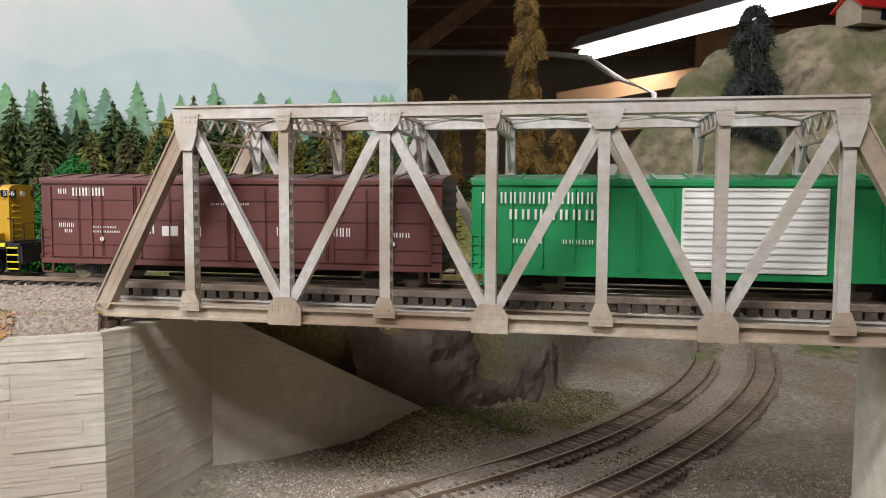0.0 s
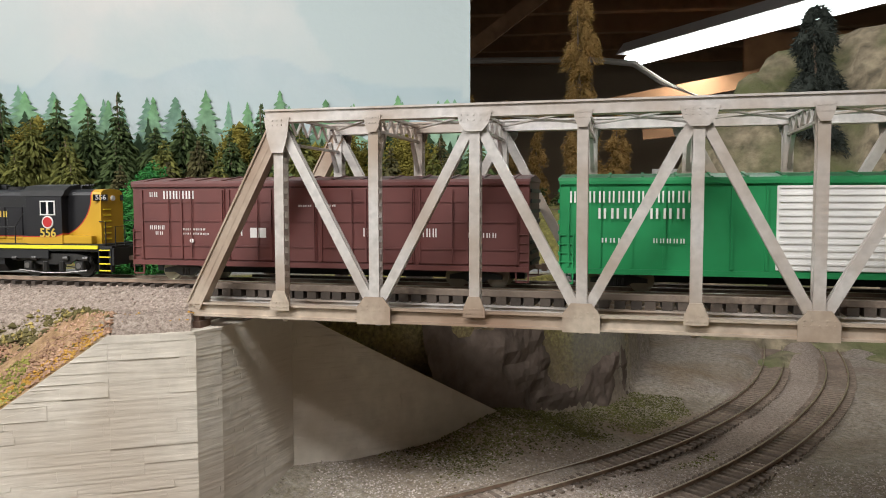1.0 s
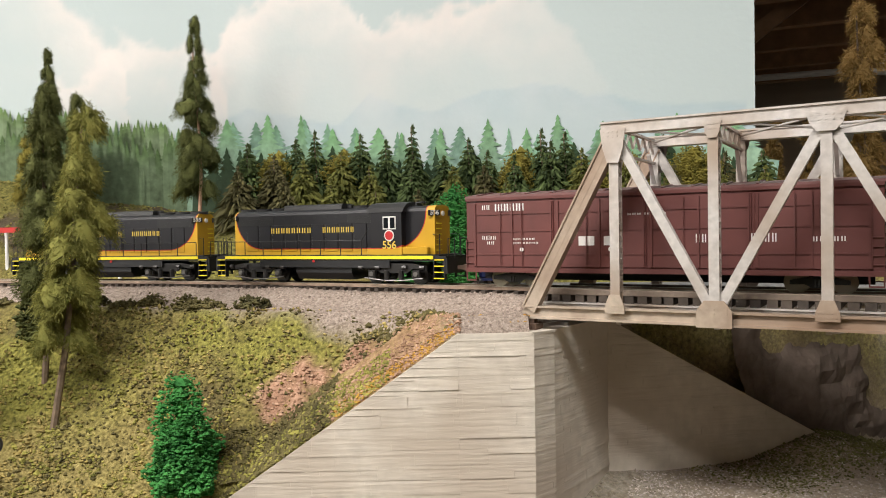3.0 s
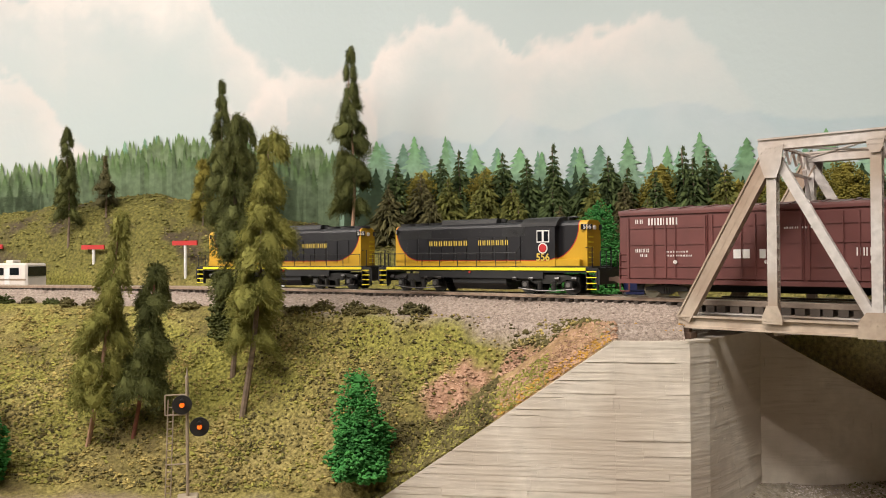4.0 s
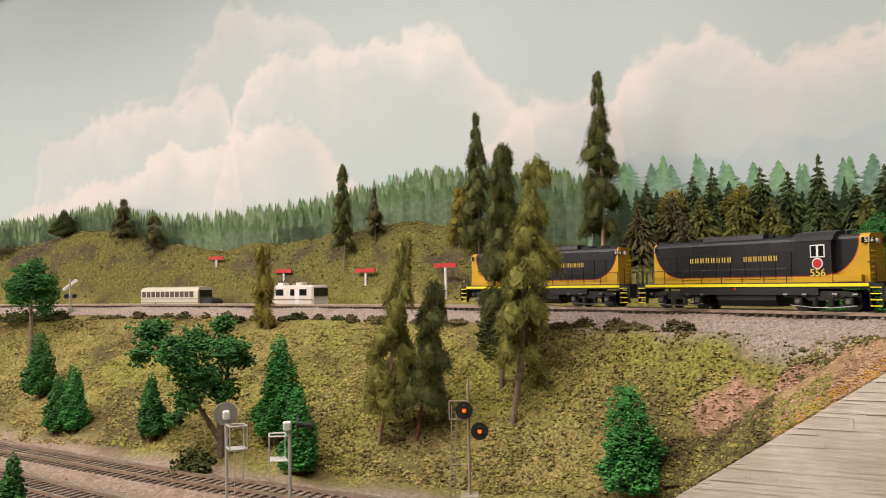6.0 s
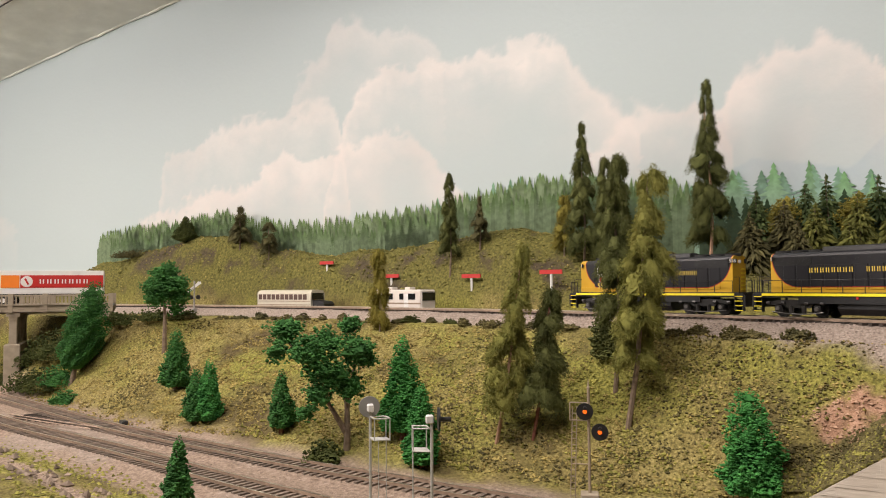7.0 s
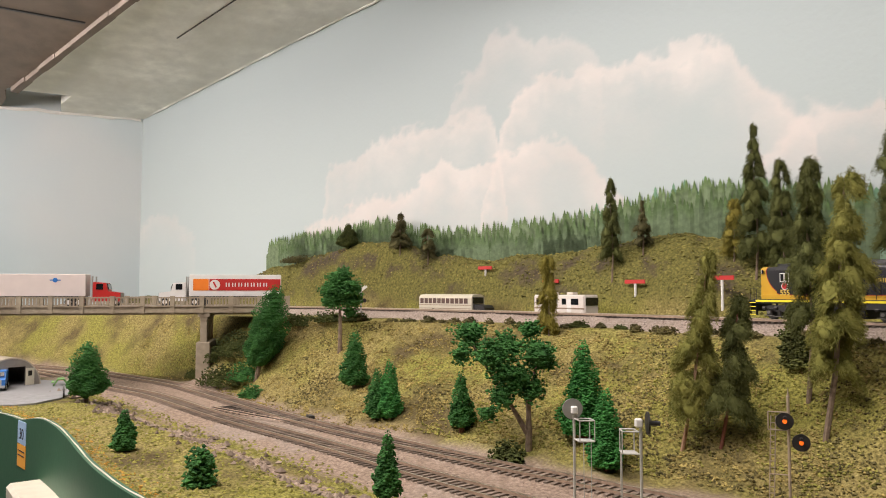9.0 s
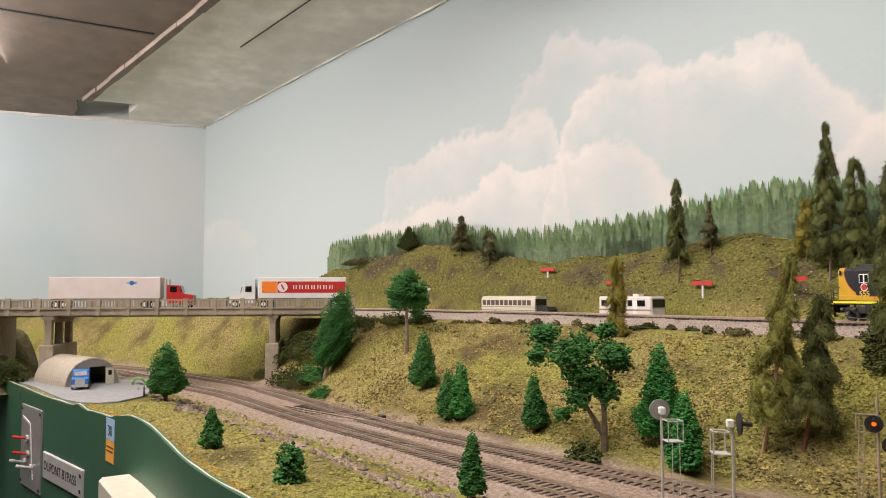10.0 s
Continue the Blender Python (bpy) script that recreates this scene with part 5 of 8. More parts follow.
# ---- trees and bushes ----
G1 = "mossy trees on the slope"
moss_tree(-0.425, 0.274, 0.183, 0.0215, "moss", 11, "tall mossy olive-green fibre tree on the slope", base=0.24, tr=0.0022, lean=(0.03, 0.14), group=G1, waves=7, taper=0.45)
moss_tree(-0.452, 0.292, 0.176, 0.016, "moss_dark", 12, "tall mossy dark-green fibre tree close to another", base=0.34, tr=0.002, lean=(0.02, 0.02), group=G1, waves=6, taper=0.5)
moss_tree(-0.500, 0.216, 0.144, 0.0215, "moss", 13, "mossy olive tree with pale bare trunk on the slope", base=0.20, tr=0.0016, tm="bark_pale", lean=(0.13, 0.10), group=G1, waves=5, taper=0.8)
moss_tree(-0.480, 0.234, 0.108, 0.0195, "moss_dark", 14, "dark mossy tree with reddish trunk on the slope", base=0.22, tr=0.0014, tm="bark_red", lean=(0.10, 0.12), group=G1, waves=4, taper=0.6)
moss_tree(-0.741, 0.260, 0.083, 0.013, "moss_yellow", 15, "small yellowish mossy tree beside the track", base=0.06, tr=0.0013, group=G1, waves=3, taper=0.45)
bush(-0.475, 0.31, 0.012, 0.03, "moss_dark", 16, "dark mossy shrub at the edge of the ballast", group=G1)
G2 = "tall dark trees behind the track"


def to_tip(x, y, tip):
    return tip - ground(x, y)


moss_tree(-0.560, 0.563, to_tip(-0.560, 0.563, 1.503), 0.027, "moss_dark", 21, "tall dark pine with pale trunk below the painted sky", base=0.16, tr=0.002, tm="bark_pale", group=G2, waves=8, dens=0.8, taper=0.82)
moss_tree(-0.692, 0.507, to_tip(-0.692, 0.507, 1.474), 0.022, "moss_dark", 22, "tall dark-green mossy tree on the hillside", base=0.15, tr=0.0016, group=G2, waves=8, dens=0.7, taper=0.82)
moss_tree(-0.660, 0.512, to_tip(-0.660, 0.512, 1.428), 0.023, "moss_dark", 23, "dark-green mossy tree on the hillside", base=0.15, tr=0.0016, group=G2, waves=6, dens=0.7, taper=0.7)
moss_tree(-0.727, 0.510, to_tip(-0.727, 0.510, 1.392), 0.016, "moss_yellow", 24, "yellow-green mossy tree on the hillside", base=0.1, tr=0.0013, group=G2, waves=4, dens=0.6, taper=0.5)
moss_tree(-0.866, 0.440, to_tip(-0.866, 0.440, 1.430), 0.016, "moss_dark", 25, "slim dark mossy tree on the hilltop", base=0.25, tr=0.0014, group=G2, waves=6, dens=0.7, taper=0.7)
moss_tree(-0.838, 0.468, to_tip(-0.838, 0.468, 1.400), 0.016, "fir_brown", 26, "thin see-through dark tree on the hilltop", base=0.2, tr=0.0013, group=G2, waves=4, dens=0.4, lobes=2)
moss_tree(-1.262, 0.305, to_tip(-1.262, 0.305, 1.415), 0.020, "fir_brown", 27, "open dark tree on the knoll", base=0.2, tr=0.0013, group=G2, waves=4, dens=0.9, lobes=2, taper=0.7)
moss_tree(-1.203, 0.330, to_tip(-1.203, 0.330, 1.386), 0.019, "fir_brown", 28, "open dark tree behind the knoll", base=0.2, tr=0.0013, group=G2, waves=4, dens=0.9, lobes=2, taper=0.7)
foam_spruce(-1.385, 0.255, 0.045, 0.022, "shrub", 29, "dark green spruce on the knoll", G2, trunk_h=0.05)
G3 = "green foam trees on the slope"
foam_spruce(-0.565, 0.176, 0.083, 0.019, "green", 31, "bright green foam spruce with red-brown trunk", G3, tm="bark_red", fat=0.7)
foam_spruce(-0.522, 0.165, 0.060, 0.0125, "green", 32, "small bright green foam spruce", G3, trunk_h=0.04, fat=0.6, tm="bark_red")
foam_spruce(-0.672, 0.122, 0.054, 0.012, "green_deep", 33, "small green foam spruce on the slope", G3, tm="bark_red")
foam_spruce(-0.768, 0.092, 0.058, 0.011, "green", 34, "small green foam spruce on the slope", G3, trunk_h=0.03, fat=0.6)
foam_spruce(-0.778, 0.083, 0.050, 0.0115, "green_deep", 35, "small dark green foam spruce on the slope", G3, trunk_h=0.03, fat=0.6)
foam_spruce(-0.874, 0.092, 0.065, 0.015, "green_deep", 36, "green foam spruce on the slope", G3, trunk_h=0.06, fat=0.6)
foam_spruce(-1.075, 0.026, 0.124, 0.0215, "green_deep", 37, "leaning dark green cypress-like foam tree", G3, lean=(0.07, 0.2), trunk_h=0.14, fat=0.45, oval=True, dens=1.8)
RIGHT = Vector((0.37, 0.93, 0))
blobs = [(l, h, r) for l, h, r in ((-0.003, 0.088, 0.015), (-0.012, 0.075, 0.016), (0.010, 0.078, 0.017), (0.0, 0.068, 0.018), (0.016, 0.062, 0.011), (-0.014, 0.062, 0.011), (0.013, 0.050, 0.009), (0.005, 0.095, 0.011))]
foam_tree(-0.983, 0.110, [(RIGHT.x * l + 0.004 * (i % 3 - 1), RIGHT.y * l, h, r) for i, (l, h, r) in enumerate(blobs)], [], 0.075, "green_deep", 38, "round green leafy tree on a bare trunk", G3, tr=0.0030)
blobs = [(-0.046, 0.092, 0.0137), (-0.053, 0.077, 0.0095), (-0.0315, 0.077, 0.0148), (-0.0166, 0.081, 0.0148), (0.0026, 0.096, 0.0095), (0.0047, 0.079, 0.0148), (0.0153, 0.070, 0.0116), (-0.006, 0.055, 0.0148), (-0.023, 0.045, 0.0117), (-0.0315, 0.028, 0.0085), (0.0026, 0.045, 0.0106), (-0.021, 0.062, 0.0137)]
limbs = [((0, 0, 0.012), (RIGHT.x * -0.022, RIGHT.y * -0.022, 0.05), 0.0026), ((0, 0, 0.03), (RIGHT.x * 0.008, RIGHT.y * 0.008, 0.075), 0.002), ((RIGHT.x * -0.016, RIGHT.y * -0.016, 0.038), (RIGHT.x * -0.045, RIGHT.y * -0.045, 0.085), 0.0016)]
foam_tree(-0.591, 0.141, [(RIGHT.x * l + 0.010 * (i % 3 - 1), RIGHT.y * l - 0.004 * (i % 3 - 1), h, r) for i, (l, h, r) in enumerate(blobs)], limbs, 0.06, "green_deep", 39, "broad green leafy tree with forked grey trunks", G3, tr=0.0030)
foam_spruce(-0.318, 0.261, 0.061, 0.0165, "green", 40, "squat bright green foam bush on the slope", G3, trunk_h=0.0, fat=0.4, lean=(-0.1, 0.05))
G4 = "small trees near the green panel"
foam_spruce(-0.506, -0.013, 0.044, 0.0085, "green_deep", 41, "small dark green foam spruce at the layout edge", G4)
bush(-0.571, -0.114, 0.0095, 0.025, "green_deep", 42, "rounded dark green foam bush in dry grass", group=G4)
foam_spruce(-0.70, -0.152, 0.033, 0.0085, "green_deep", 43, "tiny dark green foam spruce in dry grass", G4, trunk_h=0.05)
foam_spruce(-1.007, -0.175, 0.070, 0.023, "green_deep", 44, "full dark green leafy tree beside the hut", G4, trunk_h=0.15, fat=0.5)
bush(-1.035, 0.012, 0.013, 0.014, "green_deep", 45, "small green bush beside the track", group=G4)
bush(-0.585, 0.118, 0.014, 0.012, "shrub", 46, "low dark shrub at the foot of the tree", group=G4)
# firs in front of the painted wall
rng0 = random.Random(9)
look_words = {"fir": "dark green fir", "fir_olive": "olive-green fir", "fir_brown": "brownish bare-looking fir", "moss_yellow": "golden olive larch-like tree"}
ROWS = ((0.026, 0.016, 0.064, 0.086, 0.034, ("fir", "fir", "fir_brown", "fir", "moss_yellow")),
        (0.034, 0.044, 0.056, 0.076, 0.033, ("fir_brown", "fir_olive", "fir", "fir_olive")),
        (0.042, 0.078, 0.046, 0.062, 0.027, ("fir_olive", "fir_olive", "fir_brown")))
for row, (gap, back, h0, h1, wide, kinds) in enumerate(ROWS):
    x = -0.535 + row * 0.012
    while x < -0.03:
        y = float(wall_y(x)) - back - rng0.random() * 0.012
        h = h0 + (h1 - h0) * rng0.random()
        k = rng0.choice(kinds)
        if k == "moss_yellow":
            foam_spruce(x, y, h * 0.85, 0.022, k, int(900 + x * 700), "rounded golden olive tree among the firs", "firs below the painted wall", trunk_h=0.2, oval=True, size=0.0018)
        else:
            fir(x, y, h, wide * (0.85 + 0.3 * rng0.random()), k, int(2000 + x * 900 + row * 37), look_words[k] + " at the foot of the painted wall")
        x += gap * (0.8 + 0.4 * rng0.random())
fir(-0.363, 0.640, 0.094, 0.024, "fir", 61, "tall pointed dark green fir above the others", group="firs below the painted wall")
# wide green spruce beside the road near the bridge
foam_spruce(-0.284, 0.512, 0.082, 0.036, "green", 60, "wide bright green foam spruce leaning beside the road", trunk_h=0.0, fat=0.7, lean=(0.16, 0.1))

# ---- turf, ballast and shrubs ----
def scatter(name, n, xr, yr, keep, size, material, seed, label, squash=0.7, lift=0.2):
    """Very many tiny uneven lumps lying on the ground."""
    rng = np.random.RandomState(seed)
    x = xr[0] + (xr[1] - xr[0]) * rng.rand(n)
    y = yr[0] + (yr[1] - yr[0]) * rng.rand(n)
    z, ballast, dirt, soil, road, back = land_z(x, y)
    k = rng.rand(n) < keep(x, y, ballast, dirt, soil, road, back)
    k &= (y > front_y(x) + 0.003) & (y < wall_y(np.clip(x, -2.14, 0.2)) - 0.006)
    x, y, z = x[k], y[k], z[k]
    r = size[0] + (size[1] - size[0]) * rng.rand(len(x)) ** 2
    c = np.stack([x, y, z + r * lift], -1)
    o = clumps(name, c, r, material, None, rng, squash, 0.5)
    return tagged(o, label, "ground cover", kind="stuff")


M["turf_gold"] = foliage_mat("dry_golden_turf", (0.070, 0.054, 0.018), (0.50, 0.395, 0.135), 0.95)
M["turf_green"] = foliage_mat("yellow_green_turf", (0.075, 0.075, 0.017), (0.41, 0.38, 0.095), 0.95)
M["turf_dark"] = foliage_mat("dark_olive_turf", (0.032, 0.028, 0.012), (0.20, 0.17, 0.068), 0.95)
M["turf_hill"] = foliage_mat("olive_hill_turf", (0.07, 0.068, 0.02), (0.31, 0.28, 0.085), 0.95)
M["earth_stone"] = foliage_mat("brown_earth_stones", (0.07, 0.05, 0.036), (0.42, 0.33, 0.26), 0.95)
M["soil_lump"] = foliage_mat("pinkish_soil_lumps", (0.18, 0.10, 0.058), (0.58, 0.38, 0.26), 0.95)
M["moss_ground"] = foliage_mat("green_brown_ground_moss", (0.05, 0.048, 0.018), (0.19, 0.185, 0.06), 0.95)
M["stones"] = foliage_mat("pinkish_grey_stones", (0.14, 0.10, 0.08), (0.58, 0.47, 0.40), 0.9)
# lighter copy of the stones, with the front light put into its colour
M["lit_pale_stones"] = foliage_mat("lit_pale_grey_stones", (0.26, 0.22, 0.195), (0.72, 0.64, 0.58), 0.9)
M["orange"] = foliage_mat("orange_dry_weeds", (0.26, 0.13, 0.02), (0.6, 0.36, 0.08), 0.95)


def tufts(x, y, seed):
    """Turf gathers in crumbs a few millimetres across, drawn out along the slope, with bare gaps between."""
    return step(-0.25, 0.45, noise2(x * 0.8, y * 1.3, 130, seed, 2))


def slope_mask(x, y):
    return step(0.034, 0.052, wing_along(x, y)) * step(-0.03, 0.01, y - foot_y(x)) * (1 - step(-0.02, 0.01, y - edge_y(x))) * (1 - step(-0.16, -0.15, x)) * (wing_back(x, y) > 0.002)


scatter("turf_clumps", 330000, (-1.45, -0.15), (-0.2, 0.345), lambda x, y, b, d, s, r, k: slope_mask(x, y) * (1 - s * 0.8) * tufts(x, y, 41) * (0.75 + 0.35 * noise2(x, y, 18, 42)), (0.0005, 0.0016), M["turf_gold"], 51, "dry golden-brown ground foam turf on the slope", 0.8, 0.5)
scatter("turf_tufts", 240000, (-1.45, -0.15), (-0.2, 0.345), lambda x, y, b, d, s, r, k: slope_mask(x, y) * (1 - s * 0.6) * tufts(x, y, 44) * step(-0.05, 0.5, noise2(x, y, 9, 43) + 0.5 * step(-0.45, -0.3, x) * (1 - step(-0.3, -0.26, x))), (0.0005, 0.0017), M["turf_green"], 52, "yellow-green ground foam turf on the slope", 0.8, 0.6)
# dark patches, thickened from x = -0.47 eastwards to paint in the mossy trees' shadow
scatter("turf_patches", 200000, (-1.45, -0.15), (-0.2, 0.345), lambda x, y, b, d, s, r, k: slope_mask(x, y) * (0.3 + 0.7 * tufts(x, y, 46)) * step(-0.1, 0.6, noise2(x, y, 15, 45) + 0.45 * step(-0.47, -0.40, x) - 0.15 * step(-0.6, -0.8, x)) * (1 - 0.7 * s), (0.0005, 0.0016), M["turf_dark"], 53, "dark olive ground foam patches on the slope, thickened for tree shade", 0.8, 0.5)
scatter("verge_turf", 60000, (-1.35, -0.2), (-0.42, 0.1), lambda x, y, b, d, s, r, k: step(0.02, 0.05, lower_b(x) - y) * (1 - 0.95 * np.exp(-((y - ditch(x)) / 0.014) ** 2)) * (0.5 + 0.5 * noise2(x, y, 20, 47)) * (1 - yard(x, y)), (0.0006, 0.0020), M["turf_green"], 54, "yellow-green turf between the track and the panel")
scatter("hill_turf", 95000, (-1.65, 0.0), (0.0, 0.70), lambda x, y, b, d, s, r, k: step(0.03, 0.12, k) * 0.9 * (0.55 + 0.45 * noise2(x, y, 14, 49)), (0.0010, 0.0030), M["turf_hill"], 55, "olive-brown ground foam on the hillside")
scatter("hill_grass", 22000, (-1.65, 0.0), (0.0, 0.70), lambda x, y, b, d, s, r, k: step(0.03, 0.12, k) * step(0.0, 0.5, noise2(x, y, 11, 50)), (0.0008, 0.0022), M["turf_gold"], 59, "dry golden grass on the hillside")
scatter("ballast_stones", 90000, (-1.2, -0.13), (0.15, 0.46), lambda x, y, b, d, s, r, k: b * 0.36, (0.0004, 0.0010), M["stones"], 56, "pinkish-grey ballast stones beside the upper track", 0.8, 0.1)
scatter("dirt_stones", 26000, (-1.3, 0.2), (-0.25, 0.6), lambda x, y, b, d, s, r, k: step(0.4, 0.9, d) * 0.22, (0.0003, 0.0008), M["earth_stone"], 57, "small stones in the dirt beside the lower tracks", 0.8, 0.1)
scatter("weeds", 5000, (-0.30, -0.16), (0.20, 0.345), lambda x, y, b, d, s, r, k: 1.5 * np.exp(-((wing_back(x, y) - 0.008) / 0.004) ** 2) * step(-0.26, -0.195, x + 0.02 * noise2(x, y, 60, 3)), (0.0004, 0.0011), M["orange"], 58, "orange dry weeds along the wing wall")
scatter("moss_patch", 40000, (-0.13, 0.12), (0.38, 0.60), lambda x, y, b, d, s, r, k: step(-0.25, 0.3, noise2(x, y, 16, 61) + 0.5 * step(0.42, 0.47, y) + 0.4 * np.exp(-((x + 0.01) ** 2 + (y - 0.47) ** 2) / 0.004)) * (x > cliff_x(y) + 0.004) * step(0.03, 0.06, np.minimum(np.abs(y - lower_a(x)), np.abs(y - lower_b(x)))), (0.0004, 0.0011), M["moss_ground"], 60, "dark mossy ground cover below the bridge")
# real gravel, paled before the bridge to stand in for light falling there
scatter("pale_gravel", 60000, (-0.12, 0.24), (0.18, 0.52), lambda x, y, b, d, s, r, k: step(0.2, 0.7, d + b) * (1 - step(0.40, 0.50, y)) * (0.55 + 0.4 * noise2(x, y, 22, 63)) * step(0.006, 0.012, np.minimum(np.abs(np.abs(y - lower_a(x)) - 0.0075), np.abs(np.abs(y - lower_b(x)) - 0.0075)) + 0.007), (0.0003, 0.0009), M["lit_pale_stones"], 65, "pinkish-grey gravel round the curved tracks, paled for the front light", 0.7, 0.2)
# rocky ditch and dry edge between the lower track and the panel
scatter("ditch_stones", 22000, (-1.12, -0.42), (-0.28, 0.08), lambda x, y, b, d, s, r, k: np.exp(-((y - ditch(x) + 0.006 * noise2(x, y, 22, 71)) / 0.017) ** 2) * (0.45 + 0.6 * noise2(x, y, 45, 72)), (0.0005, 0.0042), M["earth_stone"], 66, "brown broken rocks in a small ditch beside the track", 0.75, 0.25)
scatter("dry_edge", 26000, (-1.15, -0.5), (-0.36, -0.08), lambda x, y, b, d, s, r, k: (1 - yard(x, y)) * np.exp(-((y - front_y(x) - 0.006) / 0.010) ** 2) * (0.75 + 0.4 * noise2(x, y, 22, 73)), (0.0005, 0.0014), M["orange"], 67, "orange-brown dry scatter along the panel edge", 0.7, 0.3)


def bank_z(u, d):
    """Height of the earth behind the wing wall, u down along its top and d back from it."""
    slope = 0.62 * (1 - step(0.10, 0.18, u))
    return np.minimum(wing_top(u) + 0.0006 + slope * d + 0.0028 * step(0.0015, 0.008, d), 1.2468)


def bank_edge():
    """Earth that fills up to the back of the sloping wing wall."""
    V, F = [], []
    us, ds = np.linspace(0.002, 0.176, 70), np.concatenate([[0.0004], np.linspace(0.0009, 0.027, 11)])
    for u in us:
        for d in ds:
            x, y = wing_at(u, d)
            z = bank_z(u, d) + 0.0008 * float(noise2(x, y, 160, 5)) * (d > 0.003)
            V.append((x, y, z - 0.004 * (d > 0.0265) - 0.0025 * (d < 0.0006)))
    n = len(ds)
    for i in range(len(us) - 1):
        for j in range(n - 1):
            F.append((i * n + j, i * n + j + 1, (i + 1) * n + j + 1, (i + 1) * n + j))
    o = solid("ground_bank", V, F, bpy.data.objects["ground"].data.materials[0], smooth=True)
    a = o.data.attributes.new("ballast", "FLOAT", "POINT")
    a.data.foreach_set("value", np.repeat(1 - step(0.034, 0.050, us), n).astype(np.float32))
    a = o.data.attributes.new("soil", "FLOAT", "POINT")
    a.data.foreach_set("value", np.repeat(0.7 * step(0.036, 0.052, us) * (1 - step(0.085, 0.120, us)), n).astype(np.float32))
    return tagged(o, "earth bank behind the top of the wing wall", "ground", kind="structure")


def wall_top(n, u0, u1, w0, w1, size, material, seed, label, name):
    """Small lumps in a band along the sloping top of the wing wall."""
    rng = np.random.RandomState(seed)
    u = u0 + (u1 - u0) * rng.rand(n)
    d = w0 + (w1 - w0) * rng.rand(n) ** 1.5
    x, y = wing_at(u, d)
    z = np.maximum(land_z(x, y)[0], bank_z(u, d) - 0.0004) + 0.0004
    o = clumps(name, np.stack([x, y, z], -1), size[0] + (size[1] - size[0]) * rng.rand(n) ** 2, material, None, rng, 0.8, 0.5)
    return tagged(o, label, "ground cover", kind="stuff")


bank_edge()
wall_top(1800, 0.036, 0.110, 0.0012, 0.020, (0.0004, 0.0013), M["soil_lump"], 68, "pinkish-brown broken soil along the top of the wing wall", "wall_soil")
wall_top(800, 0.04, 0.10, 0.0012, 0.006, (0.0004, 0.0012), M["orange"], 71, "orange dry weeds along the top of the wing wall", "wall_weeds")
wall_top(3000, 0.072, 0.176, 0.0012, 0.018, (0.0005, 0.0015), M["turf_green"], 69, "green turf strip along the top of the wing wall", "wall_turf")
wall_top(4200, 0.10, 0.176, 0.0012, 0.026, (0.0005, 0.0018), M["turf_dark"], 70, "dark olive turf along the top of the wing wall", "wall_moss")
scatter("soil_rubble", 14000, (-0.33, -0.19), (0.27, 0.345), lambda x, y, b, d, s, r, k: s * 0.5, (0.0003, 0.0016), M["soil_lump"], 74, "pinkish broken soil on the bank", 0.7, 0.15)
scatter("bank_moss", 16000, (-0.34, -0.19), (0.23, 0.335), lambda x, y, b, d, s, r, k: slope_mask(x, y) * (1 - 0.8 * s) * step(0.15, 0.6, noise2(x, y, 40, 76)), (0.0005, 0.0019), M["turf_dark"], 75, "dark olive moss tufts on the bank", 0.8, 0.25)
# shrubs along the shoulder of the upper track
rs = random.Random(77)
for i in range(34):
    x = -1.12 + i * 0.0235 + rs.uniform(-0.008, 0.008)
    if -0.62 < x < -0.58 or x > -0.33:
        continue
    y = float(edge_y(x)) + rs.uniform(-0.002, 0.012)
    bush(x, y, 0.005 + 0.006 * rs.random(), 0.003 + 0.004 * rs.random(), rs.choice(("shrub", "fir_brown", "turf_dark")), 700 + i, "low dark shrub along the gravel shoulder", "shrub", "shrubs along the track shoulder", 0.0013)
# shrubs round the road bridge and knoll
for i, (x, y, w, h, k) in enumerate(((-1.13, -0.005, 0.03, 0.022, "shrub"), (-1.16, 0.02, 0.03, 0.03, "shrub"), (-1.20, -0.005, 0.025, 0.018, "shrub"), (-1.235, -0.02, 0.022, 0.014, "shrub"), (-1.12, 0.05, 0.025, 0.02, "shrub"), (-1.085, 0.085, 0.022, 0.014, "shrub"), (-1.05, 0.115, 0.02, 0.012, "shrub"), (-1.10, 0.02, 0.022, 0.02, "green_deep"), (-1.30, -0.40, 0.04, 0.03, "shrub"), (-1.27, -0.37, 0.025, 0.03, "shrub"), (-1.5, 0.2, 0.04, 0.012, "fir_brown"), (-1.02, 0.145, 0.016, 0.010, "shrub"))):
    bush(x, y, w, h, k, 800 + i, "dense dark green shrub on the embankment", "shrub", "shrubs on the embankment", 0.0015)

# ---- train ----
def on_track(x, flip=False):
    d = float(track_y(x + 0.05) - track_y(x - 0.05)) / 0.1
    m = Matrix.Translation((x, float(track_y(x)), RAIL_Z)) @ Matrix.Rotation(math.atan(d), 4, "Z")
    return m @ Matrix.Rotation(math.pi, 4, "Z") if flip else m


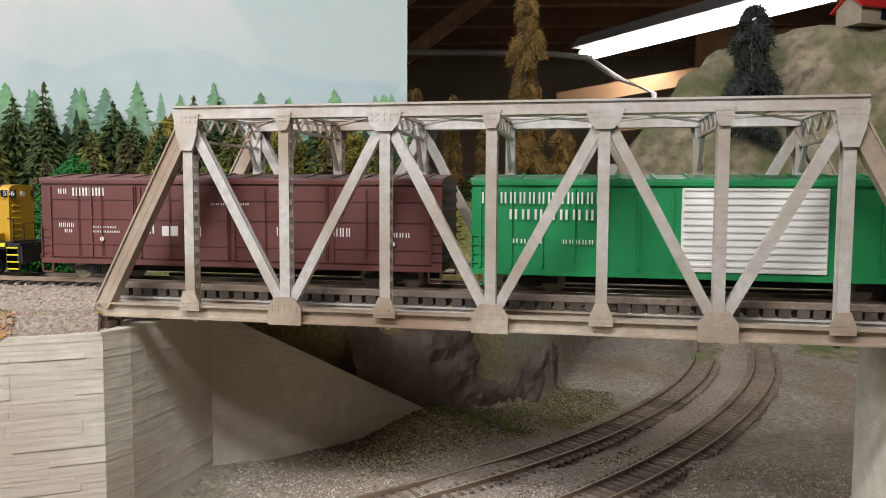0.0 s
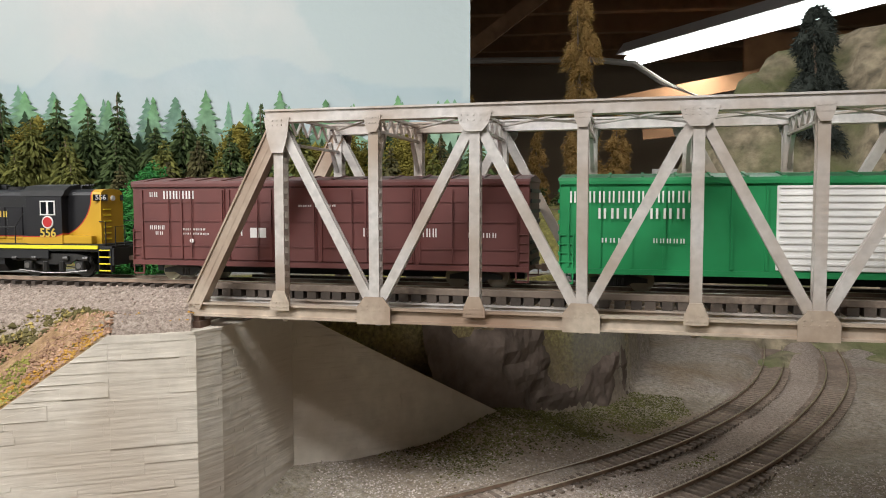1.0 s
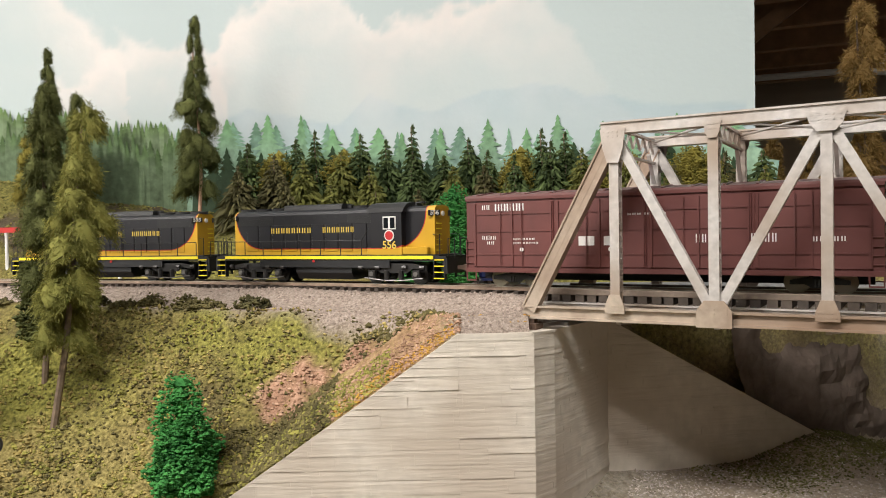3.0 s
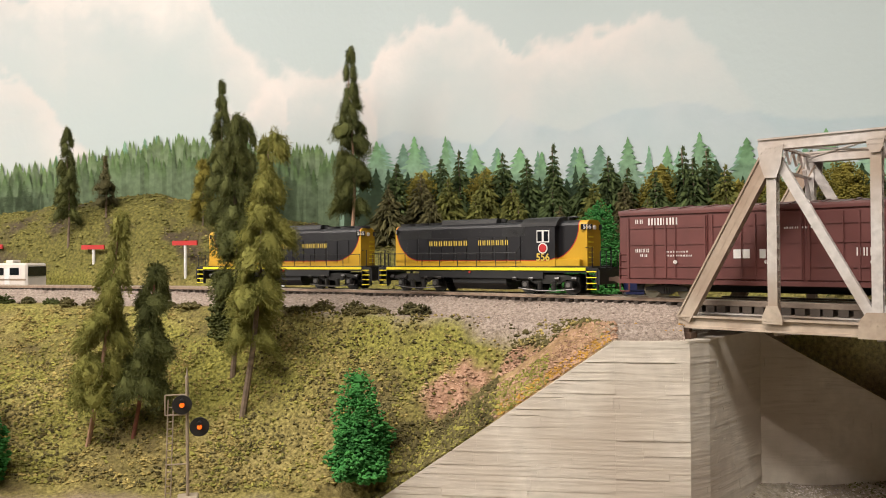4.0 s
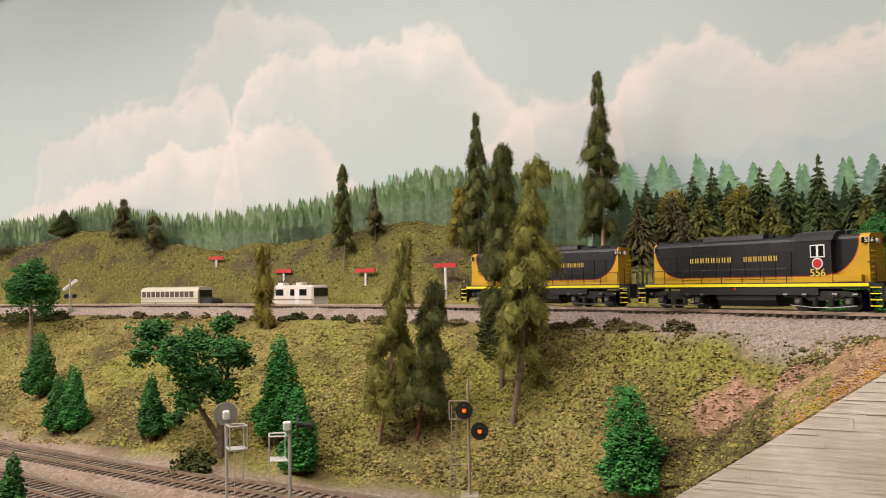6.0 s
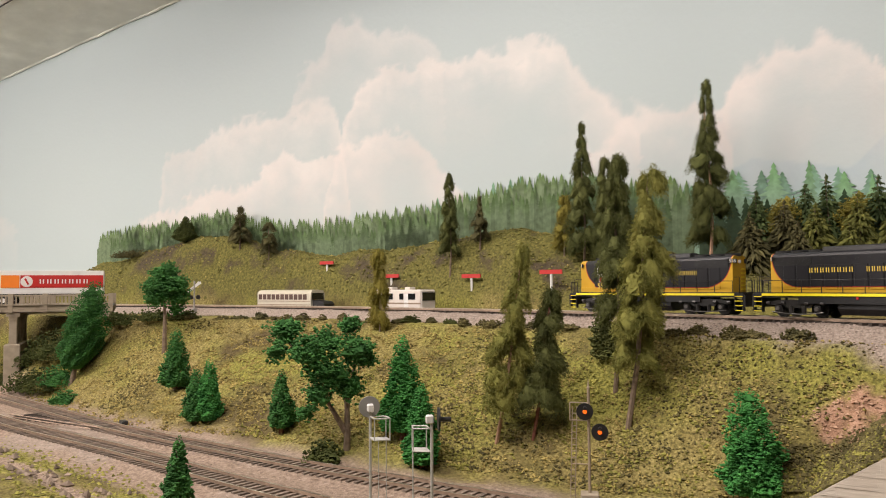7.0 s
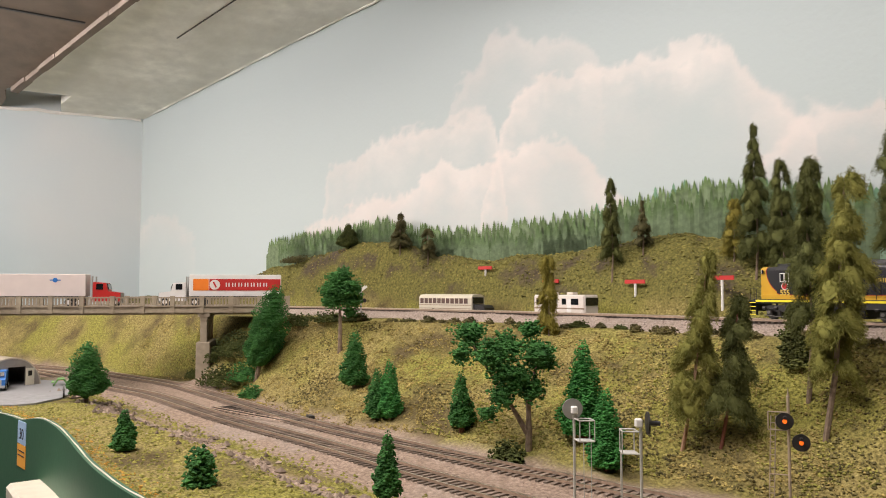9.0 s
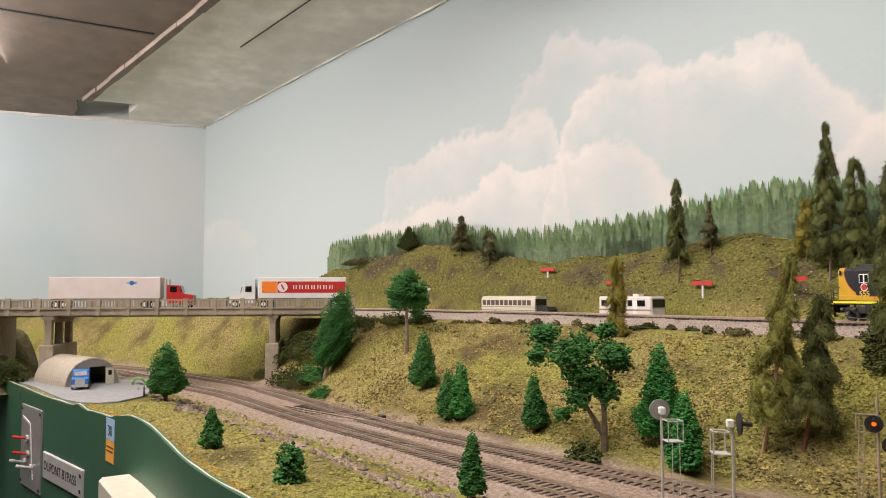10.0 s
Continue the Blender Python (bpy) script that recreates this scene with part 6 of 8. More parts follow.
def words(text, size, loc, material, parent, face=-1, name="lettering", bold=0.0):
    """Raised lettering in the built-in font on a side that faces -y (face -1) or +y (face 1), centred on loc."""
    cu = bpy.data.curves.new(name, "FONT")
    cu.body, cu.size, cu.extrude, cu.align_x, cu.align_y, cu.offset = text, size, 0.00006, "CENTER", "CENTER", bold
    tmp = bpy.data.objects.new(name, cu)
    scene.collection.objects.link(tmp)
    bpy.context.view_layer.update()
    me = bpy.data.meshes.new_from_object(tmp)
    bpy.data.objects.remove(tmp)
    me.materials.clear()
    me.materials.append(material)
    o = new(name, me)
    o.parent = parent
    o.matrix_basis = Matrix.Translation(loc) @ (pose(0, 0, 0, 90, 0, 0) if face < 0 else pose(0, 0, 0, 90, 0, 180))
    return o


def letter_bars(x0, x1, z0, z1, y, n, face, parent, material, name="lettering", gap=0.3, seed=0):
    """A word drawn as a row of plain upright bars, one for each letter."""
    bm = bmesh.new()
    w = (x1 - x0) / n
    for i in range(n):
        c = x0 + w * (i + 0.5)
        for e in (-1, 1):
            box(bm, (w * (1 - gap) * 0.26, 0.00012, z1 - z0), (c + e * w * (1 - gap) * 0.30, y, (z0 + z1) / 2))
    return part(name, bm, material, parent)


def loco_paint():
    """Dark grey flanks that run out in round ends, a thin red line, golden yellow outside it."""
    m = bpy.data.materials.new("grey_and_yellow_loco_paint")
    m.use_nodes = True
    nt = m.node_tree
    p = nt.nodes["Principled BSDF"]
    p.inputs["Roughness"].default_value = 0.36
    p.inputs["Specular IOR Level"].default_value = 0.35
    tc = nt.nodes.new("ShaderNodeTexCoord")
    sp = nt.nodes.new("ShaderNodeSeparateXYZ")
    nt.links.new(tc.outputs["Object"], sp.inputs[0])

    def calc(op, a, b=None, c=None):
        n = nt.nodes.new("ShaderNodeMath")
        n.operation = op
        for i, v in enumerate((a, b, c)):
            if v is None:
                continue
            if isinstance(v, (int, float)):
                n.inputs[i].default_value = v
            else:
                nt.links.new(v, n.inputs[i])
        return n.outputs[0]

    R, HX, ZB = 0.022, 0.0735, 0.0222
    q = calc("MAXIMUM", calc("SUBTRACT", calc("ABSOLUTE", calc("ADD", sp.outputs[0], -0.001)), HX - R), 0.0)
    r = calc("MAXIMUM", calc("SUBTRACT", ZB + R, sp.outputs[2]), 0.0)
    d = calc("SQRT", calc("ADD", calc("MULTIPLY", q, q), calc("MULTIPLY", r, r)))
    n1 = nt.nodes.new("ShaderNodeTexNoise")
    n1.inputs["Scale"].default_value, n1.inputs["Detail"].default_value = 90, 5
    nt.links.new(tc.outputs["Object"], n1.inputs["Vector"])

    def tone(a, b):
        x = nt.nodes.new("ShaderNodeMix")
        x.data_type = "RGBA"
        nt.links.new(n1.outputs["Fac"], x.inputs[0])
        x.inputs[6].default_value, x.inputs[7].default_value = (*a, 1), (*b, 1)
        return x.outputs[2]

    def pick(f, a, b):
        x = nt.nodes.new("ShaderNodeMix")
        x.data_type = "RGBA"
        nt.links.new(f, x.inputs[0])
        nt.links.new(a, x.inputs[6])
        nt.links.new(b, x.inputs[7])
        return x.outputs[2]

    grey = tone((0.010, 0.010, 0.012), (0.020, 0.0195, 0.0215))
    yellow = tone((0.46, 0.26, 0.012), (0.60, 0.36, 0.03))
    red = tone((0.35, 0.03, 0.02), (0.45, 0.05, 0.03))
    c = pick(calc("GREATER_THAN", d, R), grey, red)
    c = pick(calc("GREATER_THAN", d, R + 0.0006), c, yellow)
    nt.links.new(c, p.inputs["Base Color"])
    return m


M["loco"] = loco_paint()
M["loco_black"] = mat("satin_black_paint", (0.010, 0.010, 0.011), 0.5, 0, 120, 0.3)
M["loco_roof"] = mat("dull_black_roof", (0.017, 0.0165, 0.0165), 0.55, 0, 120, 0.2)
M["truck_grey"] = mat("black_truck_casting", (0.07, 0.068, 0.066), 0.32, 0.6, 150, 0.35)
M["pipe_grey"] = mat("worn_dark_metal", (0.20, 0.19, 0.18), 0.35, 0.6, 150, 0.25)
M["stripe"] = mat("bright_yellow_stripe", (0.85, 0.72, 0.02), 0.45, 0, 100, 0.06)
M["gold"] = mat("gold_lettering", (0.62, 0.44, 0.06), 0.5, 0, 100, 0.08)
M["signal_red"] = mat("red_enamel", (0.5, 0.02, 0.02), 0.4, 0, 100, 0.1)
M["glass"] = mat("dark_window_glass", (0.01, 0.012, 0.014), 0.08, 0, 0)
M["wheel"] = mat("bright_metal_wheel", (0.62, 0.57, 0.45), 0.28, 0.9, 120, 0.15)
M["car_brown"] = mat("oxide_brown_boxcar_paint", (0.125, 0.037, 0.032), 0.5, 0, 90, 0.14, 0, None, (0.105, 0.034, 0.03), coarse=14)
M["car_green"] = mat("green_boxcar_paint", (0.02, 0.235, 0.075), 0.5, 0, 90, 0.1, 0, None, (0.017, 0.2, 0.06), coarse=14)


def wheelset(parent, x, r=0.0055, m="truck_grey", gauge=0.0082):
    for s in (-1, 1):
        bm = bmesh.new()
        disc(bm, (x, s * gauge, r), (0, 1, 0), r, 0.0016, 20)
        disc(bm, (x, s * (gauge + 0.0010), r), (0, 1, 0), r * 0.55, 0.0006, 14)
        disc(bm, (x, s * (gauge - 0.0009), r), (0, 1, 0), r + 0.0006, 0.0004, 20)
        part("wheel", bm, M[m], parent)
    bm = bmesh.new()
    tube(bm, [(x, -gauge, r), (x, gauge, r)], 0.0012, 8)
    part("axle", bm, M["truck_grey"], parent)


def empty_part(name, m, parent):
    bm = bmesh.new()
    box(bm, (0.0072, 0.0014, 0.0034), (0, 0, 0))
    o = part(name, bm, M["loco_black"], parent, "black board with white number")
    o.matrix_basis = m
    return o


def loco(x, number, flip, label):
    th = empty("diesel_locomotive", on_track(x, flip), label, "locomotive", "locomotives of the train")
    LO, SI = M["loco"], M["loco_black"]
    hw = 0.0098  # half width of the hood
    # frame and side sills
    bm = bmesh.new()
    box(bm, (0.176, 0.030, 0.0030), (0, 0, 0.0158))
    for s in (-1, 1):
        box(bm, (0.1, 0.0015, 0.0045), (0, s * 0.0145, 0.0125))
    part("frame", bm, SI, th)
    for s in (-1, 1):
        bm = bmesh.new()
        box(bm, (0.160, 0.0008, 0.0019), (0, s * 0.0155, 0.0165))
        part("side_stripe", bm, M["stripe"], th, "bright yellow sill stripe")
        bm = bmesh.new()
        box(bm, (0.0014, 0.0006, 0.0015), (0.006, s * 0.0157, 0.0143))
        part("fuel_cap", bm, M["signal_red"], th, "small red cap")
    bm = bmesh.new()
    box(bm, (0.168, 0.0305, 0.0006), (0, 0, 0.0178))
    part("walkway", bm, SI, th)

    def hood(name, x0, x1, top, lab=""):
        bm = bmesh.new()
        prof = [(-hw, 0.018), (hw, 0.018), (hw, top - 0.0035), (hw - 0.0008, top - 0.0018), (hw - 0.003, top - 0.0004), (0, top), (-hw + 0.003, top - 0.0004), (-hw + 0.0008, top - 0.0018), (-hw, top - 0.0035)]
        prism(bm, prof, x0, x1, "x")
        return part(name, bm, LO, th, lab)

    hood("long_hood", -0.037, 0.0760, 0.0475)
    hood("short_hood", -0.0785, -0.0585, 0.0475)
    # lower side boxes beside the hoods
    for s in (-1, 1):
        bm = bmesh.new()
        box(bm, (0.042, 0.0042, 0.0045), (-0.0545, s * 0.0120, 0.0203), None, 0.0004)
        part("battery_box", bm, LO, th)
    # cab
    bm = bmesh.new()
    cw = 0.0147
    prof = [(-cw, 0.018), (cw, 0.018), (cw, 0.0435), (cw - 0.002, 0.0463), (cw - 0.006, 0.0487), (0, 0.0497), (-cw + 0.006, 0.0487), (-cw + 0.002, 0.0463), (-cw, 0.0435)]
    prism(bm, prof, -0.0585, -0.037, "x")
    part("cab", bm, LO, th)
    bm = bmesh.new()
    prof = [(-cw - 0.0004, 0.0437), (cw + 0.0004, 0.0437), (cw - 0.0018, 0.0466), (cw - 0.006, 0.0491), (0, 0.0501), (-cw + 0.006, 0.0491), (-cw + 0.0018, 0.0466)]
    prism(bm, prof, -0.0595, -0.0335, "x")
    part("cab_roof", bm, M["loco_roof"], th, "dull black cab roof")
    for s in (-1, 1):
        y = s * (cw + 0.0002)
        for k in (0, 1):
            xc = -0.0525 + k * 0.0046
            bm = bmesh.new()
            box(bm, (0.0044, 0.0005, 0.0078), (xc, y, 0.0373))
            w = part("cab_window", bm, M["white"], th, "white-framed side window")
            bm = bmesh.new()
            box(bm, (0.0031, 0.0003, 0.0064), (xc, y + s * 0.0003, 0.0373))
            part("pane", bm, M["glass"], w)
        bm = bmesh.new()
        disc(bm, (-0.0500, y, 0.0297), (0, 1, 0), 0.0034, 0.0004, 24)
        e = part("emblem", bm, M["white"], th, "white ring with a red disc")
        bm = bmesh.new()
        disc(bm, (-0.0500, y + s * 0.0002, 0.0297), (0, 1, 0), 0.0027, 0.0004, 24)
        part("red_disc", bm, M["signal_red"], e)
        words(number, 0.0066, (-0.0500, y + s * 0.0001, 0.0238), M["gold"], th, s, "cab_number", 0.00012)
        # company name as plain bars
        f = 1 if s < 0 else -1
        for a, b, n in ((-0.022, 0.012, 8), (0.020, 0.045, 7)):
            a, b = (a, b) if s < 0 else (-b + 0.023, -a + 0.023)
            letter_bars(a, b, 0.0322, 0.0356, s * (hw + 0.00058), n, s, th, M["gold"])
        # hood doors, louvres and grilles
        for k in range(9):
            bm = bmesh.new()
            xc = -0.026 + k * 0.0108
            box(bm, (0.0096, 0.0010, 0.0175), (xc, s * hw, 0.0290), None, 0.0003)
            d = part("hood_door", bm, LO, th)
            bm = bmesh.new()
            box(bm, (0.0005, 0.0005, 0.0012), (xc + 0.0038, s * (hw + 0.0002), 0.0290))
            part("latch", bm, SI, d)
        for k, (xc, w) in enumerate(((-0.0255, 0.018), (0.0575, 0.030))):
            bm = bmesh.new()
            box(bm, (w, 0.0007, 0.0055), (xc, s * hw, 0.0405))
            g = part("grille", bm, M["loco_roof"], th, "dark louvred grille")
            for j in range(7):
                bm = bmesh.new()
                box(bm, (w * 0.96, 0.0003, 0.0003), (xc, s * (hw + 0.0004), 0.0385 + j * 0.0007))
                part("louvre", bm, SI, g)
        for k in range(6):
            bm = bmesh.new()
            box(bm, (0.0022, 0.0004, 0.0012), (-0.008 + k * 0.0085, s * hw, 0.0420))
            part("vent", bm, SI, th)
        # handrail with stanchions
        bm = bmesh.new()
        tube(bm, [(-0.030, s * 0.0150, 0.0270), (0.0785, s * 0.0150, 0.0270)], 0.00028, 6)
        tube(bm, [(-0.030, s * 0.0150, 0.0270), (-0.0345, s * 0.0140, 0.0345)], 0.00028, 6)
        part("handrail", bm, SI, th)
        for k in range(8):
            bm = bmesh.new()
            tube(bm, [(-0.030 + k * 0.0155, s * 0.0150, 0.0175), (-0.030 + k * 0.0155, s * 0.0150, 0.0270)], 0.0003, 6)
            part("stanchion", bm, SI, th)
        for xx in (-0.0835, 0.0835):
            bm = bmesh.new()
            tube(bm, [(xx, s * 0.0135, 0.0165), (xx, s * 0.0135, 0.0300), (xx - math.copysign(0.006, xx), s * 0.0100, 0.0300)], 0.0003, 6)
            part("grab_rail", bm, SI, th)
    # roof: fans, dynamic brake hatch, stacks
    for xc in (-0.022, 0.044, 0.058, 0.071):
        bm = bmesh.new()
        disc(bm, (xc, 0, 0.0478), (0, 0, 1), 0.0062, 0.0018, 22)
        f = part("roof_fan", bm, M["loco_roof"], th)
        bm = bmesh.new()
        for k in range(6):
            a = k * math.pi / 6
            beam(bm, (xc - 0.0058 * math.cos(a), -0.0058 * math.sin(a), 0.0489), (xc + 0.0058 * math.cos(a), 0.0058 * math.sin(a), 0.0489), 0.0005, 0.0004)
        part("fan_guard", bm, SI, f)
    bm = bmesh.new()
    prism(bm, [(-0.0068, 0.0468), (0.0068, 0.0468), (0.0062, 0.0498), (0.0045, 0.0506), (-0.0045, 0.0506), (-0.0062, 0.0498)], -0.010, 0.036, "x")
    part("roof_hatch", bm, M["loco_roof"], th, "long black roof hatch")
    for xc in (0.0375, -0.0125):
        bm = bmesh.new()
        box(bm, (0.0035, 0.0035, 0.0026), (xc, 0, 0.0487), None, 0.0003)
        part("exhaust_stack", bm, SI, th)
    bm = bmesh.new()
    for k in (-0.002, 0, 0.002):
        tube(bm, [(-0.0615, k, 0.0495), (-0.0665, k, 0.0495)], 0.0003, 6, 0.0007)
    box(bm, (0.001, 0.005, 0.002), (-0.0620, 0, 0.0485))
    part("horn", bm, SI, th)
    # ends: number boards, headlight, ribs, rails, steps, pilots, couplers
    for e in (-1, 1):
        xe = -0.0786 if e < 0 else 0.0761
        bm = bmesh.new()
        disc(bm, (xe + e * 0.0004, 0, 0.0425), (1, 0, 0), 0.0014, 0.0012, 16)
        part("headlight", bm, M["white"], th)
        for s in (-1, 1):
            nb = empty_part("number_board", Matrix.Translation((xe - e * 0.0008, s * (hw - 0.0008), 0.0428)) @ Matrix.Rotation(math.atan2(e, -s), 4, "Z"), th)
            o = words(number, 0.0036, (0, -0.0008, 0), M["white"], nb, -1, "number", 0.00008)
        for k in range(6):
            bm = bmesh.new()
            box(bm, (0.0006, 0.0060, 0.0006), (xe + e * 0.0003, 0.005, 0.0205 + k * 0.0032))
            part("grab_iron", bm, M["stripe"], th)
        bm = bmesh.new()
        box(bm, (0.0030, 0.0300, 0.0090), (e * 0.0875, 0, 0.0115))
        part("pilot", bm, SI, th)
        bm = bmesh.new()
        box(bm, (0.0060, 0.0030, 0.0024), (e * 0.0915, 0, 0.0100))
        box(bm, (0.0022, 0.0042, 0.0036), (e * 0.0945, 0, 0.0100))
        part("coupler", bm, M["rust"], th)
        bm = bmesh.new()
        tube(bm, [(e * 0.0885, -0.0125, 0.0165), (e * 0.0885, -0.0125, 0.0275), (e * 0.0885, -0.004, 0.0275)], 0.0003, 6)
        tube(bm, [(e * 0.0885, 0.0125, 0.0165), (e * 0.0885, 0.0125, 0.0275), (e * 0.0885, 0.004, 0.0275)], 0.0003, 6)
        tube(bm, [(e * 0.0885, 0.004, 0.0275), (e * 0.0885, 0.004, 0.0165)], 0.0003, 6)
        tube(bm, [(e * 0.0885, -0.004, 0.0275), (e * 0.0885, -0.004, 0.0165)], 0.0003, 6)
        part("end_rail", bm, SI, th)
        for s in (-1, 1):
            for k in range(4):
                bm = bmesh.new()
                box(bm, (0.0065, 0.0026, 0.0005), (e * 0.0838, s * 0.0140, 0.0042 + k * 0.0036))
                st = part("step", bm, SI, th)
                bm = bmesh.new()
                box(bm, (0.0066, 0.0003, 0.0006), (e * 0.0838, s * 0.0154, 0.0042 + k * 0.0036))
                part("step_edge", bm, M["stripe"], st, "yellow step edge")
            bm = bmesh.new()
            for xx in (0.0803, 0.0873):
                box(bm, (0.0005, 0.0028, 0.0125), (e * xx, s * 0.0139, 0.0098))
            part("step_side", bm, SI, th)
    # fuel tank and reservoirs
    bm = bmesh.new()
    prism(bm, [(-0.0135, 0.0068), (-0.0135, 0.0130), (0.0135, 0.0130), (0.0135, 0.0068), (0.0100, 0.0026), (-0.0100, 0.0026)], -0.0215, 0.0215, "x")
    part("fuel_tank", bm, SI, th)
    for s in (-1, 1):
        bm = bmesh.new()
        tube(bm, [(-0.020, s * 0.0132, 0.0132), (0.018, s * 0.0132, 0.0132)], 0.0014, 10)
        part("air_reservoir", bm, SI, th)
    # trucks
    for xc in (-0.0520, 0.0520):
        bm = bmesh.new()
        box(bm, (0.030, 0.010, 0.004), (xc, 0, 0.0105))
        tk = part("truck", bm, M["truck_grey"], th)
        for dx in (-0.0155, 0.0155):
            wheelset(th, xc + dx, 0.0058)
        for s in (-1, 1):
            bm = bmesh.new()
            y = s * 0.0128
            prism(bm, [(xc - 0.0225, 0.0085), (xc - 0.0135, 0.0098), (xc - 0.009, 0.0070), (xc + 0.009, 0.0070), (xc + 0.0135, 0.0098), (xc + 0.0225, 0.0085), (xc + 0.0225, 0.0112), (xc + 0.013, 0.0128), (xc - 0.013, 0.0128), (xc - 0.0225, 0.0112)], y - 0.0008, y + 0.0008)
            part("side_frame", bm, M["truck_grey"], tk)
            for dx in (-0.0155, 0.0155):
                bm = bmesh.new()
                box(bm, (0.0050, 0.0022, 0.0046), (xc + dx, y + s * 0.0006, 0.0064), None, 0.0004)
                part("journal_box", bm, M["truck_grey"], tk)
            for dx in (-0.005, 0.005):
                bm = bmesh.new()
                tube(bm, [(xc + dx, y + s * 0.0006, 0.0030), (xc + dx, y + s * 0.0006, 0.0085)], 0.0017, 8)
                part("spring", bm, M["truck_grey"], tk)
            bm = bmesh.new()
            tube(bm, [(xc - 0.0205, y + s * 0.0016, 0.0040), (xc - 0.006, y + s * 0.0018, 0.0026), (xc + 0.006, y + s * 0.0018, 0.0026), (xc + 0.0205, y + s * 0.0016, 0.0040)], 0.0004, 6)
            part("brake_rod", bm, M["pipe_grey"], tk, "grey brake rod")
            for dx in (-0.0155, 0.0155):
                bm = bmesh.new()
                disc(bm, (xc + dx, y + s * 0.0019, 0.0064), (0, 1, 0), 0.0015, 0.0005, 12)
                part("journal_lid", bm, M["pipe_grey"], tk)
            for dx in (-0.0215, -0.0095, 0.0095, 0.0215):
                bm = bmesh.new()
                tube(bm, [(xc + dx, y + s * 0.0014, 0.0104), (xc + dx + 0.003, y + s * 0.0014, 0.0104)], 0.0014, 8)
                part("brake_cylinder", bm, M["truck_grey"], tk)
    return th


def freight_car(x, L, body_mat, label, kind):
    th = empty("boxcar", on_track(x), label, "boxcar", "boxcars of the train")
    top, base, hw = 0.0500, 0.0085, 0.0182
    bm = bmesh.new()
    box(bm, (L, 2 * hw, top - base), (0, 0, (top + base) / 2), None, 0.0004)
    part("body", bm, body_mat, th)
    bm = bmesh.new()
    prism(bm, [(-hw - 0.0006, top - 0.0004), (hw + 0.0006, top - 0.0004), (hw + 0.0004, top + 0.0008), (0, top + 0.0030), (-hw - 0.0004, top + 0.0008)], -L / 2 - 0.0005, L / 2 + 0.0005, "x")
    rf = part("roof", bm, body_mat, th)
    for k in range(14):
        bm = bmesh.new()
        xc = -L / 2 + L * (k + 0.5) / 14
        for s in (-1, 1):
            beam(bm, (xc, s * hw, top + 0.0010), (xc, 0, top + 0.0033), 0.0012, 0.0006)
        part("roof_rib", bm, body_mat, rf)
    bm = bmesh.new()
    box(bm, (L * 0.96, 0.008, 0.005), (0, 0, base - 0.002))
    part("underframe", bm, M["loco_black"], th)
    for s in (-1, 1):
        y = s * (hw + 0.0004)
        for z, h in ((base + 0.0012, 0.0024), (top - 0.0012, 0.0016)):
            bm = bmesh.new()
            box(bm, (L, 0.0012, h), (0, y, z))
            part("side_rail", bm, body_mat, th)
        if kind == "doors":
            for k in range(4):
                x0 = -L / 2 + 0.004 + k * (L - 0.008) / 4
                w = (L - 0.008) / 4
                bm = bmesh.new()
                box(bm, (w - 0.0012, 0.0008, top - base - 0.006), (x0 + w / 2, s * (hw + 0.0003), (top + base) / 2), None, 0.0002)
                d = part("plug_door", bm, body_mat, th)
                for j in range(3):
                    bm = bmesh.new()
                    box(bm, (0.0010, 0.0007, top - base - 0.007), (x0 + w * (0.04 + 0.46 * j), s * (hw + 0.0010), (top + base) / 2))
                    part("door_post", bm, body_mat, d)
                for z in (base + 0.010, base + 0.0225, base + 0.032):
                    bm = bmesh.new()
                    box(bm, (w - 0.002, 0.0006, 0.0007), (x0 + w / 2, s * (hw + 0.0009), z))
                    part("door_rib", bm, body_mat, d)
                for j in (0.36, 0.62):
                    bm = bmesh.new()
                    tube(bm, [(x0 + w * j, s * (hw + 0.0015), base + 0.004), (x0 + w * j, s * (hw + 0.0015), top - 0.004)], 0.00028, 6)
                    part("lock_rod", bm, body_mat, d)
                bm = bmesh.new()
                disc(bm, (x0 + w * 0.62, s * (hw + 0.0014), base + 0.0125), (0, 1, 0), 0.0011, 0.0006, 12)
                part("hand_wheel", bm, M["white"], d)
        else:
            for k in range(15):
                xc = -L / 2 + 0.004 + k * (L - 0.008) / 14
                if -0.012 < xc < 0.05:
                    continue
                bm = bmesh.new()
                box(bm, (0.0011, 0.0009, top - base - 0.006), (xc, y, (top + base) / 2))
                part("side_post", bm, body_mat, th)
            bm = bmesh.new()
            box(bm, (0.058, 0.0012, top - base - 0.006), (0.019, y, (top + base) / 2), None, 0.0003)
            d = part("sliding_door", bm, M["white"], th, "large white corrugated door")
            for j in range(12):
                bm = bmesh.new()
                box(bm, (0.056, 0.0008, 0.0009), (0.019, y + s * 0.0007, base + 0.006 + j * 0.0029))
                part("door_corrugation", bm, M["white"], d)
        for e in (-1, 1):
            bm = bmesh.new()
            for k in range(5):
                tube(bm, [(e * (L / 2 - 0.0005), y, base + 0.001 + k * 0.004), (e * (L / 2 - 0.006), y, base + 0.001 + k * 0.004)], 0.0003, 6)
            box(bm, (0.0005, 0.0008, 0.020), (e * (L / 2 - 0.0003), y, base + 0.008))
            box(bm, (0.0005, 0.0008, 0.020), (e * (L / 2 - 0.0062), y, base + 0.008))
            part("ladder", bm, body_mat, th)
            bm = bmesh.new()
            box(bm, (0.006, 0.0006, 0.0007), (e * (L / 2 - 0.0032), y, base - 0.0045))
            for xx in (0.0004, 0.006):
                box(bm, (0.0006, 0.0006, 0.005), (e * (L / 2 - xx), y, base - 0.0022))
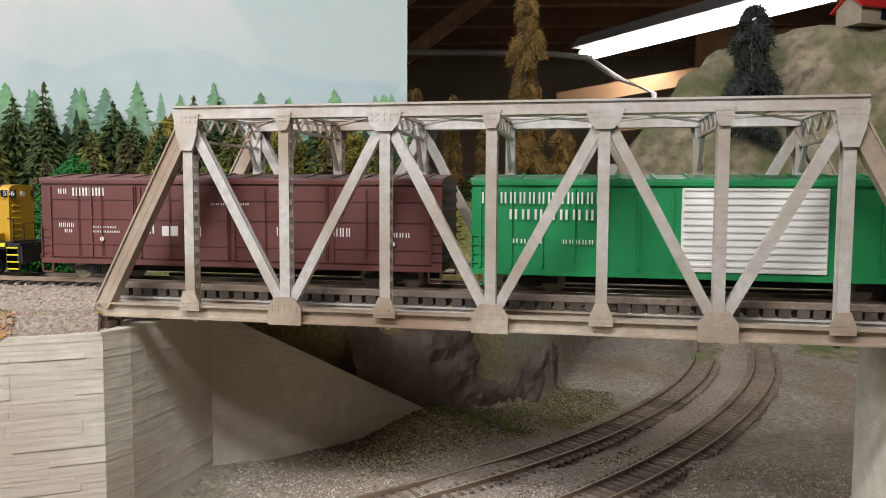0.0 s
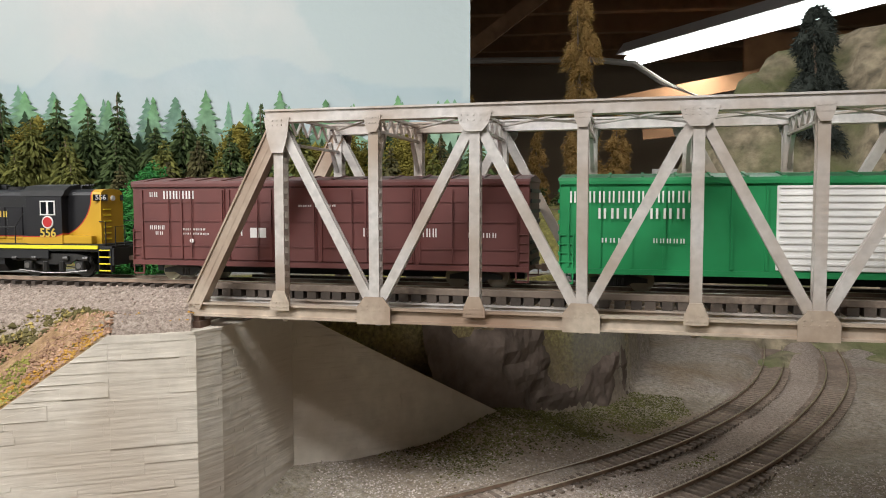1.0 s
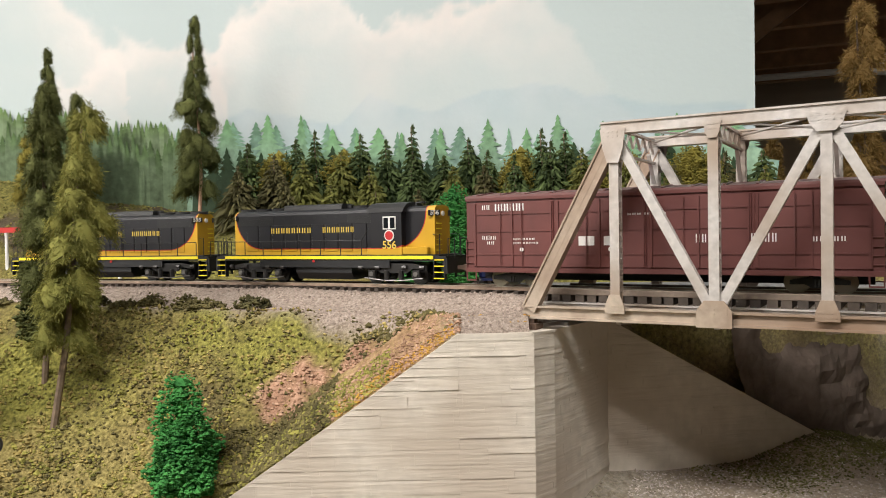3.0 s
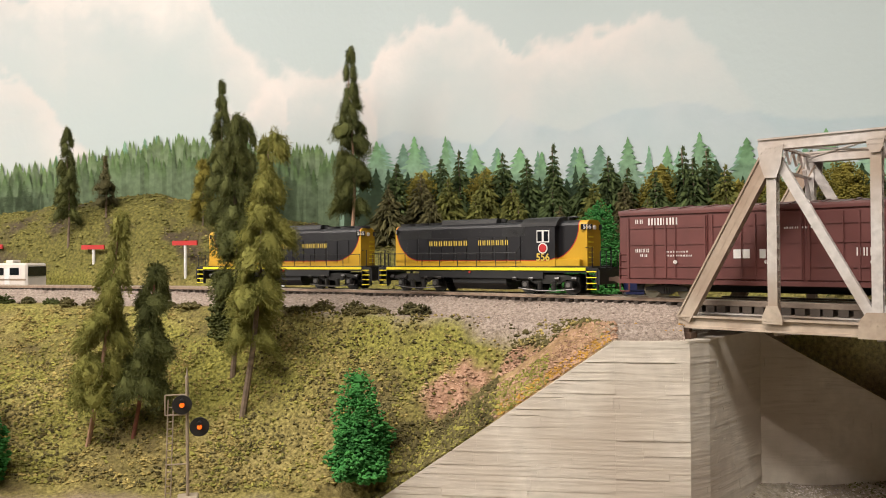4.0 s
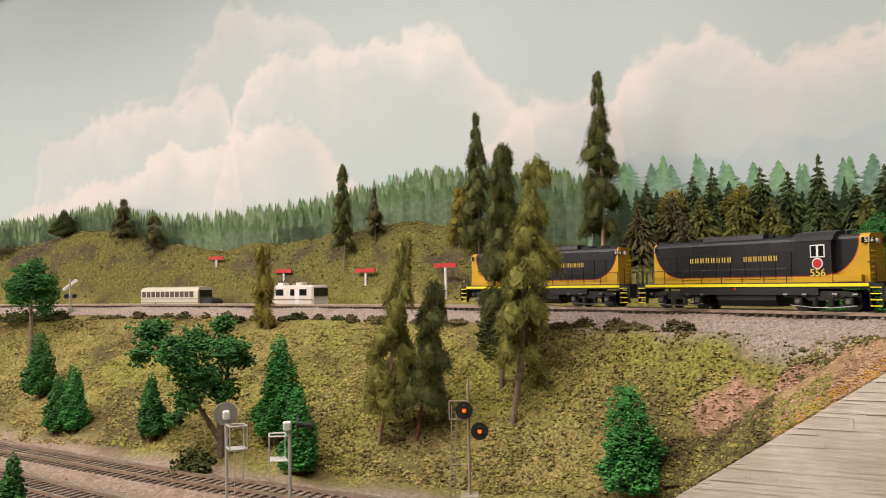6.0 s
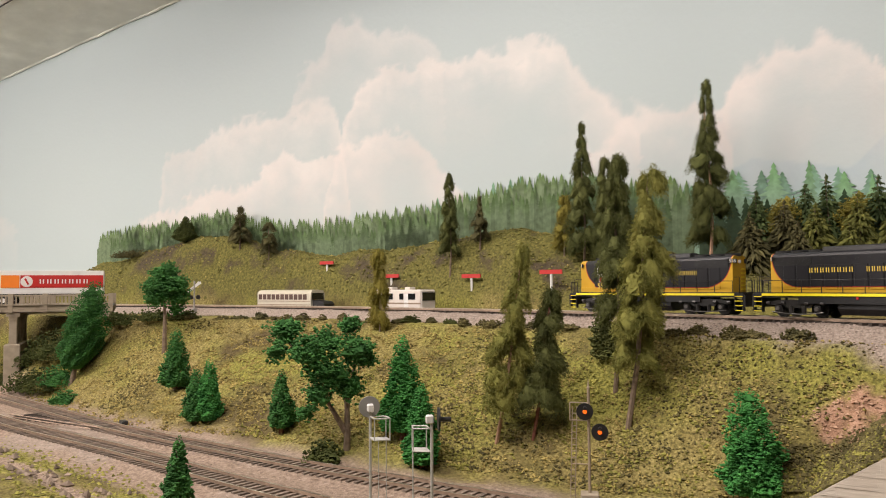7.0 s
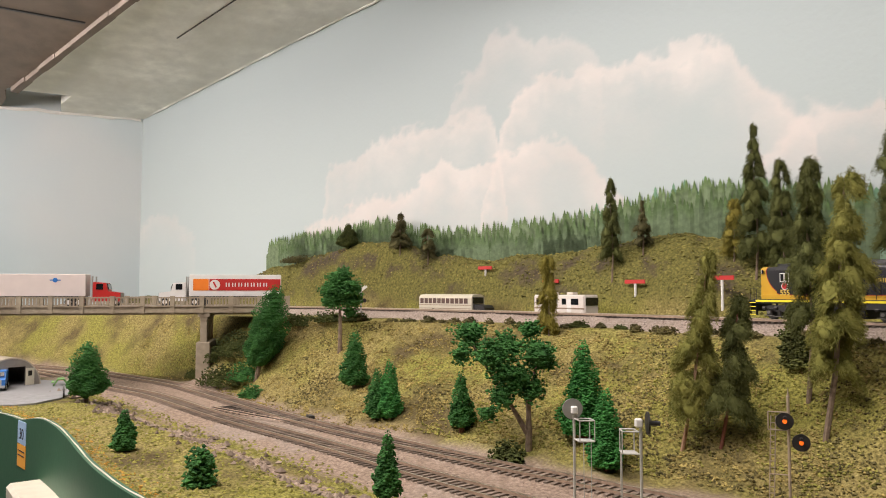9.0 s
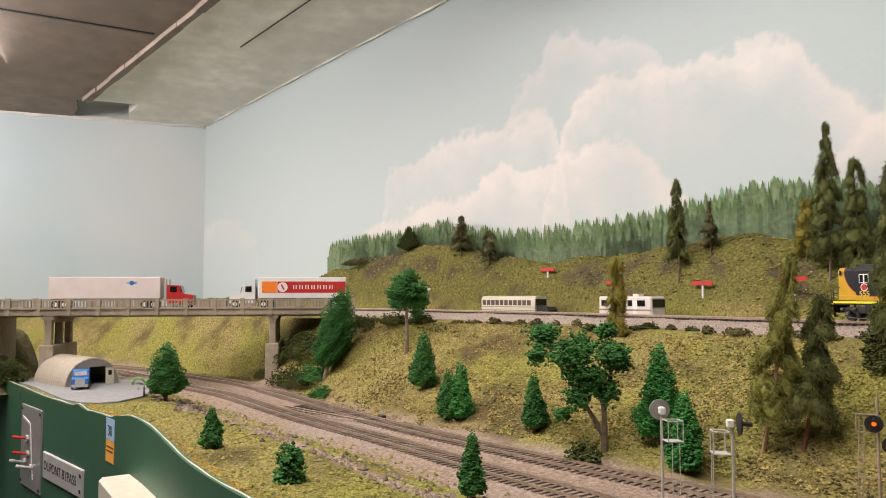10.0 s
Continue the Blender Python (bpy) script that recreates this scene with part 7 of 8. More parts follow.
            part("stirrup_step", bm, body_mat, th)
    W = M["white"]
    for s in (-1, 1):
        y = s * (hw + 0.00085)
        c = lambda a, b: (a, b) if s < 0 else (-b, -a)
        if kind == "doors":
            a, b = c(-L / 2 + 0.010, -L / 2 + 0.0155)
            letter_bars(a, b, 0.0430, 0.0455, y, 2, s, th, W)
            a, b = c(-L / 2 + 0.018, -L / 2 + 0.036)
            letter_bars(a, b, 0.0420, 0.0460, y, 5, s, th, W, gap=0.1)
            for q0, q1, z0, z1, n in ((0.010, 0.019, 0.0265, 0.0286, 4), (0.013, 0.018, 0.0238, 0.0255, 2), (0.029, 0.042, 0.0262, 0.0272, 7), (0.029, 0.044, 0.0240, 0.0250, 8), (0.055, 0.063, 0.0238, 0.0285, 2), (0.092, 0.112, 0.0380, 0.0390, 8), (0.125, 0.134, 0.0240, 0.0280, 3), (0.150, 0.162, 0.0240, 0.0280, 4), (0.176, 0.190, 0.0240, 0.0262, 5)):
                a, b = c(-L / 2 + q0, -L / 2 + q1)
                letter_bars(a, b, z0, z1, y, n, s, th, W, "lettering")
            for q0, q1 in ((0.0665, 0.075), (0.080, 0.087)):
                a, b = c(-L / 2 + q0, -L / 2 + q1)
                bm = bmesh.new()
                box(bm, (b - a, 0.00012, 0.0048), ((a + b) / 2, y, 0.0253))
                part("white_panel", bm, W, th)
        else:
            for q0, q1, z0, z1, n in ((0.004, 0.058, 0.0400, 0.0450, 13), (0.016, 0.060, 0.0330, 0.0375, 8), (0.018, 0.032, 0.0225, 0.0245, 4), (0.040, 0.054, 0.0225, 0.0245, 5)):
                a, b = c(-L / 2 + q0, -L / 2 + q1)
                letter_bars(a, b, z0, z1, y + s * 0.0004, n, s, th, W)
    for e in (-1, 1):
        bm = bmesh.new()
        for k in range(8):
            box(bm, (0.0010, 2 * hw - 0.004, 0.0016), (e * (L / 2 + 0.0003), 0, base + 0.004 + k * 0.0047))
        part("end_ribs", bm, body_mat if e < 0 else M["loco_black"], th)
        bm = bmesh.new()
        box(bm, (0.0090, 0.0026, 0.0022), (e * (L / 2 + 0.0035), 0, 0.0095))
        box(bm, (0.0024, 0.0042, 0.0034), (e * (L / 2 + 0.0085), 0, 0.0095))
        part("coupler", bm, M["rust"], th)
        xc = e * (L / 2 - 0.026)
        bm = bmesh.new()
        box(bm, (0.006, 0.022, 0.004), (xc, 0, 0.0055))
        tk = part("truck", bm, M["truck_grey"], th)
        for dx in (-0.0100, 0.0100):
            wheelset(th, xc + dx, 0.0050, "wheel")
        for s in (-1, 1):
            bm = bmesh.new()
            prism(bm, [(xc - 0.0125, 0.0042), (xc - 0.006, 0.0042), (xc - 0.003, 0.0026), (xc + 0.003, 0.0026), (xc + 0.006, 0.0042), (xc + 0.0125, 0.0042), (xc + 0.0125, 0.0062), (xc + 0.005, 0.0076), (xc - 0.005, 0.0076), (xc - 0.0125, 0.0062)], s * 0.0115 - 0.0007, s * 0.0115 + 0.0007)
            part("side_frame", bm, M["truck_grey"], tk)
            bm = bmesh.new()
            for dx in (-0.0016, 0, 0.0016):
                tube(bm, [(xc + dx, s * 0.0121, 0.0030), (xc + dx, s * 0.0121, 0.0062)], 0.0006, 6)
            part("spring_nest", bm, M["truck_grey"], tk)
    return th


loco(-0.4925, "555", False, "dark grey and golden yellow model diesel locomotive, cab leading")
loco(-0.3065, "556", True, "dark grey and golden yellow model diesel locomotive coupled behind, cab trailing")
freight_car(-0.1005, 0.2045, M["car_brown"], "oxide brown model boxcar with white lettering bars and many plug doors", "doors")
freight_car(0.1130, 0.2000, M["car_green"], "bright green model boxcar with a large white door", "ribs")

# ---- mountain and far layout ----
def mountain():
    V, F = [], []
    xs, ys = np.arange(0.16, 1.5, 0.014), np.arange(0.72, 1.6, 0.014)
    for y in ys:
        for x in xs:
            a = (x - 0.60) / 0.50
            b = (y - 1.12) / 0.30
            d = math.sqrt(a * a + b * b)
            k = noise.fractal(Vector((x * 7, y * 7, 2)), 0.9, 2.0, 5)
            h = 0.395 * float(step(1.25, 0.35, d + 0.16 * k)) + 0.02 * k
            V.append((x + 0.012 * k, y + 0.02 * noise.noise(Vector((x * 14, y * 14, 0))), 1.13 + max(h, -0.004)))
    n = len(xs)
    for j in range(len(ys) - 1):
        for i in range(n - 1):
            a = j * n + i
            F.append((a, a + 1, a + n + 1, a + n))
    return tagged(solid("mountain", V, F, M["mount"], smooth=True), "mossy grey-green plaster mountain beyond the bridge", "mountain", kind="structure")


mountain()


def mount_top(x, y):
    hit, place, nrm, idx = bpy.data.objects["mountain"].ray_cast(Vector((x, y, 3)), Vector((0, 0, -1)))
    return place.z if hit else 1.14


moss_tree(0.352, 0.99, 0.165, 0.042, "shrub_grey", 71, "dark grey-green spruce on the mountain shoulder", z=mount_top(0.352, 0.99) - 0.004, base=0.04, waves=4, dens=1.0, taper=0.6, name="spruce_tree", fuzz=2.2)
bm = bmesh.new()
zt = mount_top(0.50, 1.0)
cabin = empty("cabin", pose(0.50, 1.0, zt, 0, 0, 20), "small weathered cabin with a red roof on the mountain", "cabin")
bm = bmesh.new()
prism(bm, [(-0.02, -0.004), (0.02, -0.004), (0.02, 0.018), (0, 0.032), (-0.02, 0.018)], -0.035, 0.035, "x")
part("wall", bm, M["concrete_tan"], cabin)
for s in (-1, 1):
    bm = bmesh.new()
    beam(bm, (0, s * 0.026, 0.015), (0, 0, 0.0345), 0.078, 0.002, (0, s * 0.6, 0.8))
    part("roof", bm, M["signal_red"], cabin, "red roof slope")
bm = bmesh.new()
box(bm, (0.01, 0.002, 0.012), (0.0, -0.0205, 0.008))
part("window", bm, M["glass"], cabin)
# bench beyond the end of the painted wall with dry straw-coloured trees
bm = bmesh.new()
box(bm, (0.9, 0.6, 1.22), (0.05, 1.35, 0.61))
tagged(part("far_bench", bm, M["wood_dark"]), "dark wooden layout bench beyond the painted wall", "bench")
for x, y, h, w, sd in ((0.075, 1.10, 0.36, 0.034, 1), (-0.03, 1.12, 0.22, 0.022, 2), (0.015, 1.2, 0.22, 0.022, 3), (0.135, 1.16, 0.21, 0.028, 4), (-0.09, 1.2, 0.24, 0.026, 5)):
    moss_tree(x, y, h, w, "straw", 80 + sd, "dry straw-coloured fibre tree on the far bench", base=0.12, tr=0.003, z=1.219, name="dry_tree", group="dry trees on the far bench", waves=9, dens=0.9, lobes=2, taper=0.55, fuzz=2.2)
for x, y, h, sd in ((-0.04, 1.08, 0.09, 1), (0.06, 1.09, 0.1, 2), (0.13, 1.1, 0.07, 3), (0.0, 1.09, 0.11, 4)):
    foam_spruce(x, y, h, 0.04, "shrub", 90 + sd, "dark bushy tree on the far bench", "dark trees on the far bench", z=1.219, trunk_h=0.02, fat=0.4, size=0.004, dens=0.25)
bm = bmesh.new()
box(bm, (0.11, 0.004, 0.07), (0.262, 1.30, 1.315))
box(bm, (0.06, 0.06, 0.06), (0.262, 1.335, 1.25))
tagged(part("white_card", bm, M["white"]), "white card propped on the far bench", "card")
bm = bmesh.new()
tube(bm, [(0.19, 1.12, 1.215), (0.19, 1.12, 1.29)], 0.035, 16, 0.028)
tagged(part("green_pot", bm, M["fascia"]), "dark green round container on the far bench", "container")
# small pieces behind the track near the bridge
M["navy"] = mat("navy_blue_paint", (0.012, 0.018, 0.07), 0.4, 0, 80, 0.2)


def blue_van(x, y):
    th = place("blue_van", x, y, "dark blue model van parked on the road", "van")
    bm = bmesh.new()
    box(bm, (0.020, 0.045, 0.022), (0, 0, 0.016), None, 0.003)
    b = part("body", bm, M["navy"], th)
    bm = bmesh.new()
    box(bm, (0.014, 0.002, 0.002), (0, -0.0232, 0.006))
    part("bumper", bm, M["navy"], th)
    bm = bmesh.new()
    box(bm, (0.015, 0.001, 0.007), (0, -0.0228, 0.021))
    part("window", bm, M["glass"], th)
    for sx in (-1, 1):
        for sy in (-1, 1):
            bm = bmesh.new()
            disc(bm, (sx * 0.009, sy * 0.014, 0.004), (1, 0, 0), 0.004, 0.004, 14)
            part("wheel", bm, M["black"], th)
    return th


blue_van(-0.240, 0.530)
bm = bmesh.new()
bmesh.ops.create_icosphere(bm, subdivisions=2, radius=0.007, matrix=Matrix.Translation((-0.315, 0.525, 1.2475)) @ Matrix.Diagonal((1.4, 1, 0.6, 1)))
tagged(part("boulder", bm, M["rock_pink"]), "pale tan boulder beside the road", "rock")


# ---- road bridge ----
RB = Matrix.Translation((-1.163, 0.06, 0)) @ Matrix.Rotation(math.atan2(-0.42, -0.107), 4, "Z")


def road_bridge():
    ct = M["concrete_tan"]
    th = empty("road_bridge", RB, "tan concrete girder road bridge with arched balustrades", "bridge")
    L0, L1, W = -0.03, 0.62, 0.095
    bm = bmesh.new()
    box(bm, (L1 - L0, W, 0.003), ((L0 + L1) / 2, -W / 2, 1.2615))
    part("deck", bm, M["asphalt"], th, "grey road deck")
    for y in (0.0, -W):
        s = 1 if y == 0 else -1
        bm = bmesh.new()
        box(bm, (L1 - L0, 0.003, 0.0085), ((L0 + L1) / 2, y - s * 0.001, 1.2582))
        box(bm, (L1 - L0, 0.005, 0.0018), ((L0 + L1) / 2, y, 1.2632))
        part("girder", bm, ct, th)
        bm = bmesh.new()
        box(bm, (L1 - L0, 0.0036, 0.0020), ((L0 + L1) / 2, y, 1.2752))
        part("top_rail", bm, ct, th)
        k, x = 0, L0 + 0.002
        while x < L1:
            bm = bmesh.new()
            box(bm, (0.0062, 0.0058, 0.0140), (x, y, 1.2704))
            box(bm, (0.0050, 0.0052, 0.0095), (x, y, 1.2580))
            part("rail_post", bm, ct, th)
            for q in range(7):
                bm = bmesh.new()
                box(bm, (0.0018, 0.0016, 0.0105), (x + 0.0058 + q * 0.0046, y, 1.2692))
                part("baluster", bm, ct, th)
            x += 0.0395
    for y in (-0.02, -0.048, -0.076):
        bm = bmesh.new()
        box(bm, (L1 - L0, 0.005, 0.010), ((L0 + L1) / 2, y, 1.2560))
        part("inner_girder", bm, ct, th)
    for xc in (0.088, 0.395):
        bm = bmesh.new()
        box(bm, (0.010, W - 0.004, 0.010), (xc, -W / 2, 1.2485))
        box(bm, (0.016, W - 0.002, 0.005), (xc, -W / 2, 1.2505))
        part("pier_cap", bm, ct, th)
        for y in (-0.008, -W / 2, -W + 0.008):
            bm = bmesh.new()
            box(bm, (0.0095, 0.0095, 0.040), (xc, y, 1.2280), None, 0.0008)
            part("pier_column", bm, ct, th)
        bm = bmesh.new()
        box(bm, (0.019, W + 0.004, 0.072), (xc, -W / 2, 1.1765), None, 0.001)
        part("pier_footing", bm, ct, th)
    for xc in (0.0, 0.475):
        bm = bmesh.new()
        box(bm, (0.03, W, 0.11), (xc - 0.012 if xc == 0 else xc + 0.012, -W / 2, 1.198))
        part("end_wall", bm, ct, th)
    return th


road_bridge()


def bank_beyond():
    """Earth bank under the far end of the road bridge."""
    V, F = [], []
    us, vs2 = np.linspace(0.43, 0.72, 36), np.linspace(-0.16, 0.035, 26)
    for v in vs2:
        for u in us:
            h = 1.15 + 0.098 * float(step(0.43, 0.52, u + 0.02 * noise.noise(Vector((u * 30, v * 30, 0))))) * float(1 - step(-0.004, 0.035, v) * 0.9)
            p = RB @ Vector((u, v, 0))
            V.append((p.x, p.y, h + 0.004 * noise.noise(Vector((u * 60, v * 60, 3)))))
    n = len(us)
    for j in range(len(vs2) - 1):
        for i in range(n - 1):
            a = j * n + i
            F.append((a, a + 1, a + n + 1, a + n))
    return tagged(solid("far_bank", V, F, M["rock_olive"], smooth=True), "olive-brown earth bank under the end of the road bridge", "bank", kind="structure")


M["rock_olive"] = mat("olive_earth", (0.13, 0.11, 0.045), 0.95, 0, 200, 0.45, 0.002, 150, (0.07, 0.07, 0.025), coarse=20)
bank_beyond()


# ---- road vehicles ----
def tyre(parent, x, y, r=0.0058, w=0.004):
    bm = bmesh.new()
    disc(bm, (x, y, r), (0, 1, 0), r, w, 18)
    t = part("wheel", bm, M["black"], parent)
    bm = bmesh.new()
    disc(bm, (x, y, r), (0, 1, 0), r * 0.55, w + 0.0006, 14)
    part("hub", bm, M["white"], t)


M["cream"] = mat("cream_paint", (0.60, 0.55, 0.44), 0.45, 0, 80, 0.08)
M["rv_white"] = mat("off_white_paint", (0.68, 0.62, 0.56), 0.45, 0, 80, 0.06)
M["pinkish_white"] = mat("pinkish_white_trailer", (0.70, 0.61, 0.57), 0.45, 0, 60, 0.05)
M["red"] = mat("red_paint", (0.50, 0.025, 0.02), 0.4, 0, 80, 0.1)
M["orange_paint"] = mat("orange_paint", (0.85, 0.22, 0.02), 0.45, 0, 80, 0.05)
M["blue_paint"] = mat("bright_blue_paint", (0.03, 0.17, 0.5), 0.4, 0, 80, 0.1)
M["grey_metal"] = mat("grey_metal", (0.35, 0.34, 0.32), 0.4, 0.4, 80, 0.1)


def semi(m, trailer_mat, cab_mat, label, L=0.148, stripe=None, gap=0.012):
    """Cab leads towards +x."""
    th = empty("semi_truck", m, label, "truck", "trucks on the road bridge")
    bm = bmesh.new()
    box(bm, (L, 0.028, 0.031), (0, 0, 0.0295), None, 0.0006)
    tr = part("trailer", bm, M[trailer_mat], th)
    bm = bmesh.new()
    box(bm, (L * 0.98, 0.012, 0.003), (0, 0, 0.0125))
    part("chassis", bm, M["black"], th)
    for s in (-1, 1):
        y = s * 0.0142
        if stripe:
            for a, b, c in ((-0.5, 0.29, "red"), (0.29, 0.46, "orange_paint")):
                bm = bmesh.new()
                box(bm, ((b - a) * L * 0.985, 0.0004, 0.0165), ((a + b) / 2 * L, y, 0.0305))
                part("colour_band", bm, M[c], tr, "red band" if c == "red" else "orange band")
            bm = bmesh.new()
            disc(bm, (0.225 * L, y + s * 0.0003, 0.0305), (0, 1, 0), 0.0072, 0.0004, 20)
            e = part("emblem", bm, M["white"], tr, "white disc emblem")
            bm = bmesh.new()
            beam(bm, (0.225 * L + 0.002, y + s * 0.0006, 0.0345), (0.225 * L - 0.002, y + s * 0.0006, 0.0265), 0.0004, 0.0022)
            part("emblem_mark", bm, M["red"], e)
            a, b = -0.36 * L, 0.12 * L
            letter_bars(a, b, 0.0278, 0.0334, y + s * 0.0004, 7, s, tr, M["white"])
        else:
            bm = bmesh.new()
            disc(bm, (0.24 * L, y, 0.0365), (0, 1, 0), 0.0032, 0.0004, 18)
            e = part("emblem", bm, M["blue_paint"], tr, "small blue roundel")
            bm = bmesh.new()
            box(bm, (0.014, 0.0003, 0.0014), (0.24 * L, y, 0.0365))
            part("emblem_bar", bm, M["blue_paint"], e)
    for x in (-L * 0.44, -L * 0.36, L * 0.36, L * 0.44):
        for s in (-1, 1):
            tyre(th, x, s * 0.0115)
    bm = bmesh.new()
    prism(bm, [(L / 2 + gap, 0.007), (L / 2 + gap + 0.036, 0.007), (L / 2 + gap + 0.036, 0.019), (L / 2 + gap + 0.020, 0.021), (L / 2 + gap + 0.017, 0.033), (L / 2 + gap, 0.034)], -0.0125, 0.0125)
    cb = part("cab", bm, M[cab_mat], th)
    for s in (-1, 1):
        bm = bmesh.new()
        box(bm, (0.009, 0.0006, 0.008), (L / 2 + gap + 0.009, s * 0.0127, 0.0275))
        part("side_window", bm, M["glass"], cb)
        bm = bmesh.new()
        tube(bm, [(L / 2 + gap - 0.001, s * 0.011, 0.010), (L / 2 + gap - 0.001, s * 0.011, 0.042)], 0.0011, 8)
        part("exhaust_pipe", bm, M["grey_metal"], cb)
    bm = bmesh.new()
    box(bm, (0.0008, 0.020, 0.008), (L / 2 + gap + 0.0195, 0, 0.0275), Matrix.Rotation(-0.25, 4, "Y"))
    part("windscreen", bm, M["glass"], cb)
    bm = bmesh.new()
    box(bm, (0.0012, 0.018, 0.010), (L / 2 + gap + 0.0366, 0, 0.0135))
    part("grille", bm, M["grey_metal"], cb)
    bm = bmesh.new()
    box(bm, (0.0030, 0.025, 0.004), (L / 2 + gap + 0.037, 0, 0.0065))
    part("bumper", bm, M["grey_metal"], cb)
    tyre(th, L / 2 + gap + 0.028, 0.0110)
    tyre(th, L / 2 + gap + 0.028, -0.0110)
    return th


DECK = 1.263
# along the bridge the far truck points one way, the near one the other
semi(RB @ pose(0.324, -0.030, DECK, 0, 0, 180), "pinkish_white", "red", "long pinkish-white semi trailer with a red cab", L=0.152, gap=0.009)
semi(RB @ pose(0.046, -0.030, DECK, 0, 0, 0), "white", "white", "white semi trailer with red and orange bands and white cab", L=0.128, stripe=True, gap=0.005)


def along(x, off, z=None, turn=0.0):
    d = float(track_y(x + 0.03) - track_y(x - 0.03)) / 0.06
    y = float(track_y(x)) + off
    return Matrix.Translation((x, y, ground(x, y) if z is None else z)) @ Matrix.Rotation(math.atan(d) + turn, 4, "Z")


def school_bus(m):
    th = empty("school_bus", m, "cream model school bus parked on the road", "bus")
    bm = bmesh.new()
    prism(bm, [(-0.0135, 0.006), (0.0135, 0.006), (0.0135, 0.0275), (0.0105, 0.0315), (0, 0.0325), (-0.0105, 0.0315), (-0.0135, 0.0275)], -0.066, 0.044, "x")
    b = part("body", bm, M["cream"], th)
    bm = bmesh.new()
    prism(bm, [(0.044, 0.006), (0.066, 0.006), (0.066, 0.013), (0.062, 0.0165), (0.044, 0.018)], -0.010, 0.010)
    part("bonnet", bm, M["black"], th, "dark bonnet")
    bm = bmesh.new()
    box(bm, (0.003, 0.024, 0.004), (0.0675, 0, 0.006))
    part("bumper", bm, M["black"], th)
    for s in (-1, 1):
        for k in range(11):
            bm = bmesh.new()
            box(bm, (0.0070, 0.0006, 0.0075), (-0.0595 + k * 0.0092, s * 0.0136, 0.0225))
            part("window", bm, M["glass_dim"], b)
        for z in (0.0165, 0.0115):
            bm = bmesh.new()
            box(bm, (0.108, 0.0008, 0.0008), (-0.011, s * 0.0136, z))
            part("rub_rail", bm, M["brown_trim"], b)
        for x in (-0.036, 0.053):
            tyre(th, x, s * 0.0115, 0.0056)
    bm = bmesh.new()
    box(bm, (0.0008, 0.022, 0.009), (0.0442, 0, 0.0235))
    part("windscreen", bm, M["glass"], b)
    return th


M["glass_dim"] = mat("tinted_window", (0.13, 0.085, 0.075), 0.2, 0, 0)
M["brown_trim"] = mat("brown_trim_paint", (0.28, 0.2, 0.13), 0.5, 0, 60, 0.1)
school_bus(along(-1.078, 0.052))


def motor_home(m):
    th = empty("motor_home", m, "white model motor home parked beside the track", "motor home")
    bm = bmesh.new()
    box(bm, (0.088, 0.027, 0.027), (0, 0, 0.0185), None, 0.002)
    b = part("body", bm, M["rv_white"], th)
    for x in (-0.02, 0.012):
        bm = bmesh.new()
        box(bm, (0.010, 0.010, 0.0035), (x, 0, 0.0335), None, 0.0006)
        part("roof_unit", bm, M["rv_white"], th)
    for s in (-1, 1):
        for x, w in ((-0.033, 0.010), (-0.012, 0.013), (0.010, 0.007), (0.028, 0.012)):
            bm = bmesh.new()
            box(bm, (w, 0.0006, 0.0075), (x, s * 0.0136, 0.0235))
            part("window", bm, M["glass"], b)
        bm = bmesh.new()
        box(bm, (0.086, 0.0006, 0.0018), (0, s * 0.0136, 0.0150))
        part("side_stripe", bm, M["brown_trim"], b)
        bm = bmesh.new()
        box(bm, (0.007, 0.0006, 0.018), (0.0185, s * 0.0136, 0.0175))
        part("door", bm, M["white"], b)
        for x in (-0.026, 0.030):
            tyre(th, x, s * 0.0115, 0.0046)
    for x in (0.0442, -0.0442):
        bm = bmesh.new()
        box(bm, (0.0008, 0.023, 0.010), (x, 0, 0.0235))
        part("end_window", bm, M["glass"], b)
        bm = bmesh.new()
        box(bm, (0.003, 0.025, 0.003), (x * 1.02, 0, 0.006))
        part("bumper", bm, M["grey_metal"], th)
    return th


motor_home(along(-0.882, 0.050))

# red name boards on white posts behind the road
for x, y, z in ((-1.085, 0.373, 1.297), (-0.961, 0.409, 1.294), (-0.821, 0.441, 1.296), (-0.702, 0.465, 1.299), (-0.585, 0.485, 1.300)):
    g = ground(x, y)
    sg = empty("red_sign", pose(x, y, g, 0, 0, 14), "red board on a short white post on the bank", "sign", "red signs along the bank")
    bm = bmesh.new()
    tube(bm, [(0, 0, -0.004), (0, 0, max(z - g, 0.01))], 0.0016, 8)
    part("post", bm, M["white"], sg)
    bm = bmesh.new()
    box(bm, (0.030, 0.0016, 0.0048), (0, -0.001, max(z - g, 0.01)))
    part("board", bm, M["red"], sg, "narrow red board")


# crossing signal beside the track
def crossing(x, y):
    th = place("crossing_signal", x, y, "white crossbuck crossing signal beside the track", "signal")
    bm = bmesh.new()
    tube(bm, [(0, 0, -0.003), (0, 0, 0.046)], 0.0012, 8)
    part("mast", bm, M["grey_metal"], th)
    for s in (-1, 1):
        bm = bmesh.new()
        beam(bm, (-0.004 * s, -0.008, 0.031), (0.004 * s, 0.008, 0.044), 0.0010, 0.0034)
        part("cross_board", bm, M["white"], th)
        bm = bmesh.new()
        disc(bm, (0.0012, s * 0.005, 0.0225), (1, 0, 0), 0.0032, 0.0012, 16)
        part("lamp", bm, M["black"], th)
    bm = bmesh.new()
    box(bm, (0.006, 0.006, 0.007), (0, 0, 0.003))
    part("base", bm, M["grey_metal"], th)


crossing(-1.160, 0.200)


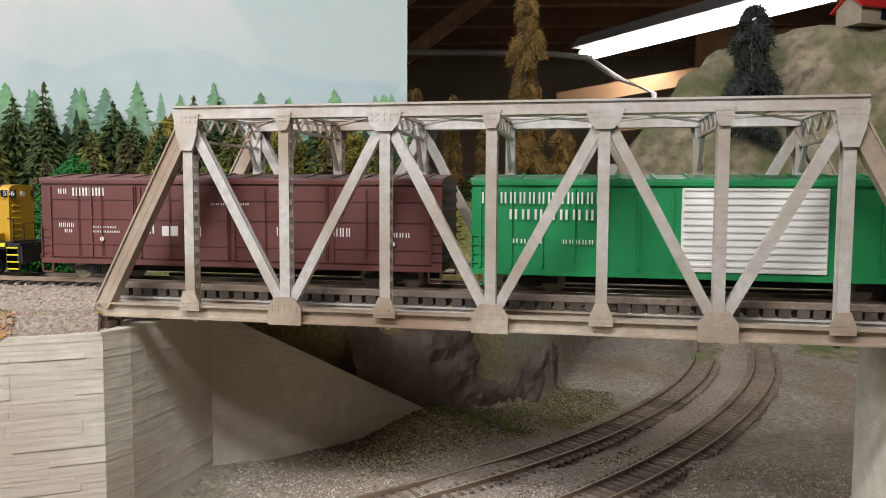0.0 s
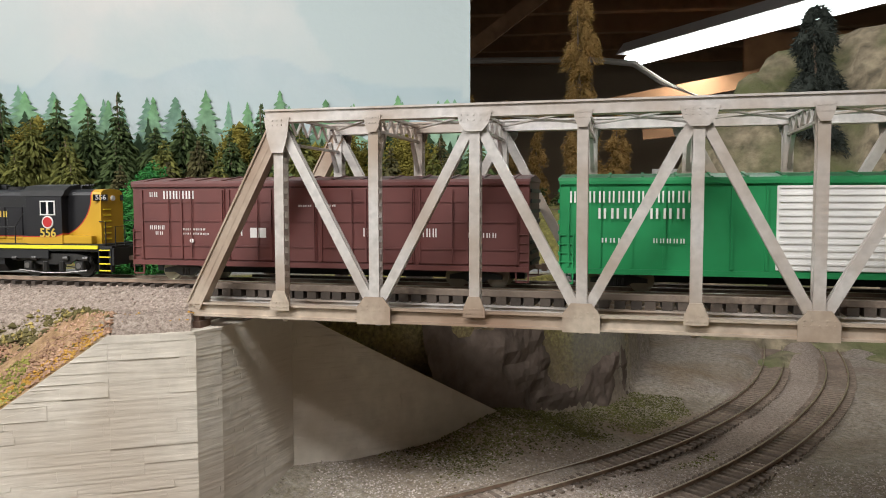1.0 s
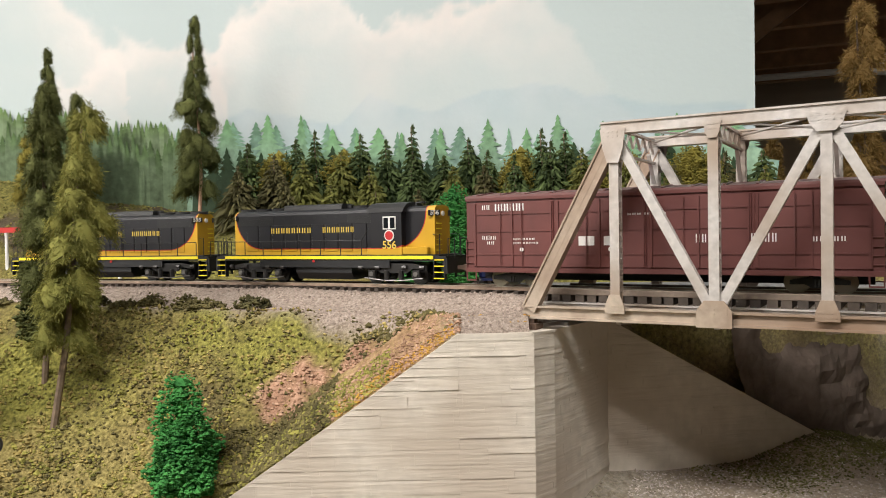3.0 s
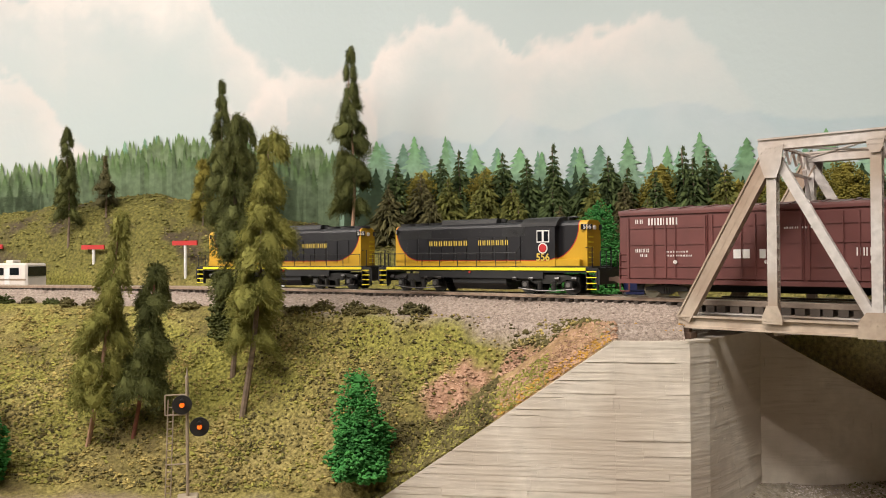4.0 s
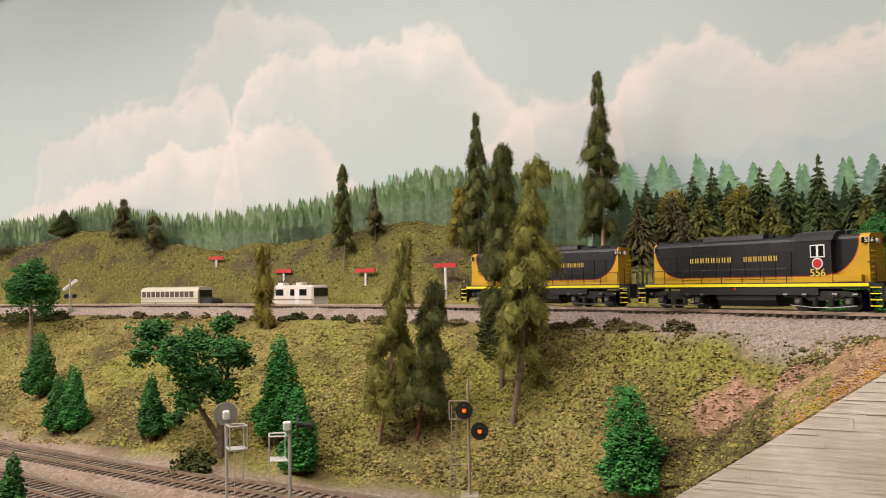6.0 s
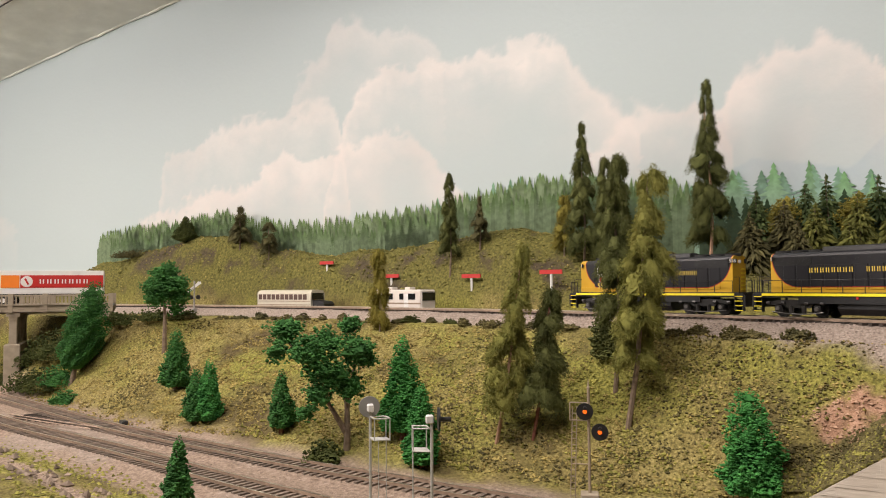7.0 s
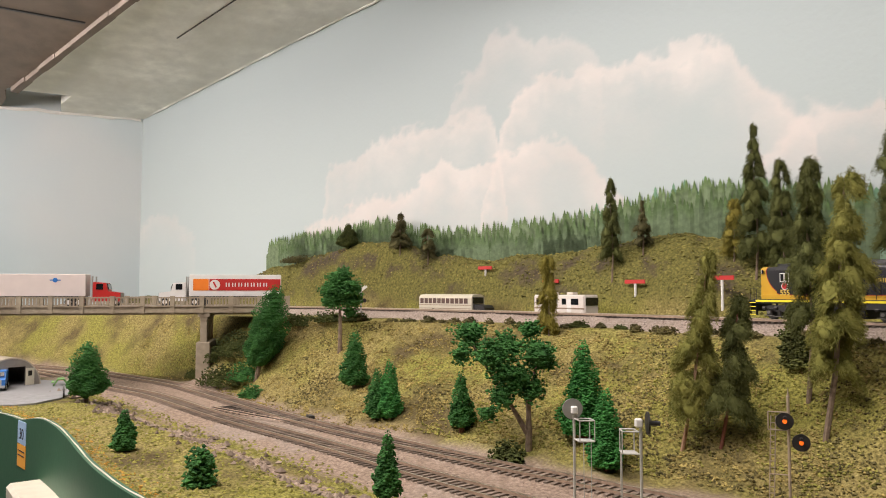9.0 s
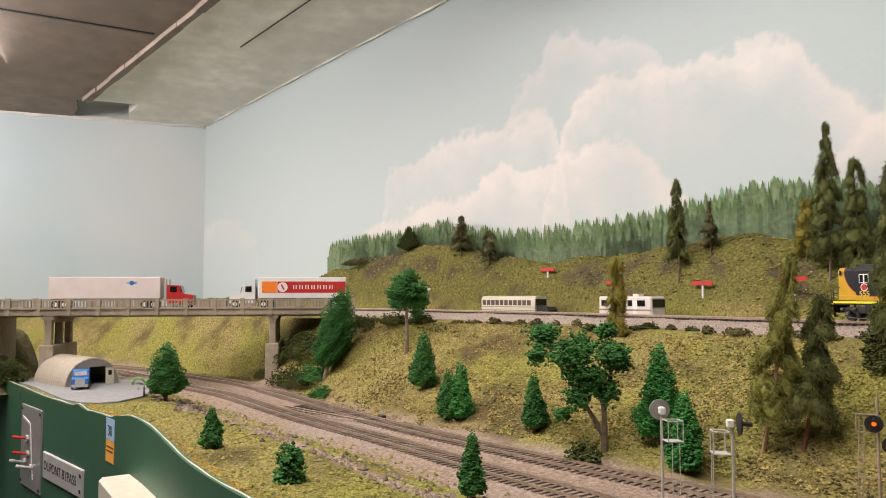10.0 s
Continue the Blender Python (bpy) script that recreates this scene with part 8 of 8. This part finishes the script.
# ---- railway signals ----
amber = bpy.data.materials.new("lit_amber_lens")
amber.use_nodes = True
amber.node_tree.nodes["Principled BSDF"].inputs["Base Color"].default_value = (0.8, 0.25, 0.02, 1)
amber.node_tree.nodes["Principled BSDF"].inputs["Emission Color"].default_value = (1, 0.12, 0.008, 1)
amber.node_tree.nodes["Principled BSDF"].inputs["Emission Strength"].default_value = 1.1
M["tan_metal"] = mat("tan_painted_metal", (0.34, 0.27, 0.19), 0.5, 0.1, 100, 0.2)
M["silver"] = mat("silver_painted_metal", (0.52, 0.51, 0.48), 0.45, 0.3, 100, 0.1)


def facing(x, y):
    """Turn about z so that +x local points at the aisle where the walk passes."""
    return math.degrees(math.atan2(-0.12 - y, -0.05 - x))


def block_signal(x, y):
    g = ground(x, y)
    th = empty("block_signal", pose(x, y, g, 0, 0, facing(x, y)), "tall tan railway signal with two black discs glowing amber", "signal")
    tm = M["tan_metal"]
    H = 0.070
    bm = bmesh.new()
    tube(bm, [(0, 0, -0.003), (0, 0, H)], 0.0009, 8)
    tube(bm, [(0, 0, H), (0, 0, H + 0.001), (0, 0, H + 0.0055)], 0.0011, 8, 0.0001)
    part("mast", bm, tm, th)
    bm = bmesh.new()
    box(bm, (0.011, 0.011, 0.007), (0, 0, 0.0015), None, 0.0005)
    part("base", bm, M["concrete_tan"], th, "concrete footing")
    for yy, z in ((-0.0025, 0.0555), (0.0065, 0.0430)):
        bm = bmesh.new()
        disc(bm, (0.0030, yy, z), (1, 0, 0), 0.0052, 0.0010, 28)
        d = part("disc", bm, M["black"], th, "round black target disc")
        bm = bmesh.new()
        disc(bm, (0.0038, yy, z), (1, 0, 0), 0.0013, 0.0006, 16)
        part("lens", bm, amber, d, "glowing amber lens")
        bm = bmesh.new()
        tube(bm, [(0.0036, yy, z + 0.0026), (0.0070, yy, z + 0.0024)], 0.0010, 10)
        part("hood", bm, M["black"], d)
        bm = bmesh.new()
        box(bm, (0.004, 0.003, 0.004), (0.0008, yy, z))
        part("lamp_housing", bm, M["black"], d)
    for s in (-1, 1):
        bm = bmesh.new()
        tube(bm, [(-0.001, -0.0105 + s * 0.0014, 0), (-0.001, -0.0085 + s * 0.0014, 0.058)], 0.00035, 6)
        part("ladder_rail", bm, tm, th)
    for k in range(14):
        bm = bmesh.new()
        yy = -0.0105 + 0.002 * (k / 14)
        tube(bm, [(-0.001, yy - 0.0014, 0.003 + k * 0.0039), (-0.001, yy + 0.0014, 0.003 + k * 0.0039)], 0.0003, 6)
        part("rung", bm, tm, th)
    for z in (0.0225, 0.0495, 0.0605):
        bm = bmesh.new()
        tube(bm, [(-0.001, -0.0115, z), (0, 0.001, z)], 0.0004, 6)
        part("bracket", bm, tm, th)
    bm = bmesh.new()
    tube(bm, [(-0.001, -0.0115, 0.0495), (-0.001, -0.0115, 0.0605)], 0.0004, 6)
    part("cage_rail", bm, tm, th)
    return th


block_signal(-0.398, 0.208)


def mast_signal(x, y, top, turn, side=1, face="black"):
    g = ground(x, y)
    th = empty("dwarf_signal", pose(x, y, g, 0, 0, turn), "silver mast signal with black disc and basket platform", "signal", "silver signals beside the track")
    H = top - g
    sv = M["silver"]
    bm = bmesh.new()
    tube(bm, [(0, 0, -0.003), (0, 0, H)], 0.00075, 8)
    part("mast", bm, sv, th)
    bm = bmesh.new()
    disc(bm, (0.0035, 0, H - 0.001), (1, 0, 0), 0.0056, 0.0009, 28)
    part("disc", bm, M[face], th, "round target disc")
    bm = bmesh.new()
    tube(bm, [(0.003, 0, H - 0.001), (0.0095, 0, H - 0.0012)], 0.0012, 10)
    part("hood", bm, M["black"], th)
    bm = bmesh.new()
    box(bm, (0.0038, 0.0034, 0.0042), (-0.001, 0, H - 0.001), None, 0.0006)
    part("lamp_housing", bm, M["white"], th, "small white lamp housing")
    for z in (H - 0.0055, H - 0.0165):
        bm = bmesh.new()
        for a, b in (((-0.001, 0), (-0.009, side * 0.001)), ((-0.009, side * 0.001), (-0.009, side * 0.009)), ((-0.009, side * 0.009), (-0.002, side * 0.008)), ((-0.002, side * 0.008), (-0.001, 0))):
            tube(bm, [(*a, z), (*b, z)], 0.0004, 6)
        if z < H - 0.01:
            box(bm, (0.0075, 0.0072, 0.0006), (-0.0055, side * 0.0045, z))
        part("platform_rail" if z > H - 0.01 else "platform", bm, sv, th)
    for a in ((-0.009, 0.001), (-0.009, 0.009), (-0.002, 0.008)):
        bm = bmesh.new()
        tube(bm, [(a[0], side * a[1], H - 0.0165), (a[0], side * a[1], H - 0.0055)], 0.00032, 6)
        part("platform_post", bm, sv, th)
    for k in (0, 1):
        bm = bmesh.new()
        tube(bm, [(-0.009, side * (0.003 + 0.004 * k), 0), (-0.009, side * (0.003 + 0.004 * k), H - 0.0165)], 0.00025, 6)
        part("ladder_rail", bm, sv, th)
    bm = bmesh.new()
    box(bm, (0.006, 0.006, 0.003), (0, 0, 0.0005), None, 0.0004)
    part("base", bm, sv, th)
    return th


mast_signal(-0.410, 0.058, 1.220, 158, -1, "grey_metal")
mast_signal(-0.366, 0.067, 1.219, 60)

# ---- hut, yard and panel ----
def hut():
    th = empty("quonset_hut", Matrix.Translation((-1.176, -0.259, 1.164)) @ Matrix.Rotation(math.atan2(-0.06, -0.125), 4, "Z") @ Matrix.Diagonal((0.80, 0.76, 0.80, 1)), "beige round-roofed hut with a doorway", "hut")
    R, L = 0.047, 0.13
    ang = [math.pi * k / 18 for k in range(19)]
    bm = bmesh.new()
    a = [(R * math.cos(t), R * 0.95 * math.sin(t)) for t in ang]
    b = [((R - 0.002) * math.cos(t), (R - 0.002) * 0.95 * math.sin(t)) for t in ang]
    prism(bm, a + b[::-1], 0.0, L, "x")
    sh = part("shell", bm, M["beige"], th, "beige corrugated half-round shell")
    for k in range(16):
        bm = bmesh.new()
        c = [((R + 0.0005) * math.cos(t), (R + 0.0005) * 0.95 * math.sin(t)) for t in ang]
        prism(bm, c + a[::-1], L * (k + 0.25) / 16, L * (k + 0.75) / 16, "x")
        part("corrugation", bm, M["beige"], sh)
    door = [(0.006, 0.0), (0.006, 0.030), (-0.022, 0.030), (-0.022, 0.0)]
    bm = bmesh.new()
    inner = [(u, z) for u, z in b]
    left = [p for p in inner if p[0] >= 0.006]
    prism(bm, [(0.006, 0.0)] + [(R - 0.002, 0.0)] + left[1:] + [(0.006, (R - 0.002) * 0.95 * math.sqrt(1 - (0.006 / (R - 0.002)) ** 2))], 0.001, 0.003, "x")
    prism(bm, [(-0.022, 0.0), (-0.022, 0.037)] + [p for p in inner if p[0] < -0.022] , 0.001, 0.003, "x")
    prism(bm, [(0.006, 0.030), (-0.022, 0.030), (-0.022, 0.038), (-0.01, 0.0425), (0.006, 0.0445)], 0.001, 0.003, "x")
    part("end_wall", bm, M["hut_grey"], th, "grey end wall")
    bm = bmesh.new()
    prism(bm, [(R - 0.002, 0.0)] + inner[1:-1] + [(-R + 0.002, 0.0)], L - 0.003, L - 0.001, "x")
    part("back_wall", bm, M["hut_grey"], th)
    bm = bmesh.new()
    box(bm, (0.0012, 0.014, 0.027), (-0.001, -0.0285, 0.0135))
    d = part("door", bm, M["cream"], th, "cream door with a small window")
    bm = bmesh.new()
    box(bm, (0.0016, 0.006, 0.008), (-0.0012, -0.0285, 0.019))
    part("pane", bm, M["glass"], d)
    return th


M["beige"] = mat("beige_sheet", (0.44, 0.38, 0.30), 0.7, 0, 90, 0.08)
M["hut_grey"] = mat("hut_grey_board", (0.27, 0.24, 0.21), 0.8, 0, 90, 0.1)
HUT = hut()


def blue_truck():
    th = empty("blue_truck", Matrix.Translation((-1.150, -0.272, 1.1645)) @ Matrix.Rotation(math.atan2(0.0, 0.125), 4, "Z") @ Matrix.Diagonal((0.85, 0.85, 0.85, 1)), "bright blue model truck in the hut doorway", "truck")
    bm = bmesh.new()
    prism(bm, [(-0.03, 0.006), (0.026, 0.006), (0.026, 0.015), (0.012, 0.017), (0.009, 0.026), (-0.006, 0.027), (-0.006, 0.024), (-0.03, 0.024)], -0.011, 0.011)
    b = part("body", bm, M["blue_paint"], th)
    bm = bmesh.new()
    box(bm, (0.0012, 0.013, 0.008), (0.0264, 0, 0.0115))
    part("grille", bm, M["silver"], b)
    bm = bmesh.new()
    box(bm, (0.003, 0.022, 0.0035), (0.0275, 0, 0.0055))
    part("bumper", bm, M["silver"], b)
    bm = bmesh.new()
    box(bm, (0.0008, 0.017, 0.006), (0.0112, 0, 0.0218), Matrix.Rotation(-0.3, 4, "Y"))
    part("windscreen", bm, M["glass"], b)
    for s in (-1, 1):
        for x in (-0.018, 0.018):
            tyre(th, x, s * 0.0105, 0.0048, 0.003)
    return th


blue_truck()
# paved yard before the hut
bm = bmesh.new()
outline = [(-1.30, -0.372), (-1.19, -0.330), (-1.10, -0.302), (-1.04, -0.283), (-1.005, -0.265), (-0.992, -0.246), (-0.998, -0.225), (-1.03, -0.202), (-1.08, -0.186), (-1.14, -0.184), (-1.20, -0.19), (-1.29, -0.27)]
vs = [bm.verts.new((x, y, 1.1642)) for x, y in outline]
r = bmesh.ops.extrude_face_region(bm, geom=[bm.faces.new(vs)])
for v in r["geom"]:
    if isinstance(v, bmesh.types.BMVert):
        v.co.z -= 0.006
tagged(part("yard_paving", bm, M["asphalt"]), "grey paved yard before the hut", "pavement", kind="structure")


def picnic_table(x, y):
    th = place("picnic_table", x, y, "green model picnic table in the yard", "table", dz=0.0012)
    for dy, z, w in ((0, 0.0088, 0.008), (-0.009, 0.0052, 0.003), (0.009, 0.0052, 0.003)):
        bm = bmesh.new()
        box(bm, (0.022, w, 0.0010), (0, dy, z))
        part("tabletop" if dy == 0 else "bench", bm, M["table_green"], th)
    for s in (-1, 1):
        for q in (-1, 1):
            bm = bmesh.new()
            beam(bm, (s * 0.008, q * 0.003, 0.0085), (s * 0.008, q * 0.009, 0), 0.001, 0.001)
            part("leg", bm, M["table_green"], th)


M["table_green"] = mat("light_green_paint", (0.16, 0.36, 0.10), 0.6, 0, 80, 0.1)
picnic_table(-1.165, -0.203)
# small grey motorcycle shape beside the tree
mc = place("motorcycle", -1.045, -0.198, "small grey model motorcycle beside the tree", "motorcycle", dz=0.001)
for x in (-0.008, 0.008):
    bm = bmesh.new()
    disc(bm, (x, 0, 0.0045), (0, 1, 0), 0.0045, 0.0018, 16)
    part("wheel", bm, M["black"], mc)
bm = bmesh.new()
beam(bm, (-0.009, 0, 0.008), (0.006, 0, 0.009), 0.003, 0.003)
beam(bm, (0.006, 0, 0.009), (0.008, 0, 0.014), 0.001, 0.001)
part("body", bm, M["grey_metal"], mc)


# fascia along the front of the layout
fascia_top = curve_y([(-2.2, 1.165), (-1.325, 1.166), (-1.183, 1.167), (-1.069, 1.163), (-0.969, 1.158), (-0.925, 1.153), (-0.905, 1.156), (-0.87, 1.168), (-0.812, 1.177), (-0.768, 1.175), (-0.709, 1.172), (-0.634, 1.166), (-0.59, 1.165), (-0.52, 1.163), (-0.3, 1.158), (0.1, 1.15), (1.0, 1.15)])


def fascia():
    xs = np.concatenate([np.arange(-2.13, -1.0, 0.02), np.arange(-1.0, -0.5, 0.006), np.arange(-0.5, 0.9, 0.03)])
    V, F = [], []
    for x in xs:
        y = float(front_y(x)) - 0.002
        zt = max(float(fascia_top(x)), ground(x, y + 0.004) + 0.0015)
        for dy, z in ((0, 0.55), (0, zt), (-0.005, zt), (-0.005, 0.55)):
            V.append((x, y + dy, z))
    n = len(xs)
    for i in range(n - 1):
        a = 4 * i
        for k in range(4):
            F.append((a + k, a + (k + 1) % 4, a + 4 + (k + 1) % 4, a + 4 + k))
    F += [(3, 2, 1, 0), (4 * n - 4, 4 * n - 3, 4 * n - 2, 4 * n - 1)]
    return tagged(solid("fascia", V, F, M["fascia"]), "green painted board along the layout front", "fascia", kind="structure")


fascia()
bm = bmesh.new()
xs = np.arange(-1.25, -0.45, 0.008)
tube(bm, [(float(x), float(front_y(x)) - 0.0045, max(float(fascia_top(x)), ground(x, float(front_y(x)) + 0.002) + 0.0015) + 0.0004 * math.sin(90 * x)) for x in xs], 0.0006, 6)
tagged(part("fascia_edge", bm, M["cream"]), "chipped whitish plaster edge along the green board", "trim", kind="structure")


def on_fascia(x, z):
    d = float(front_y(x + 0.02) - front_y(x - 0.02)) / 0.04
    return Matrix.Translation((x, float(front_y(x)) - 0.0072, z)) @ Matrix.Rotation(math.atan(d), 4, "Z")


M["ink"] = mat("black_ink", (0.02, 0.02, 0.02), 0.6, 0, 50, 0.1)
sp = empty("switch_panel", on_fascia(-1.120, 1.098), "grey metal switch panel with red and silver toggles", "switch panel")
bm = bmesh.new()
box(bm, (0.085, 0.003, 0.098), (0, 0, 0), None, 0.0005)
part("plate", bm, M["grey_metal"], sp)
for a, b in (((-0.034, 0.034), (-0.002, 0.028)), ((-0.002, 0.028), (0.012, -0.036))):
    bm = bmesh.new()
    beam(bm, (a[0], -0.0018, a[1]), (b[0], -0.0018, b[1]), 0.0006, 0.0028)
    part("track_line", bm, M["white"], sp, "white route line")
for x, z, c in ((-0.012, 0.010, "red"), (-0.008, -0.008, "red"), (-0.022, -0.020, "silver"), (0.008, -0.022, "silver")):
    bm = bmesh.new()
    tube(bm, [(x, -0.001, z), (x, -0.004, z)], 0.004, 8)
    t = part("toggle_base", bm, M["silver"], sp)
    bm = bmesh.new()
    tube(bm, [(x, -0.003, z), (x - 0.004, -0.018, z + 0.003)], 0.0014, 8, 0.0022)
    part("toggle", bm, M[c], t, "red toggle" if c == "red" else "silver toggle")
for sx in (-0.038, 0.038):
    for sz in (-0.044, 0.044):
        bm = bmesh.new()
        disc(bm, (sx, -0.002, sz), (0, 1, 0), 0.002, 0.001, 10)
        part("screw", bm, M["ink"], sp)
pl = empty("name_plate", on_fascia(-1.008, 1.087), "pale grey plastic name plate lettered in black", "name plate")
bm = bmesh.new()
box(bm, (0.135, 0.004, 0.030), (0, 0, 0), None, 0.001)
part("plate", bm, M["hut_plate"] if "hut_plate" in M else M["silver"], pl)
words("DUPONT BYPASS", 0.0145, (-0.006, -0.0022, 0), M["ink"], pl, -1, "lettering")
for sz in (-0.008, 0.008):
    bm = bmesh.new()
    disc(bm, (0.061, -0.0022, sz), (0, 1, 0), 0.0022, 0.0012, 10)
    part("screw", bm, M["ink"], pl)
tg = empty("paper_tag", on_fascia(-0.872, 1.143), "blue and orange paper tag with a number", "tag")
for z, h, c, lab in ((0.0105, 0.0205, "tag_blue", "pale blue upper half"), (-0.0105, 0.0205, "tag_orange", "orange lower half")):
    bm = bmesh.new()
    box(bm, (0.026, 0.0008, h), (0, 0, z))
    part("half", bm, M.get(c) or mat(c, (0.33, 0.48, 0.68) if "blue" in c else (0.80, 0.36, 0.04), 0.7, 0, 60, 0.06), tg, lab)
words("30", 0.014, (0, -0.0006, 0.009), M["ink"], tg, -1, "number")
for z in (-0.006, -0.010):
    bm = bmesh.new()
    box(bm, (0.020, 0.0004, 0.0008), (0, -0.0005, z))
    part("ruled_line", bm, M["ink"], tg)
bm = bmesh.new()
box(bm, (0.16, 0.03, 0.05), (0, -0.012, 0), None, 0.003)
ob = part("control_box", bm, M["cream"])
ob.matrix_world = on_fascia(-0.735, 1.098)
tagged(ob, "cream plastic control box on the green board", "control box")
bm = bmesh.new()
box(bm, (0.003, 0.002, 0.55), (0, 0.0012, -0.27))
ob = part("fascia_strip", bm, M["ink"])
ob.matrix_world = on_fascia(-1.175, 1.155)
tagged(ob, "dark joint strip between green boards", "trim", kind="structure")
